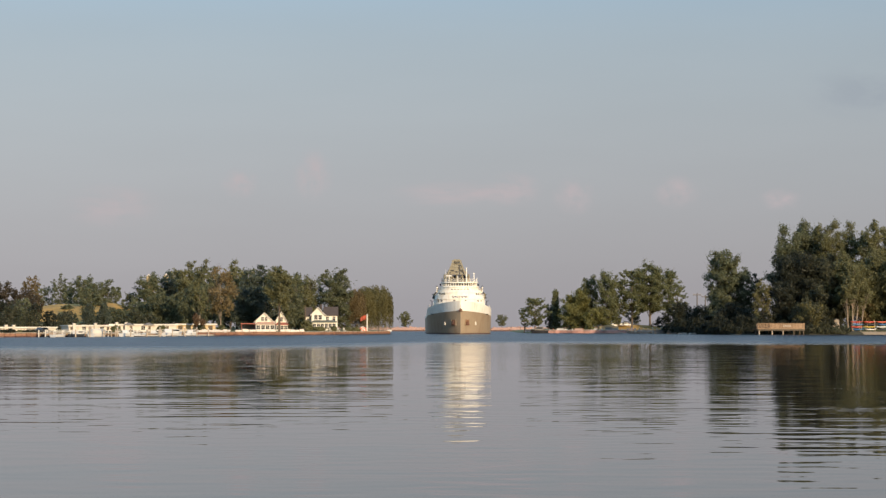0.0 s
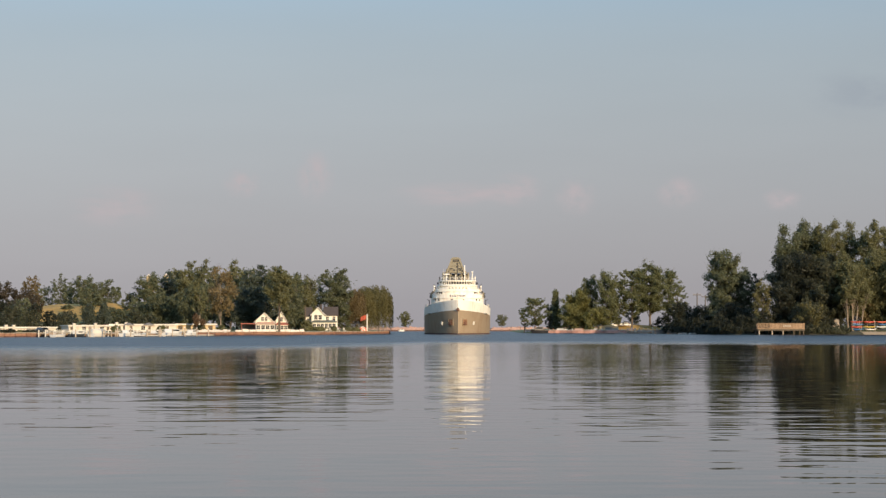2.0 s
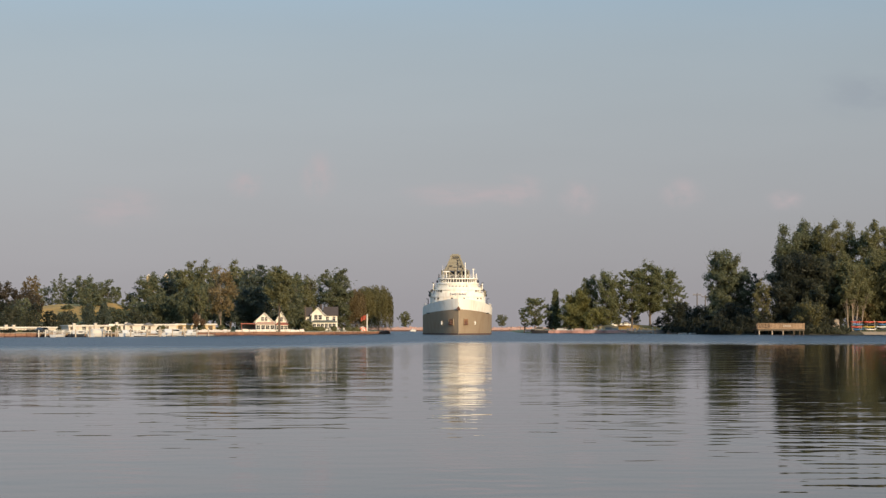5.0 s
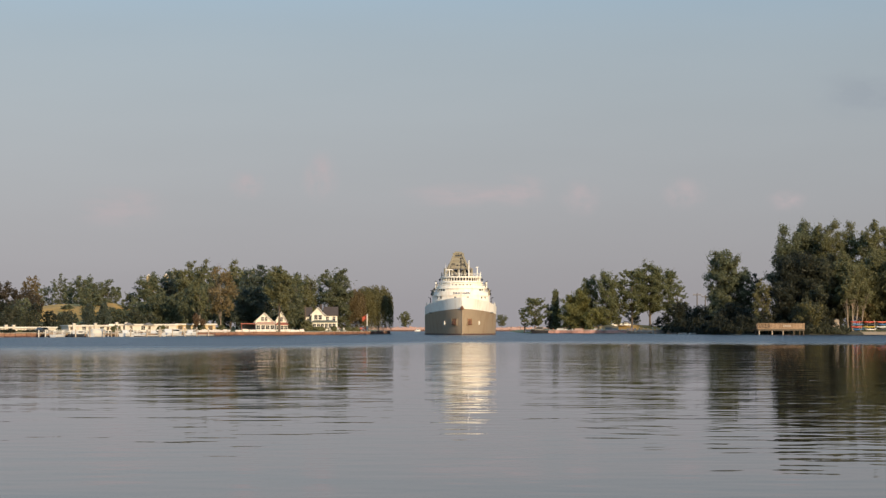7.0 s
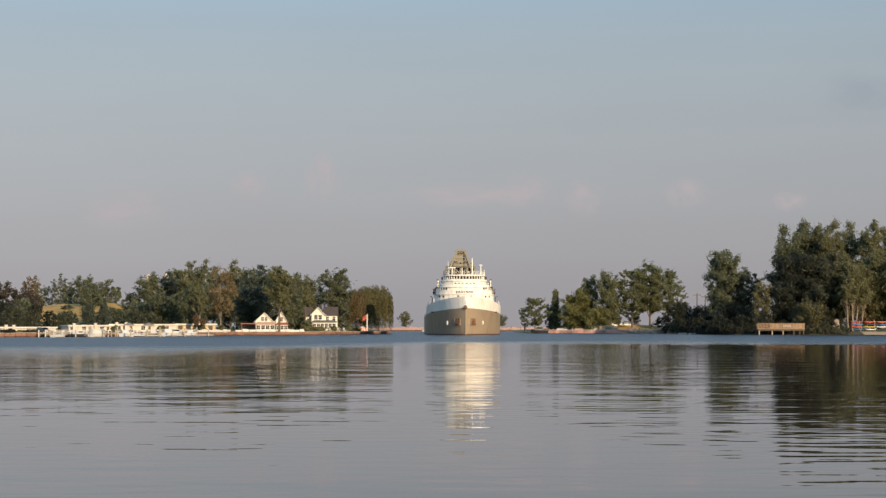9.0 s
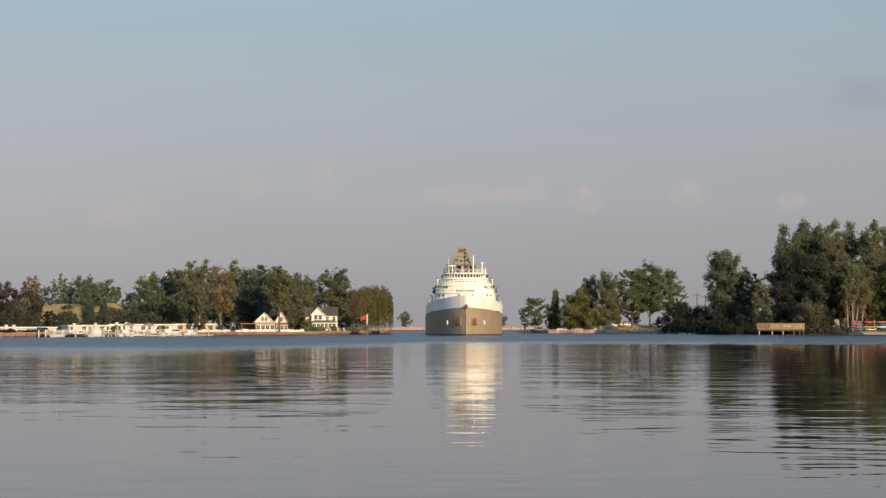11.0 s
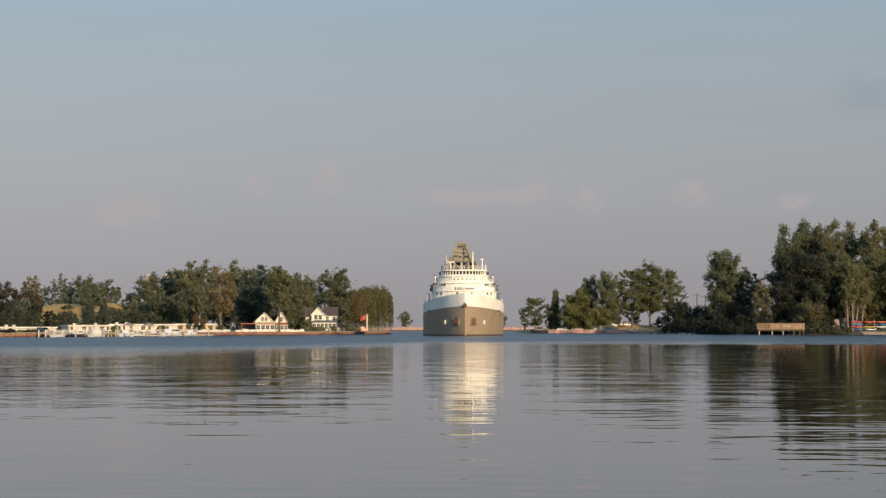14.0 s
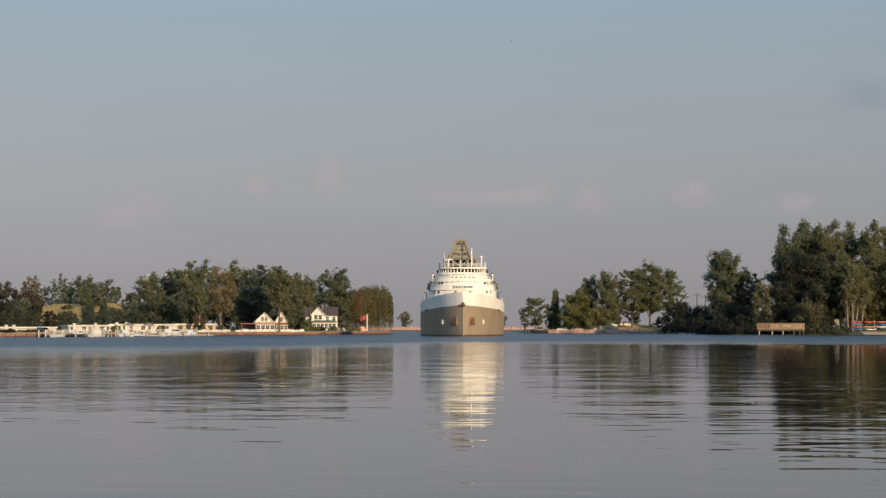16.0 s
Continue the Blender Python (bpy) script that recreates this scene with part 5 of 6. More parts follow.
M["pierred"] = mat("reddish_concrete", (0.56, 0.31, 0.25), 0.85, var=0.3, scale=0.5, fine=4, bump=0.3, stain=(0.16, 0.09, 0.07), stain_amt=0.6, obj_var=0.5)
pier()


def bollards(x0, y0, x1, y1, n):
    for i in range(n):
        f = i / (n - 1)
        x, y = x0 + (x1 - x0) * f, y0 + (y1 - y0) * f
        t = thing("mooring_post", x, y, 0, 0, "pale wooden mooring post standing in the water", "post", "mooring posts")
        hh = 1.7 + 0.5 * ((i * 13) % 5) / 5
        part("shaft", tube(bmesh.new(), (0, 0, -1.6), (0.03, 0, hh), 0.16, 0.14, 8), M["post"], t)
        part("cap", tube(bmesh.new(), (0.03, 0, hh), (0.03, 0, hh + 0.18), 0.19, 0.03, 8), M["white"], t)


bollards(-80.2, 436.5, -71.0, 454.5, 5)
bollards(-68.4, 462, -57.6, 491, 6)
bollards(67.2, 727, 71.9, 659, 9)
boardwalk("low weathered boardwalk along the eastern rocks", 68.2, 729, 73.0, 662, 1.3, 0.7, 7.0)


def fishing_dock():
    """Timber viewing dock with a boarded parapet, over the water."""
    t = thing("timber_dock", 89.9, 571, 0, 0, "timber viewing dock with slatted parapet on pale posts", "dock", "docks")
    z, w, d = 1.75, 13.4, 11.0
    for i in range(45):
        part("deck_plank", box(bmesh.new(), i * w / 45, (i + 0.93) * w / 45, 0, d, z - 0.08, z), M["wood"], t)
    for y in (0.2, d / 2, d - 0.2):
        part("beam", box(bmesh.new(), 0, w, y - 0.12, y + 0.12, z - 0.4, z - 0.09), M["darkwood"], t)
    # dark front board paints in the shade beneath the deck
    part("fascia", box(bmesh.new(), 0, w, -0.06, 0.06, z - 0.5, z - 0.085), M["darkwood"], t)
    for x in (0.4, 4.1, 7.2, 10.3, 13.0):
        for y in (0.25, d * 0.55):
            # all but three front posts take a dark colour for the deck's shade
            pale = y < 1 and x < 8
            part("post", tube(bmesh.new(), (x, y, -2.2), (x, y, z - 0.4), 0.2, 0.19, 10), M["post" if pale else "darkwood"], t, "pale round post" if pale else "post coloured dark for the shade under the deck")
    part("top_rail", box(bmesh.new(), 0, w, -0.12, 0.12, 3.22, 3.34, 0.02), M["wood"], t)
    part("bottom_rail", box(bmesh.new(), 0, w, -0.08, 0.08, 1.82, 1.94), M["wood"], t)
    x = 0.05
    while x < w - 0.1:
        gap = 0.30 if x < 3.6 else 0.17
        part("slat", box(bmesh.new(), x, x + 0.15, -0.035, 0.035, 1.76, 3.2), M["wood"], t)
        x += gap
    for xx in (0.0, 3.6, 6.8, 10.1, 13.3):
        part("rail_post", box(bmesh.new(), xx - 0.08, xx + 0.08, 0.04, 0.2, 1.7, 3.45), M["wood"], t)
    for xx, far, count in ((0, 2.6, 4), (w, d, 16)):
        part("side_rail", box(bmesh.new(), xx - 0.05, xx + 0.05, 0.2, far, 3.1, 3.22), M["wood"], t)
        for k in range(count):
            part("slat", box(bmesh.new(), xx - 0.03, xx + 0.03, 0.5 + k * 0.65, 0.65 + k * 0.65, 1.76, 3.1), M["wood"], t)
    part("notice_board", box(bmesh.new(), 7.2, 9.4, -0.14, -0.06, 2.3, 2.75), M["post"], t, "pale notice board with worn writing")
    for k in range(4):
        part("writing_bar", box(bmesh.new(), 7.4 + k * 0.48, 7.75 + k * 0.48, -0.17, -0.142, 2.46, 2.6), M["grey"], t)
    for k, c in enumerate(("grey", "post")):
        part("bench", box(bmesh.new(), 1.2 + k * 1.6, 2.3 + k * 1.6, 1.4, 1.9, z + 0.4, z + 0.5), M[c], t)


fishing_dock()


# kayaks on a rack at the beach
def kayak(x, y, z, rz, m, label):
    t = thing("kayak", x, y, z, rz, label, "kayak", "kayaks on the rack")
    bm = bmesh.new()
    n, k = 10, 8
    rings = []
    for i in range(n + 1):
        f = i / n
        w = 0.36 * math.sin(math.pi * min(0.985, max(0.015, f))) ** 0.6
        xx = -1.9 + 3.8 * f
        up = 0.14 * (2 * f - 1) ** 2
        rings.append([bm.verts.new((xx, w * math.cos(2 * math.pi * j / k), 0.22 + up + w * 0.62 * math.sin(2 * math.pi * j / k))) for j in range(k)])
    for a, b in zip(rings, rings[1:]):
        for j in range(k):
            bm.faces.new((a[j], a[(j + 1) % k], b[(j + 1) % k], b[j]))
    bm.faces.new(rings[0][::-1])
    bm.faces.new(rings[-1])
    part("hull", bm, m, t, smooth=True)
    part("cockpit_rim", tube(bmesh.new(), (0, 0, 0.38), (0, 0, 0.47), 0.3, 0.26, 10), M["rubber"], t)


rk = thing("kayak_rack", 123.6, 604, ground_z(128, 604), 0, "timber rack stacked with colourful kayaks", "rack")
for i in range(5):
    for b in (0, 0.9):
        part("upright", box(bmesh.new(), i * 2.3 - 0.07, i * 2.3 + 0.07, b - 0.07, b + 0.07, -0.3, 3.1), M["post"], rk)
for lv in range(4):
    for i in range(5):
        part("arm", box(bmesh.new(), i * 2.3 - 0.05, i * 2.3 + 0.05, -0.75, 1.0, 0.15 + lv * 0.75, 0.27 + lv * 0.75), M["grey"], rk)
cols = [["blue", "gel", "carpaint"], ["red", "yellow", "gel"], ["blue", "carpaint", "blue"], ["red", "red", "orange"]]
for lv in range(4):
    for i in range(3):
        kayak(125.3 + i * 3.9 - (0.5 if lv % 2 else 0), 603.7, ground_z(128, 604) + 0.27 + lv * 0.75, 8 * ((i * 2 + lv) % 3 - 1), M[cols[lv][i]], {"red": "red plastic kayak lying on the rack", "orange": "orange kayak lying on the rack", "blue": "blue kayak lying on the rack", "yellow": "yellow kayak lying on the rack", "carpaint": "dark kayak lying on the rack", "gel": "white kayak lying on the rack"}[cols[lv][i]])


# small things ashore
def hut(x, y, w, d, h, label, wallm, roofm, name="hut"):
    t = thing(name, x, y, ground_z(x, y) - 0.1, 0, label, name)
    part("back_wall", box(bmesh.new(), -w / 2, w / 2, d - 0.1, d, 0, h), wallm, t)
    part("wall", wall_face(bmesh.new(), w, h, 0.1, [(0, h * 0.45, w * 0.42, h * 0.8)]), wallm, t)
    for s in (-1, 1):
        part("side_wall", box(bmesh.new(), min(s * w / 2, s * (w / 2 - 0.1)), max(s * w / 2, s * (w / 2 - 0.1)), 0.1, d - 0.1, 0, h), wallm, t)
    part("door", box(bmesh.new(), -w * 0.2, w * 0.2, 0.03, 0.07, h * 0.06, h * 0.84), M["grey"], t)
    part("roof", extrude_xz(bmesh.new(), [(-w / 2 - 0.2, h), (w / 2 + 0.2, h), (0, h + min(0.45, w * 0.28))], -0.25, d + 0.25), roofm, t)


hut(119.2, 606, 1.8, 2.0, 3.2, "small pale wooden hut among the trees", M["post"], M["grey"])
hut(61.2, 737, 7.0, 3.0, 2.5, "low tan shed beside the pier", M["tanwall"], M["tanwall"], "shed")
hut(72.6, 652, 7.6, 4.5, 1.6, "low grey boathouse at the water's edge", M["grey"], M["grey"], "shed")
hut(45.5, 742.5, 1.1, 1.0, 1.4, "small white cabinet on the pier", M["white"], M["white"], "cabinet")
hut(-25.9, 644, 1.2, 1.0, 1.3, "small white cabinet beside the flagpole", M["white"], M["white"], "cabinet")


def car(x, y, rz, m, label):
    t = thing("car", x, y, ground_z(x, y) + 0.02, rz, label, "car", "parked cars")
    bm = extrude_xz(bmesh.new(), [(-2.2, 0.3), (2.2, 0.3), (2.25, 0.75), (1.2, 0.92), (0.6, 1.42), (-1.2, 1.45), (-1.9, 0.98), (-2.25, 0.9)], -0.85, 0.85)
    bmesh.ops.bevel(bm, geom=bm.edges[:], offset=0.07, segments=2, affect="EDGES")
    part("body", bm, m, t)
    for s in (-0.86, 0.86):
        part("side_window", extrude_xz(bmesh.new(), [(-1.5, 0.98), (0.9, 0.95), (0.5, 1.35), (-1.1, 1.37)], s - 0.02, s + 0.02), M["glass"], t)
        for a in (-1.4, 1.4):
            wheel = part("wheel", tube(bmesh.new(), (a, s - 0.1, 0.32), (a, s + 0.1, 0.32), 0.33, 0.33, 14), M["rubber"], t)
            part("rim", tube(bmesh.new(), (a, s - 0.12, 0.32), (a, s + 0.12, 0.32), 0.19, 0.19, 10), M["silver"], wheel)


car(-92.6, 463, 70, M["carpaint"], "dark parked car on the waterside drive")
for cx, cy in ((61.4, 752), (65.2, 753), (68.4, 752)):
    car(cx, cy, 12, M["gel"], "white parked car on the grass rise behind the pier")


M["wallwhite"] = mat("whitewashed_wall", (0.84, 0.76, 0.68), 0.7, var=0.12, scale=0.6, fine=5, bump=0.1, stain=(0.55, 0.42, 0.33), stain_amt=0.5, obj_var=0.4)


def garden_wall(x0, y0, x1, y1, n):
    t = thing("garden_wall", x0, y0, 1.0, math.degrees(math.atan2(y1 - y0, x1 - x0)), "low white garden wall of separate panels", "wall", "low walls on the lawn")
    ln = math.hypot(x1 - x0, y1 - y0)
    for i in range(n):
        a, b = ln * (i + 0.06) / n, ln * (i + 0.94) / n
        part("panel", box(bmesh.new(), a, b, -0.12, 0.12, -0.3, 0.45 + 0.1 * ((i * 5) % 3), 0.03), M["wallwhite"], t)


garden_wall(-62.0, 507, -56.5, 531, 9)
garden_wall(-55.6, 535, -46.0, 551, 6)
garden_wall(-45.0, 553, -39.0, 562, 5)
for x, y in ((-33.6, 596), (-31.5, 603), (-30.2, 612)):
    tt = thing("garden_chair", x, y, ground_z(x, y) - 0.02, 150, "white slatted garden chair on the lawn", "chair", "garden chairs")
    part("seat", box(bmesh.new(), -0.35, 0.35, -0.3, 0.3, 0.36, 0.42), M["white"], tt)
    part("backrest", extrude_xz(bmesh.new(), [(-0.34, 0.4), (0.34, 0.4), (0.26, 1.15), (-0.26, 1.15)], 0.28, 0.34), M["white"], tt)
    for a in (-0.3, 0.3):
        for b in (-0.26, 0.26):
            part("leg", box(bmesh.new(), a - 0.04, a + 0.04, b - 0.04, b + 0.04, 0, 0.36), M["white"], tt)

# flagpole with its flag, the red and white marker on the seawall, and the fence
pole = thing("flagpole", -24.5, 645, ground_z(-24.5, 645) - 0.05, 0, "thick white flagpole with an orange-red flag", "flagpole")
part("pole", tube(bmesh.new(), (0, 0, 0), (0, 0, 5.4), 0.26, 0.2, 10), M["white"], pole)
part("finial", tube(bmesh.new(), (0, 0, 5.4), (0, 0, 5.6), 0.26, 0.05, 10), M["white"], pole)
bm = bmesh.new()
cols_ = [(bm.verts.new((-0.22 - 1.9 * i / 8, 0.10 * math.sin(i * 1.1), 3.8 - 0.012 * i * i)), bm.verts.new((-0.22 - 1.9 * i / 8, 0.10 * math.sin(i * 1.1 + 0.4), 5.2 - 0.012 * i * i))) for i in range(9)]
for a, b in zip(cols_, cols_[1:]):
    bm.faces.new((a[0], a[1], b[1], b[0]))
bmesh.ops.solidify(bm, geom=bm.faces[:], thickness=0.02)
flag = part("flag", bm, M["orange"], pole, "orange-red cloth flag")
mk = thing("channel_marker", -25.3, 634.5, 0.0, 12, "red and white channel marker on the seawall", "marker")
part("board", box(bmesh.new(), -1.0, 1.0, -0.08, 0.08, 0.5, 2.1, 0.04), M["orange"], mk)
part("ring", tube(bmesh.new(), (0, -0.14, 1.3), (0, -0.07, 1.3), 0.62, 0.62, 18), M["white"], mk)
part("ring_centre", tube(bmesh.new(), (0, -0.17, 1.3), (0, -0.13, 1.3), 0.3, 0.3, 14), M["orange"], mk)
for a in (-0.8, 0.8):
    part("post", box(bmesh.new(), a - 0.07, a + 0.07, 0.08, 0.2, -1.0, 2.0), M["grey"], mk)
fc = thing("fence", -24.6, 657, ground_z(-24, 660), 0, "dark picket fence under the willow", "fence")
for i in range(20):
    part("picket", box(bmesh.new(), i * 0.3, i * 0.3 + 0.12, -0.02 + i * 0.6, 0.02 + i * 0.6, -0.2, 1.5), M["grey"], fc)
part("fence_rail", tube(bmesh.new(), (0, 0, 1.2), (5.8, 11.6, 1.2), 0.05, 0.05, 6), M["grey"], fc)


def utility_pole(x, y, h, arm=True):
    t = thing("utility_pole", x, y, ground_z(x, y) - 0.1, 8, "wooden utility pole with cross arm behind the shrubs", "utility pole", "utility poles")
    part("pole", tube(bmesh.new(), (0, 0, 0), (0, 0, h), 0.24, 0.18, 8), M["darkwood"], t)
    if not arm:
        return
    part("cross_arm", box(bmesh.new(), -1.6, 1.6, -0.08, 0.08, h - 0.75, h - 0.5), M["darkwood"], t)
    for a in (-1.4, -0.6, 0.6, 1.4):
        part("insulator", tube(bmesh.new(), (a, 0, h - 0.5), (a, 0, h - 0.25), 0.07, 0.05, 6), M["white"], t)


utility_pole(96.6, 760, 13.5)
utility_pole(105.0, 800, 13.0)
utility_pole(-41.6, 604, 7.6, False)

# grain elevator far behind the western woods
el = thing("grain_elevator", -203, 1400, 3.0, 0, "pale concrete grain elevator beyond the woods", "silo")
for i, (x, h) in enumerate(((-3.4, 35.2), (-1.4, 34.4), (9.0, 35.6))):
    part("silo", tube(bmesh.new(), (x, 0, 0), (x, 0, h), 1.6, 1.6, 20), M["tanwall"], el)
    part("silo_cap", tube(bmesh.new(), (x, 0, h), (x, 0, h + 1.2), 1.5, 0.5, 16), M["creamwall"], el)


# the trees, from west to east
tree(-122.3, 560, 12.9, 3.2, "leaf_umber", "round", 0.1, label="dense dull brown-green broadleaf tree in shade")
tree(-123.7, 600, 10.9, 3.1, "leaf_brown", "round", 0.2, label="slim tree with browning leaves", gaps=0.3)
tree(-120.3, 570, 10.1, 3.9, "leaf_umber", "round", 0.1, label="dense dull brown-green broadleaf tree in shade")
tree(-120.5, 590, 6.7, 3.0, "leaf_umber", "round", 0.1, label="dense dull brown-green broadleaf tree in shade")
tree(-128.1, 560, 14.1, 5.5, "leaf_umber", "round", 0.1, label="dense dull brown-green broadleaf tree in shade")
tree(-124.3, 650, 12.4, 3.1, "leaf_dark", "round", 0.06, label="tree with airy crown on the dry grass mound", gaps=0.2)
tree(-130.3, 660, 12.1, 2.4, "leaf_dark", "round", 0.06, label="tree with airy crown on the dry grass mound", gaps=0.2)
tree(-115.6, 645, 11.8, 3.8, "leaf_dark", "round", 0.06, label="tree with airy crown on the dry grass mound")
tree(-107.5, 640, 10.1, 3.6, "leaf_dark", "round", 0.05, label="tree with airy crown on the dry grass mound", gaps=0.25)
tree(-122.1, 660, 10.5, 2.8, "leaf_dark", "round", 0.03, label="tree with airy crown on the dry grass mound")
tree(-111.1, 640, 8.2, 4.0, "leaf_dark", "round", 0.05, label="tree with airy crown on the dry grass mound", gaps=0.1)
tree(-132.3, 655, 11.2, 2.8, "leaf_dark", "round", 0.05, label="tree with airy crown on the dry grass mound")
tree(-124.5, 665, 12.8, 2.8, "leaf_dark", "round", 0.05, label="tree with airy crown on the dry grass mound")
tree(-105.9, 648, 9.9, 2.2, "leaf_dark", "round", 0.05, label="tree with airy crown on the dry grass mound", gaps=0.2)
tree(-107.7, 500, 6.5, 3.7, "leaf_shade", "bush", 0, label="rounded shrub in front of the mound", name="bush", category="bush")
tree(-103.7, 505, 5.4, 2.6, "leaf_shade", "bush", 0, label="rounded shrub in front of the mound", name="bush", category="bush")
tree(-99.4, 505, 5.1, 2.1, "leaf_deep", "bush", 0, label="rounded shrub in front of the mound", name="bush", category="bush")
tree(-96.9, 510, 4.5, 2.7, "leaf_shade", "bush", 0, label="rounded shrub in front of the mound", name="bush", category="bush")
tree(-93.8, 530, 7.0, 2.5, "leaf_cool", "cone", 0.05, label="small dark conifer beside the low building", name="conifer")
tree(-90.2, 532, 7.4, 2.4, "leaf_cool", "cone", 0.05, label="small dark conifer beside the low building", name="conifer")
tree(-102.3, 545, 5.1, 2.8, "leaf_shade", "bush", 0, label="rounded shrub in front of the mound", name="bush", category="bush")
tree(-85.7, 530, 3.4, 2.4, "leaf_shade", "bush", 0, label="rounded shrub in front of the mound", name="bush", category="bush")
tree(-86.2, 560, 5.5, 2.9, "leaf_shade", "bush", 0, label="rounded shrub in front of the mound", name="bush", category="bush")
tree(-80.5, 545, 4.4, 3.1, "leaf_shade", "bush", 0, label="rounded shrub in front of the mound", name="bush", category="bush")
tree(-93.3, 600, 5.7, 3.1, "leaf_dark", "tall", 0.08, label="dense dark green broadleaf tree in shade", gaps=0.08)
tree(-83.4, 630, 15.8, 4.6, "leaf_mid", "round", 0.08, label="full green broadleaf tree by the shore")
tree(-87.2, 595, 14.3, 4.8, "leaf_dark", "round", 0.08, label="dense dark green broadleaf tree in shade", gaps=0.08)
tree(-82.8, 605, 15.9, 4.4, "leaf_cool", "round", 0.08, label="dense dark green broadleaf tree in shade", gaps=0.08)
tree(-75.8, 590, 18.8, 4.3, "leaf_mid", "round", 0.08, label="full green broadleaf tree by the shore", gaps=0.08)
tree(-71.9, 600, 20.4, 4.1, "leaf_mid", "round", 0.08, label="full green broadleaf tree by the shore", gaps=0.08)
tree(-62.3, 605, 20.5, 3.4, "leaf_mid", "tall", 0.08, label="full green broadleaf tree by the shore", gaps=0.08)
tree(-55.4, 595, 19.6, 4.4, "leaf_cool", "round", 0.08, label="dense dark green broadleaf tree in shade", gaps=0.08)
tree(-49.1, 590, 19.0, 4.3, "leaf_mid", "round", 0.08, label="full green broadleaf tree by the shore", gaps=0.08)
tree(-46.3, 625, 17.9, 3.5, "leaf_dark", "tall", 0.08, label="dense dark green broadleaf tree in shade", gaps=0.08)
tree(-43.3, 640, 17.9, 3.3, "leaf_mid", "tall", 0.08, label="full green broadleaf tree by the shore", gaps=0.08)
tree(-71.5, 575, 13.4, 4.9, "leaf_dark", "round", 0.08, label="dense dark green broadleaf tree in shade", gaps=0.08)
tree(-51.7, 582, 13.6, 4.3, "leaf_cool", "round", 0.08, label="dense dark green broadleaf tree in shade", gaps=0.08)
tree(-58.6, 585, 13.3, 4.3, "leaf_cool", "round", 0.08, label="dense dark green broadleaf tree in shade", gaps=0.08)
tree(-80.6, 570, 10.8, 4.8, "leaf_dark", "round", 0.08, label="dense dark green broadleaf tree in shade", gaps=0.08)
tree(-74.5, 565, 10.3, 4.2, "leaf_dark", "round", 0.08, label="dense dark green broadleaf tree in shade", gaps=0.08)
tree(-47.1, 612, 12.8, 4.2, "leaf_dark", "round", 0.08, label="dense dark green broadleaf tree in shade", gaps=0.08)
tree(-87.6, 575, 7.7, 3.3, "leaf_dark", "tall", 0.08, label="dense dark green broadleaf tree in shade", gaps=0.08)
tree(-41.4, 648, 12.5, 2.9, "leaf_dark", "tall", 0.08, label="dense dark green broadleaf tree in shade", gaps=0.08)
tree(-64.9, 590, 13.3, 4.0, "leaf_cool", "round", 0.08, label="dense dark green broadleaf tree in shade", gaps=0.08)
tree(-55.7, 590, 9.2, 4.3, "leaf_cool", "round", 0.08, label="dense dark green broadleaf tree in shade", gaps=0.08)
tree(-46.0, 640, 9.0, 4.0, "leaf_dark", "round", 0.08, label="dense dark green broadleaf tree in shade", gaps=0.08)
tree(-61.4, 552, 17.2, 4.1, "leaf_brown", "tall", 0.28, label="tall thin tree with browning leaves and pale trunk", bark='palebark', gaps=0.35, dens=0.7)
tree(-66.8, 548, 12.3, 2.2, "leaf_mid", "tall", 0.4, label="leaning tree with pale bare trunk", bark='palebark', gaps=0.45, dens=0.5)
tree(-46.3, 566, 18.4, 3.9, "leaf_mid", "round", 0.42, label="tall tree with bare trunk before the cottages", gaps=0.12)
tree(-45.3, 636, 17.6, 4.0, "leaf_mid", "round", 0.1, label="full green broadleaf tree by the shore")
tree(-41.1, 655, 15.9, 3.0, "leaf_dark", "round", 0.1, label="dense dark green broadleaf tree in shade")
tree(-34.3, 645, 19.9, 4.9, "leaf_dark", "round", 0.3, label="tall dark tree behind the white house", gaps=0.12)
tree(-28.4, 652, 13.6, 3.4, "leaf_brown", "willow", 0.2, label="broad tree with rust-tinged leaves")
tree(-25.4, 658, 14.6, 4.2, "leaf_willow", "willow", 0.2, label="weeping willow with rust-tinged leaves", name="willow")
tree(-21.6, 668, 15.2, 5.1, "leaf_willow", "willow", 0.2, label="large weeping willow hanging over the water", name="willow")
tree(-32.0, 650, 8.4, 3.7, "leaf_dark", "round", 0.1, label="dense dark green broadleaf tree in shade")
tree(-21.5, 1135, 9.1, 3.9, "leaf_mid", "round", 0.12, label="small lone tree on the breakwater", base=2.2)
tree(33.4, 1135, 7.8, 3.5, "leaf_mid", "round", 0.15, label="small lone tree on the breakwater", base=2.2)
tree(34.8, 756, 13.9, 4.7, "leaf_haze", "flat", 0.2, label="dark spreading tree with layered limbs", gaps=0.35)
tree(31.4, 770, 9.9, 2.2, "leaf_haze", "flat", 0.2, label="small tree with thin crown", gaps=0.2)
tree(43.1, 766, 15.3, 2.8, "leaf_haze", "cone", 0.03, label="dark narrow conifer reaching to the ground", name="conifer")
tree(40.4, 760, 10.7, 1.7, "leaf_cool", "tall", 0.05, label="dense dark green broadleaf tree in shade")
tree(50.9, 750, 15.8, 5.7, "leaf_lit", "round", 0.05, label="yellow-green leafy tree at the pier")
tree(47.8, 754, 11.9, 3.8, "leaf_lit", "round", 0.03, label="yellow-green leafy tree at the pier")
tree(55.5, 752, 19.9, 4.3, "leaf_haze", "tall", 0.1, label="full green broadleaf tree by the shore", gaps=0.15)
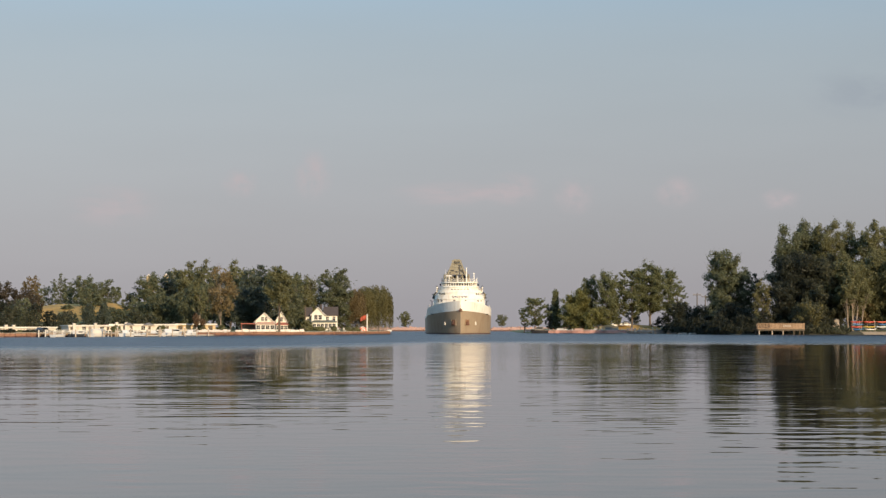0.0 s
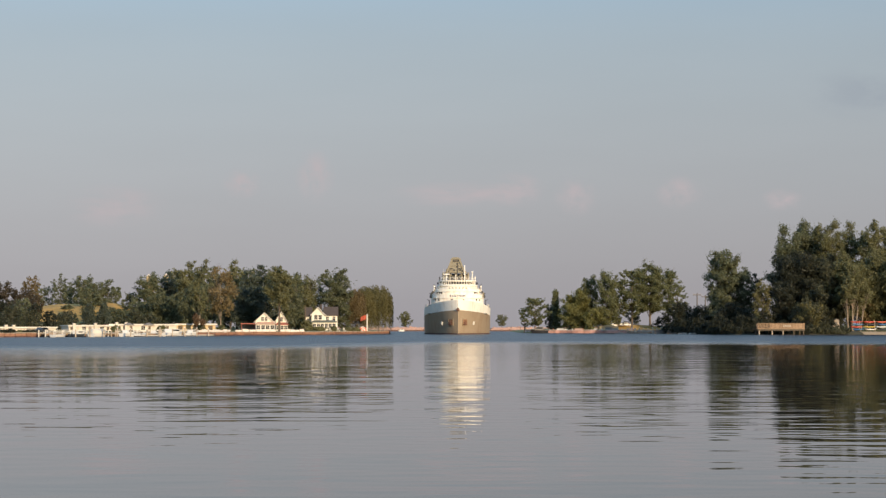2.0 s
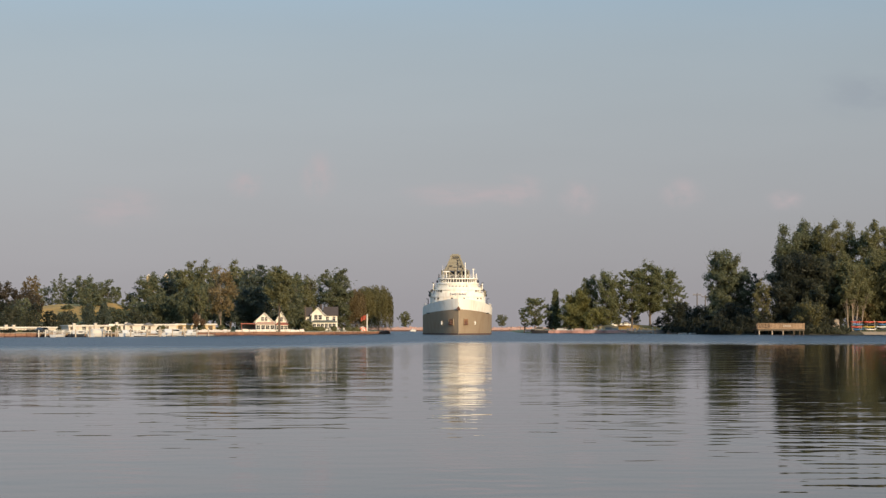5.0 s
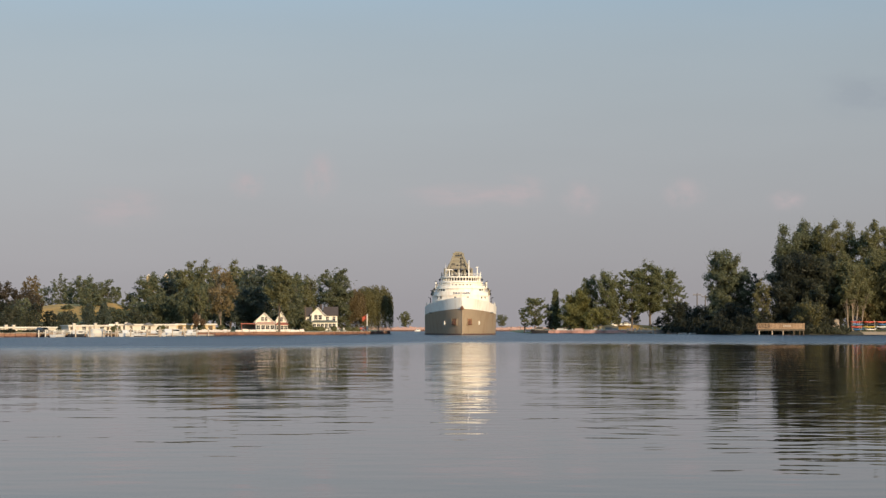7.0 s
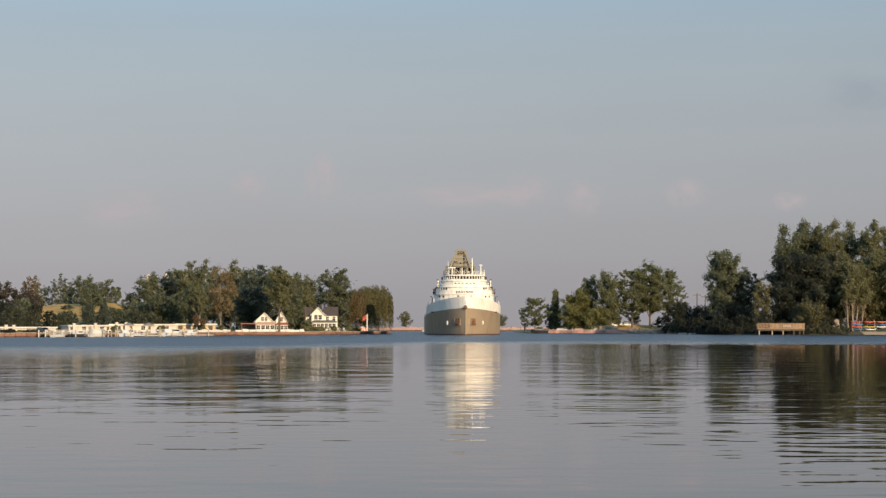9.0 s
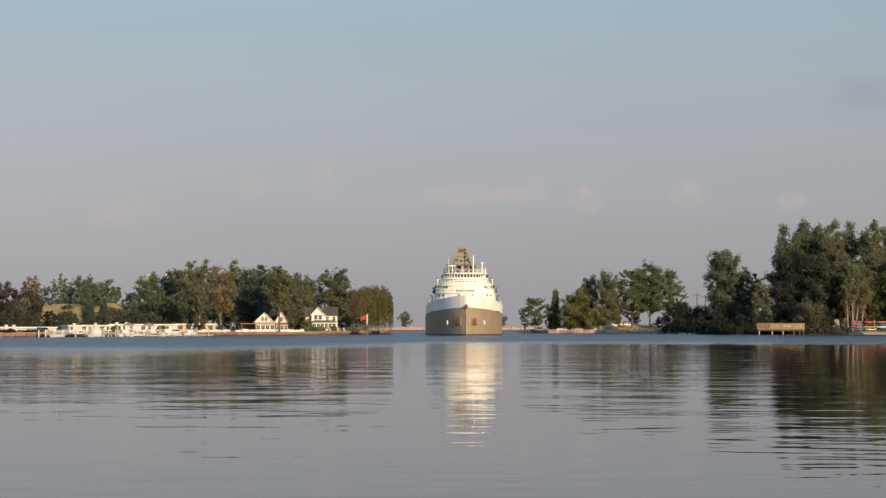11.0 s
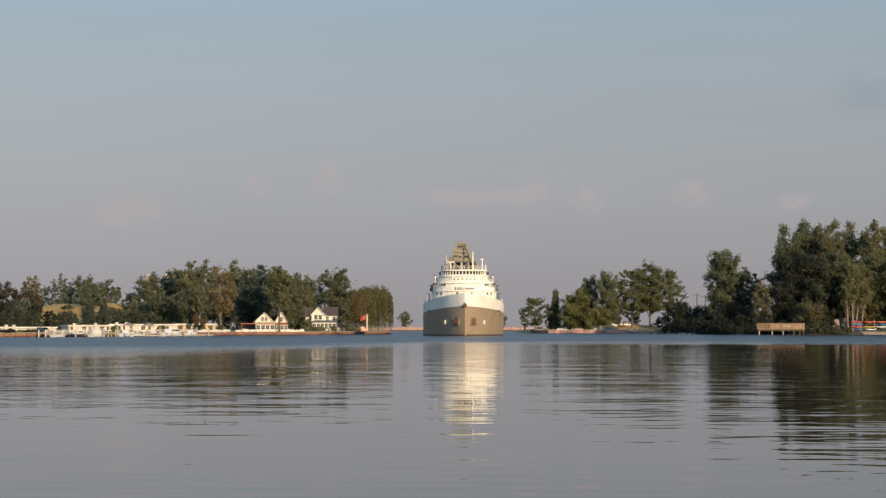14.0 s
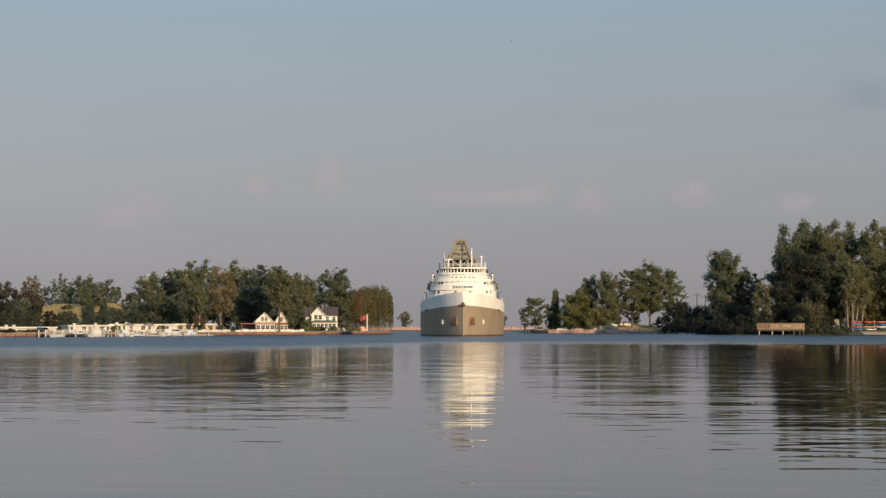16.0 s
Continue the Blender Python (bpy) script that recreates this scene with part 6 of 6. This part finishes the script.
tree(61.0, 744, 22.0, 4.6, "leaf_haze", "tall", 0.1, label="dense dark green broadleaf tree in shade", gaps=0.15)
tree(65.4, 756, 16.5, 3.4, "leaf_haze", "tall", 0.1, label="dense dark green broadleaf tree in shade", gaps=0.15)
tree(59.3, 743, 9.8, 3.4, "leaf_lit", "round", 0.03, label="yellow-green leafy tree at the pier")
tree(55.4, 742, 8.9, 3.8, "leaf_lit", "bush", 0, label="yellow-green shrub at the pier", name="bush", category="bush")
tree(70.5, 746, 22.1, 5.1, "leaf_haze", "flat", 0.25, label="tall open tree with layered limbs", gaps=0.5)
tree(78.5, 758, 23.9, 6.4, "leaf_haze", "round", 0.25, label="tall full tree lit by low sun", gaps=0.42)
tree(86.7, 770, 23.0, 5.2, "leaf_haze", "flat", 0.25, label="tall open tree with layered limbs", gaps=0.5)
tree(89.0, 760, 16.9, 3.0, "leaf_haze", "flat", 0.2, label="full green broadleaf tree by the shore", gaps=0.3)
tree(73.2, 770, 8.2, 3.0, "leaf_shade", "bush", 0, label="rounded shrub in front of the mound", name="bush", category="bush")
tree(82.1, 748, 4.5, 3.8, "leaf_deep", "bush", 0, label="waterside shrub with leaf colour darkened for shade", name="bush", category="bush")
tree(87.5, 735, 10.4, 5.4, "leaf_deep", "bush", 0, label="waterside shrub with leaf colour darkened for shade", name="bush", category="bush")
tree(83.6, 660, 8.3, 4.5, "leaf_deep", "bush", 0, label="waterside shrub with leaf colour darkened for shade", name="bush", category="bush")
tree(86.5, 640, 8.4, 5.8, "leaf_deep", "bush", 0, label="waterside shrub with leaf colour darkened for shade", name="bush", category="bush")
tree(90.1, 620, 8.9, 6.0, "leaf_deep", "bush", 0, label="waterside shrub with leaf colour darkened for shade", name="bush", category="bush")
tree(82.5, 640, 4.5, 6.5, "leaf_deep", "bush", 0, label="waterside shrub with leaf colour darkened for shade", name="bush", category="bush")
tree(93.6, 615, 7.1, 4.2, "leaf_deep", "bush", 0, label="waterside shrub with leaf colour darkened for shade", name="bush", category="bush")
tree(74.1, 652, 3.9, 3.1, "leaf_deep", "bush", 0, label="waterside shrub with leaf colour darkened for shade", name="bush", category="bush")
tree(75.8, 644, 5.1, 3.1, "leaf_deep", "bush", 0, label="waterside shrub with leaf colour darkened for shade", name="bush", category="bush")
tree(77.5, 634, 4.3, 3.0, "leaf_deep", "bush", 0, label="waterside shrub with leaf colour darkened for shade", name="bush", category="bush")
tree(79.5, 622, 5.4, 3.0, "leaf_deep", "bush", 0, label="waterside shrub with leaf colour darkened for shade", name="bush", category="bush")
tree(81.3, 612, 4.3, 2.9, "leaf_deep", "bush", 0, label="waterside shrub with leaf colour darkened for shade", name="bush", category="bush")
tree(83.4, 604, 5.5, 2.9, "leaf_deep", "bush", 0, label="waterside shrub with leaf colour darkened for shade", name="bush", category="bush")
tree(85.3, 594, 4.7, 2.9, "leaf_deep", "bush", 0, label="waterside shrub with leaf colour darkened for shade", name="bush", category="bush")
tree(88.4, 592, 5.4, 2.8, "leaf_deep", "bush", 0, label="waterside shrub with leaf colour darkened for shade", name="bush", category="bush")
tree(91.4, 592, 4.6, 2.8, "leaf_deep", "bush", 0, label="waterside shrub with leaf colour darkened for shade", name="bush", category="bush")
tree(94.4, 594, 3.4, 2.9, "leaf_deep", "bush", 0, label="waterside shrub with leaf colour darkened for shade", name="bush", category="bush")
tree(96.4, 600, 5.7, 2.9, "leaf_deep", "bush", 0, label="waterside shrub with leaf colour darkened for shade", name="bush", category="bush")
tree(-94.0, 585, 1.9, 2.5, "leaf_dark", "bush", 0, label="dark shrub on the dry grass mound", name="bush", category="bush")
tree(-90.2, 580, 2.8, 2.3, "leaf_dark", "bush", 0, label="dark shrub on the dry grass mound", name="bush", category="bush")
tree(-112.7, 600, 1.5, 1.5, "leaf_dark", "bush", 0, label="dark shrub on the dry grass mound", name="bush", category="bush")
tree(110.2, 594, 2.4, 2.5, "leaf_shade", "bush", 0, label="low shrub on the bank", name="bush", category="bush")
tree(113.2, 594, 3.0, 2.5, "leaf_shade", "bush", 0, label="low shrub on the bank", name="bush", category="bush")
tree(116.2, 594, 1.8, 2.5, "leaf_shade", "bush", 0, label="low shrub on the bank", name="bush", category="bush")
tree(119.3, 594, 1.6, 2.5, "leaf_shade", "bush", 0, label="low shrub on the bank", name="bush", category="bush")
# row of darkened shrubs added to give the shade behind the timber dock
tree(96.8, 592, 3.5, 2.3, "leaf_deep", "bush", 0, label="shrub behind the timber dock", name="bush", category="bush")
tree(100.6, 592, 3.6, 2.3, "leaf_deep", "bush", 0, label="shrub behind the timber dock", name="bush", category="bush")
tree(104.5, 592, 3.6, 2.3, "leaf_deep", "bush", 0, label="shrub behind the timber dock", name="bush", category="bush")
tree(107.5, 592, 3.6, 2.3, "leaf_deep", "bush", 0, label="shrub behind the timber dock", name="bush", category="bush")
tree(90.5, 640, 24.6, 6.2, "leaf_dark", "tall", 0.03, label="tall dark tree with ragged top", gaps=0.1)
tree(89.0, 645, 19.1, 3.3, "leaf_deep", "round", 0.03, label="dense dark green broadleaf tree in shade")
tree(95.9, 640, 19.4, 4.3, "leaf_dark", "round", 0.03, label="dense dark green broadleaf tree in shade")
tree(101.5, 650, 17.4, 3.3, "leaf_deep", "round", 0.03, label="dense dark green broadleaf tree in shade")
tree(96.8, 606, 15.3, 3.3, "leaf_willow", "round", 0.02, label="olive weeping tree with yellowing leaves")
tree(108.7, 632, 31.1, 5.4, "leaf_dark", "tall", 0.2, label="very tall cottonwood in the waterside grove", gaps=0.06)
tree(116.6, 640, 33.5, 6.2, "leaf_dark", "tall", 0.15, label="very tall cottonwood in the waterside grove", gaps=0.06)
tree(122.8, 635, 33.6, 5.7, "leaf_mid", "tall", 0.15, label="very tall cottonwood in the waterside grove", gaps=0.06)
tree(130.5, 640, 33.1, 5.1, "leaf_mid", "tall", 0.15, label="very tall cottonwood in the waterside grove", gaps=0.06)
tree(135.6, 630, 33.6, 4.6, "leaf_mid", "tall", 0.15, label="very tall cottonwood in the waterside grove", gaps=0.06)
tree(143.8, 635, 34.2, 5.7, "leaf_mid", "tall", 0.15, label="very tall cottonwood in the waterside grove", gaps=0.06)
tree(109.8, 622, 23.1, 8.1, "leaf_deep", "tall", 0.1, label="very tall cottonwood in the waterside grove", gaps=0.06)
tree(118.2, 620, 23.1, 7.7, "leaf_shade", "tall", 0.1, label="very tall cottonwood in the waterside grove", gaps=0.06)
tree(135.6, 622, 22.8, 6.7, "leaf_mid", "tall", 0.12, label="very tall cottonwood in the waterside grove", gaps=0.06)
tree(124.3, 614, 23.8, 5.9, "leaf_mid", "tall", 0.2, label="sunlit cottonwood in the waterside grove", gaps=0.15)
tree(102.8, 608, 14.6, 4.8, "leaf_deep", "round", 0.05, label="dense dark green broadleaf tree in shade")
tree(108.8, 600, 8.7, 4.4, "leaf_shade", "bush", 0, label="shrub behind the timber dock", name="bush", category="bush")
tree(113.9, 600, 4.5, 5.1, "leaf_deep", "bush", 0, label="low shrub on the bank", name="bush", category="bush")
tree(132.1, 622, 10.4, 4.6, "leaf_brown", "round", 0.15, label="low tree with yellowing leaves")
tree(143.7, 615, 24.9, 7.0, "leaf_mid", "tall", 0.15, label="very tall cottonwood in the waterside grove")
tree(114.0, 610, 13.8, 5.2, "leaf_shade", "round", 0.1, label="full green broadleaf tree by the shore")
tree(-102.4, 574, 11.3, 2.8, "leaf_dark", "round", 0.02, label="tree with airy crown on the dry grass mound", gaps=0.1)
tree(-106.1, 606, 6.9, 3.3, "leaf_dark", "round", 0.02, label="tree with airy crown on the dry grass mound", gaps=0.1)
tree(-108.0, 604, 4.3, 2.4, "leaf_dark", "round", 0.02, label="tree with airy crown on the dry grass mound")
tree(-103.2, 600, 3.0, 2.4, "leaf_dark", "round", 0.02, label="tree with airy crown on the dry grass mound")
tree(-113.8, 520, 7.7, 3.2, "leaf_deep", "bush", 0, label="dense shaded shrub beside the drive", name="bush", category="bush")
tree(-110.2, 525, 8.4, 3.0, "leaf_dark", "bush", 0, label="dense shaded shrub beside the drive", name="bush", category="bush")
tree(-106.3, 522, 6.7, 2.4, "leaf_deep", "bush", 0, label="dense shaded shrub beside the drive", name="bush", category="bush")
tree(-93.5, 572, 4.8, 3.2, "leaf_dark", "bush", 0, label="dark shrub on the dry grass mound", name="bush", category="bush")
tree(-89.0, 566, 4.9, 3.2, "leaf_dark", "bush", 0, label="dark shrub on the dry grass mound", name="bush", category="bush")
tree(-85.2, 560, 4.7, 2.9, "leaf_dark", "bush", 0, label="dark shrub on the dry grass mound", name="bush", category="bush")
tree(-95.8, 570, 3.2, 1.9, "leaf_dark", "bush", 0, label="dark shrub on the dry grass mound", name="bush", category="bush")
tree(-98.4, 578, 3.6, 2.1, "leaf_dark", "bush", 0, label="dark shrub on the dry grass mound", name="bush", category="bush")
tree(-95.5, 578, 4.3, 2.6, "leaf_dark", "bush", 0, label="dark shrub on the dry grass mound", name="bush", category="bush")
tree(-92.2, 576, 4.8, 2.6, "leaf_dark", "bush", 0, label="dark shrub on the dry grass mound", name="bush", category="bush")
tree(-88.6, 572, 5.0, 2.3, "leaf_dark", "bush", 0, label="dark shrub on the dry grass mound", name="bush", category="bush")
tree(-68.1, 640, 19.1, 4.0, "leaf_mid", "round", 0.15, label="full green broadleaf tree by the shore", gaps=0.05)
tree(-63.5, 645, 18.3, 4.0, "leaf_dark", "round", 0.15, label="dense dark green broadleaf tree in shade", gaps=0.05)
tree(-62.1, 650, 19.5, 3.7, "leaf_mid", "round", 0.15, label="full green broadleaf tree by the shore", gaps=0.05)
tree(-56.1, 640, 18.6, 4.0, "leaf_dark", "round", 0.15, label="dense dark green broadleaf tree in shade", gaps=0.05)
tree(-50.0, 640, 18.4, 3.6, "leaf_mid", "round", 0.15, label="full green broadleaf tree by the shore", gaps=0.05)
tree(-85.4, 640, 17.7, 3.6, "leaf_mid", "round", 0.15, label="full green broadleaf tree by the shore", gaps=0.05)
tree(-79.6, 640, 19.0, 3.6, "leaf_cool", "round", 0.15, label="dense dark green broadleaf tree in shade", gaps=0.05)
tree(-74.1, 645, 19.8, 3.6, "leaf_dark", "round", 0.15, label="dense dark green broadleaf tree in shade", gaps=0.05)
tree(74.6, 640.1, 2.5, 2.0, "leaf_deep", "bush", 0, label="waterside shrub with leaf colour darkened for shade", name="bush", category="bush")
tree(76.0, 632.6, 3.2, 2.0, "leaf_deep", "bush", 0, label="waterside shrub with leaf colour darkened for shade", name="bush", category="bush")
tree(77.4, 625.2, 2.8, 1.9, "leaf_deep", "bush", 0, label="waterside shrub with leaf colour darkened for shade", name="bush", category="bush")
tree(78.8, 617.9, 2.4, 1.9, "leaf_deep", "bush", 0, label="waterside shrub with leaf colour darkened for shade", name="bush", category="bush")
tree(80.2, 610.9, 3.1, 1.9, "leaf_deep", "bush", 0, label="waterside shrub with leaf colour darkened for shade", name="bush", category="bush")
tree(81.5, 604.0, 2.8, 1.9, "leaf_deep", "bush", 0, label="waterside shrub with leaf colour darkened for shade", name="bush", category="bush")
tree(82.8, 597.3, 2.4, 1.9, "leaf_deep", "bush", 0, label="waterside shrub with leaf colour darkened for shade", name="bush", category="bush")
tree(84.0, 590.7, 3.1, 1.8, "leaf_deep", "bush", 0, label="waterside shrub with leaf colour darkened for shade", name="bush", category="bush")
tree(86.4, 585.5, 2.1, 1.8, "leaf_deep", "bush", 0, label="waterside shrub with leaf colour darkened for shade", name="bush", category="bush")
tree(89.1, 585.5, 1.6, 1.8, "leaf_deep", "bush", 0, label="waterside shrub with leaf colour darkened for shade", name="bush", category="bush")
tree(91.7, 585.5, 2.3, 1.8, "leaf_deep", "bush", 0, label="waterside shrub with leaf colour darkened for shade", name="bush", category="bush")
# the next six dark shrubs stand in for the shade under the dock
tree(94.1, 585.5, 1.7, 1.8, "leaf_deep", "bush", 0, label="waterside shrub with leaf colour darkened for shade", name="bush", category="bush")
tree(96.4, 585.5, 2.1, 1.8, "leaf_deep", "bush", 0, label="waterside shrub with leaf colour darkened for shade", name="bush", category="bush")
tree(98.7, 585.5, 2.5, 1.8, "leaf_deep", "bush", 0, label="waterside shrub with leaf colour darkened for shade", name="bush", category="bush")
tree(101.0, 585.5, 1.9, 1.8, "leaf_deep", "bush", 0, label="waterside shrub with leaf colour darkened for shade", name="bush", category="bush")
tree(103.3, 585.5, 2.3, 1.8, "leaf_deep", "bush", 0, label="waterside shrub with leaf colour darkened for shade", name="bush", category="bush")
tree(105.6, 585.5, 2.7, 1.8, "leaf_deep", "bush", 0, label="waterside shrub with leaf colour darkened for shade", name="bush", category="bush")
tree(108.2, 588.5, 2.6, 1.8, "leaf_shade", "bush", 0, label="low shrub on the bank", name="bush", category="bush")
tree(110.5, 588.5, 2.1, 1.8, "leaf_shade", "bush", 0, label="low shrub on the bank", name="bush", category="bush")
tree(113.0, 589.34, 1.8, 1.8, "leaf_shade", "bush", 0, label="low shrub on the bank", name="bush", category="bush")
tree(115.5, 590.18, 1.7, 1.8, "leaf_shade", "bush", 0, label="low shrub on the bank", name="bush", category="bush")
tree(117.6, 590.9, 1.2, 1.8, "leaf_shade", "bush", 0, label="low shrub on the bank", name="bush", category="bush")
tree(109.2, 594, 8.7, 3.7, "leaf_willow", "round", 0.05, label="olive weeping tree with yellowing leaves")

tree(121.6, 612, 7.5, 3.4, "leaf_shade", "bush", 0, label="dense shrub behind the pale hut", name="bush", category="bush")

# low shrubs on the western bank and pale trunks at the beach
for bx, by, bh, br in ((-80.5, 492, 1.6, 1.4), (-71.0, 505, 1.7, 1.2), (-63.4, 524, 2.0, 1.3), (-61.6, 530, 2.1, 1.4), (-59.4, 536, 1.9, 1.3), (-40.5, 606, 1.7, 2.0), (-37.5, 604, 1.4, 2.0), (-40.9, 598, 3.3, 1.9), (-27.6, 626, 1.5, 1.6), (-29.8, 622, 1.3, 1.5), (-33.5, 609, 1.6, 1.6), (-97.5, 462, 0.9, 1.2)):
    tree(bx, by, bh, br, "leaf_mid", "bush", 0, label="low rounded garden shrub on the lawn", name="bush", category="bush")
for bx, by, bh, br in ((-103.0, 460, 1.0, 1.2), (-101.2, 461, 0.9, 1.2), (-99.4, 460, 1.1, 1.2), (-96.0, 461, 0.9, 1.1), (-94.6, 462, 1.1, 1.3), (-90.6, 463, 0.7, 1.0)):
    tree(bx, by, bh, br, "leaf_deep", "bush", 0, label="low clipped dark hedge shrub before the white boathouse", name="bush", category="bush")
for bx, by, bh in ((-64.4, 521, 5.0), (-62.8, 522, 3.6)):
    tree(bx, by, bh, 0.8, "leaf_rust", "tall", 0.35, label="thin rust-brown shrub beside the tan building", name="shrub", category="bush", gaps=0.55, dens=0.35)
for bx, by, bh, ln_ in ((122.2, 603, 17, -0.04), (123.7, 604, 19, 0.01), (124.9, 605, 17, 0.07), (126.2, 604.5, 16, 0.15)):
    tree(bx, by, bh, 2.6, "leaf_mid", "tall", 0.5, bark="palebark", label="slender tree with pale leaning trunk by the kayaks", lean=ln_, gaps=0.3, dens=0.7)


# faint clouds far out over the lake
def cloud_mat(name, color, seed, amount):
    m = bpy.data.materials.new(name)
    m.use_nodes = True
    nt = m.node_tree
    N, L = nt.nodes, nt.links
    N.remove(N["Principled BSDF"])
    co = N.new("ShaderNodeTexCoord")
    ln = N.new("ShaderNodeVectorMath")
    ln.operation = "LENGTH"
    L.new(co.outputs["Object"], ln.inputs[0])
    no = N.new("ShaderNodeTexNoise")
    no.noise_dimensions = "4D"
    no.inputs["W"].default_value = seed
    no.inputs["Scale"].default_value, no.inputs["Detail"].default_value = 1.7, 6
    L.new(co.outputs["Object"], no.inputs["Vector"])
    edge = N.new("ShaderNodeMapRange")
    edge.inputs["From Min"].default_value, edge.inputs["From Max"].default_value = 1.0, 0.15
    edge.interpolation_type = "SMOOTHSTEP"
    L.new(ln.outputs["Value"], edge.inputs[0])
    nr = N.new("ShaderNodeMapRange")
    nr.inputs["From Min"].default_value, nr.inputs["From Max"].default_value = 0.32, 0.62
    L.new(no.outputs[0], nr.inputs[0])
    mu = N.new("ShaderNodeMath")
    mu.operation = "MULTIPLY"
    L.new(edge.outputs[0], mu.inputs[0])
    L.new(nr.outputs[0], mu.inputs[1])
    m2 = N.new("ShaderNodeMath")
    m2.operation = "MULTIPLY"
    L.new(mu.outputs[0], m2.inputs[0])
    m2.inputs[1].default_value = amount
    tr, em = N.new("ShaderNodeBsdfTransparent"), N.new("ShaderNodeEmission")
    em.inputs[0].default_value = (*color, 1)
    mx = N.new("ShaderNodeMixShader")
    L.new(m2.outputs[0], mx.inputs[0])
    L.new(tr.outputs[0], mx.inputs[1])
    L.new(em.outputs[0], mx.inputs[2])
    L.new(mx.outputs[0], N["Material Output"].inputs["Surface"])
    return m


CLOUDS = []


def cloud(x, z, w, h, material):
    bm = bmesh.new()
    n = 20
    c = bm.verts.new((0, 0, 0))
    ring = [bm.verts.new((math.cos(2 * math.pi * i / n), 0.02, math.sin(2 * math.pi * i / n))) for i in range(n)]
    for i in range(n):
        bm.faces.new((c, ring[i], ring[(i + 1) % n]))
    ob = mesh_object("cloud", bm, material)
    ob.scale = (w / 2, 1, h / 2)
    ob.location = (x, 4300, z)
    tagged(ob, "faint pinkish cloud low over the lake", "cloud", "distant clouds", "structure")
    CLOUDS.append((ob, x, z))


PINK = [cloud_mat("pink_cloud", (0.50, 0.435, 0.45), 3.0 + k * 7.3, 0.68) for k in range(4)]
SHADE = cloud_mat("shaded_cloud", (0.32, 0.36, 0.41), 2.0, 0.6)
for i, (x, z, w, h) in enumerate(((-420, 312, 100, 80), (-262, 330, 100, 140), (60, 290, 380, 70), (170, 300, 150, 90), (300, 284, 110, 100), (522, 294, 120, 90), (745, 278, 110, 60), (-700, 265, 260, 110))):
    cloud(x, z, w, h, PINK[i % 4])
cloud(930, 508, 330, 150, SHADE)

# a gull over the bay
bird = thing("gull", 330, 700, 60, 0, "dark gull in flight over the bay", "bird")
bm = bmesh.new()
tube(bm, (-0.25, 0, 0), (0.05, 0, 0), 0.03, 0.08, 8)
tube(bm, (0.05, 0, 0), (0.3, 0, 0.02), 0.08, 0.03, 8)
part("body", bm, M["dark"], bird)
for s in (-1, 1):
    bm = bmesh.new()
    up = [bm.verts.new(p) for p in ((0.12, s * 0.05, 0.03), (-0.12, s * 0.05, 0.03), (-0.1, s * 0.4, 0.16), (0.14, s * 0.4, 0.16), (-0.16, s * 0.75, 0.06))]
    bm.faces.new((up[0], up[1], up[2], up[3]))
    bm.faces.new((up[3], up[2], up[4]))
    bmesh.ops.solidify(bm, geom=bm.faces[:], thickness=0.02)
    part("wing", bm, M["dark"], bird)


def motions():
    walk(ship, [(t, pose(x, 649.0 - 9.94 * t, 0, 0, 0, rz)) for t, x, rz in (
        (0, 5.69, 0.75), (1, 5.06, 0.35), (2.5, 4.60, 0.05), (4, 4.48, 0.35), (6.5, 5.29, 0.45), (7.5, 5.77, 0.6), (9, 6.3, 0.8),
        (11.5, 6.2, 0.5), (13, 5.88, 0.35), (14.5, 5.43, 0.2), (16, 4.92, -0.1))])
    walk(water, [(t, pose(0.55 * t, -1.1 * t, 0)) for t in (0, 4, 8, 12, 16)])
    walk(flag, [(t, pose(0, 0, 0, 0, 0, a)) for t, a in ((0, 4), (1, -8), (2, 10), (3, -4), (4, 6), (5, -15), (6, 20), (7, 48), (8, 25), (9, 50), (10, 20), (11, -5), (12, 8), (13, -6), (14, 6), (15, -8), (16, 3))])
    walk(bird, [(t, pose(x, 700, z, 0, 0, 180)) for t, x, z in ((0, 420, 40), (6.8, 330, 45), (7.3, 165, 55), (7.5, 88, 68), (7.7, 18, 92), (7.9, -61, 88), (8.0, -122, 54), (8.4, -300, 40), (12, -340, 60), (15.3, -230, 66), (15.5, -65, 71.4), (15.7, 30, 86), (16, 24, 103))])
    walk(launch, [(t, pose(x, 1060, 0, 0, 0, 12)) for t, x in ((0, -28.5), (1.5, -23.6), (2.5, -20.4), (3.5, -18.0), (6.5, -14.1), (7.5, -12.6), (9, -9.5), (12, -3.0), (16, 4.0))])
    for ob, x, z in CLOUDS:
        size = ob.scale.copy()
        walk(ob, [(0, pose(x - 18, 4300, z)), (16, pose(x + 18, 4300, z - 6))])
        ob.scale = size


motions()
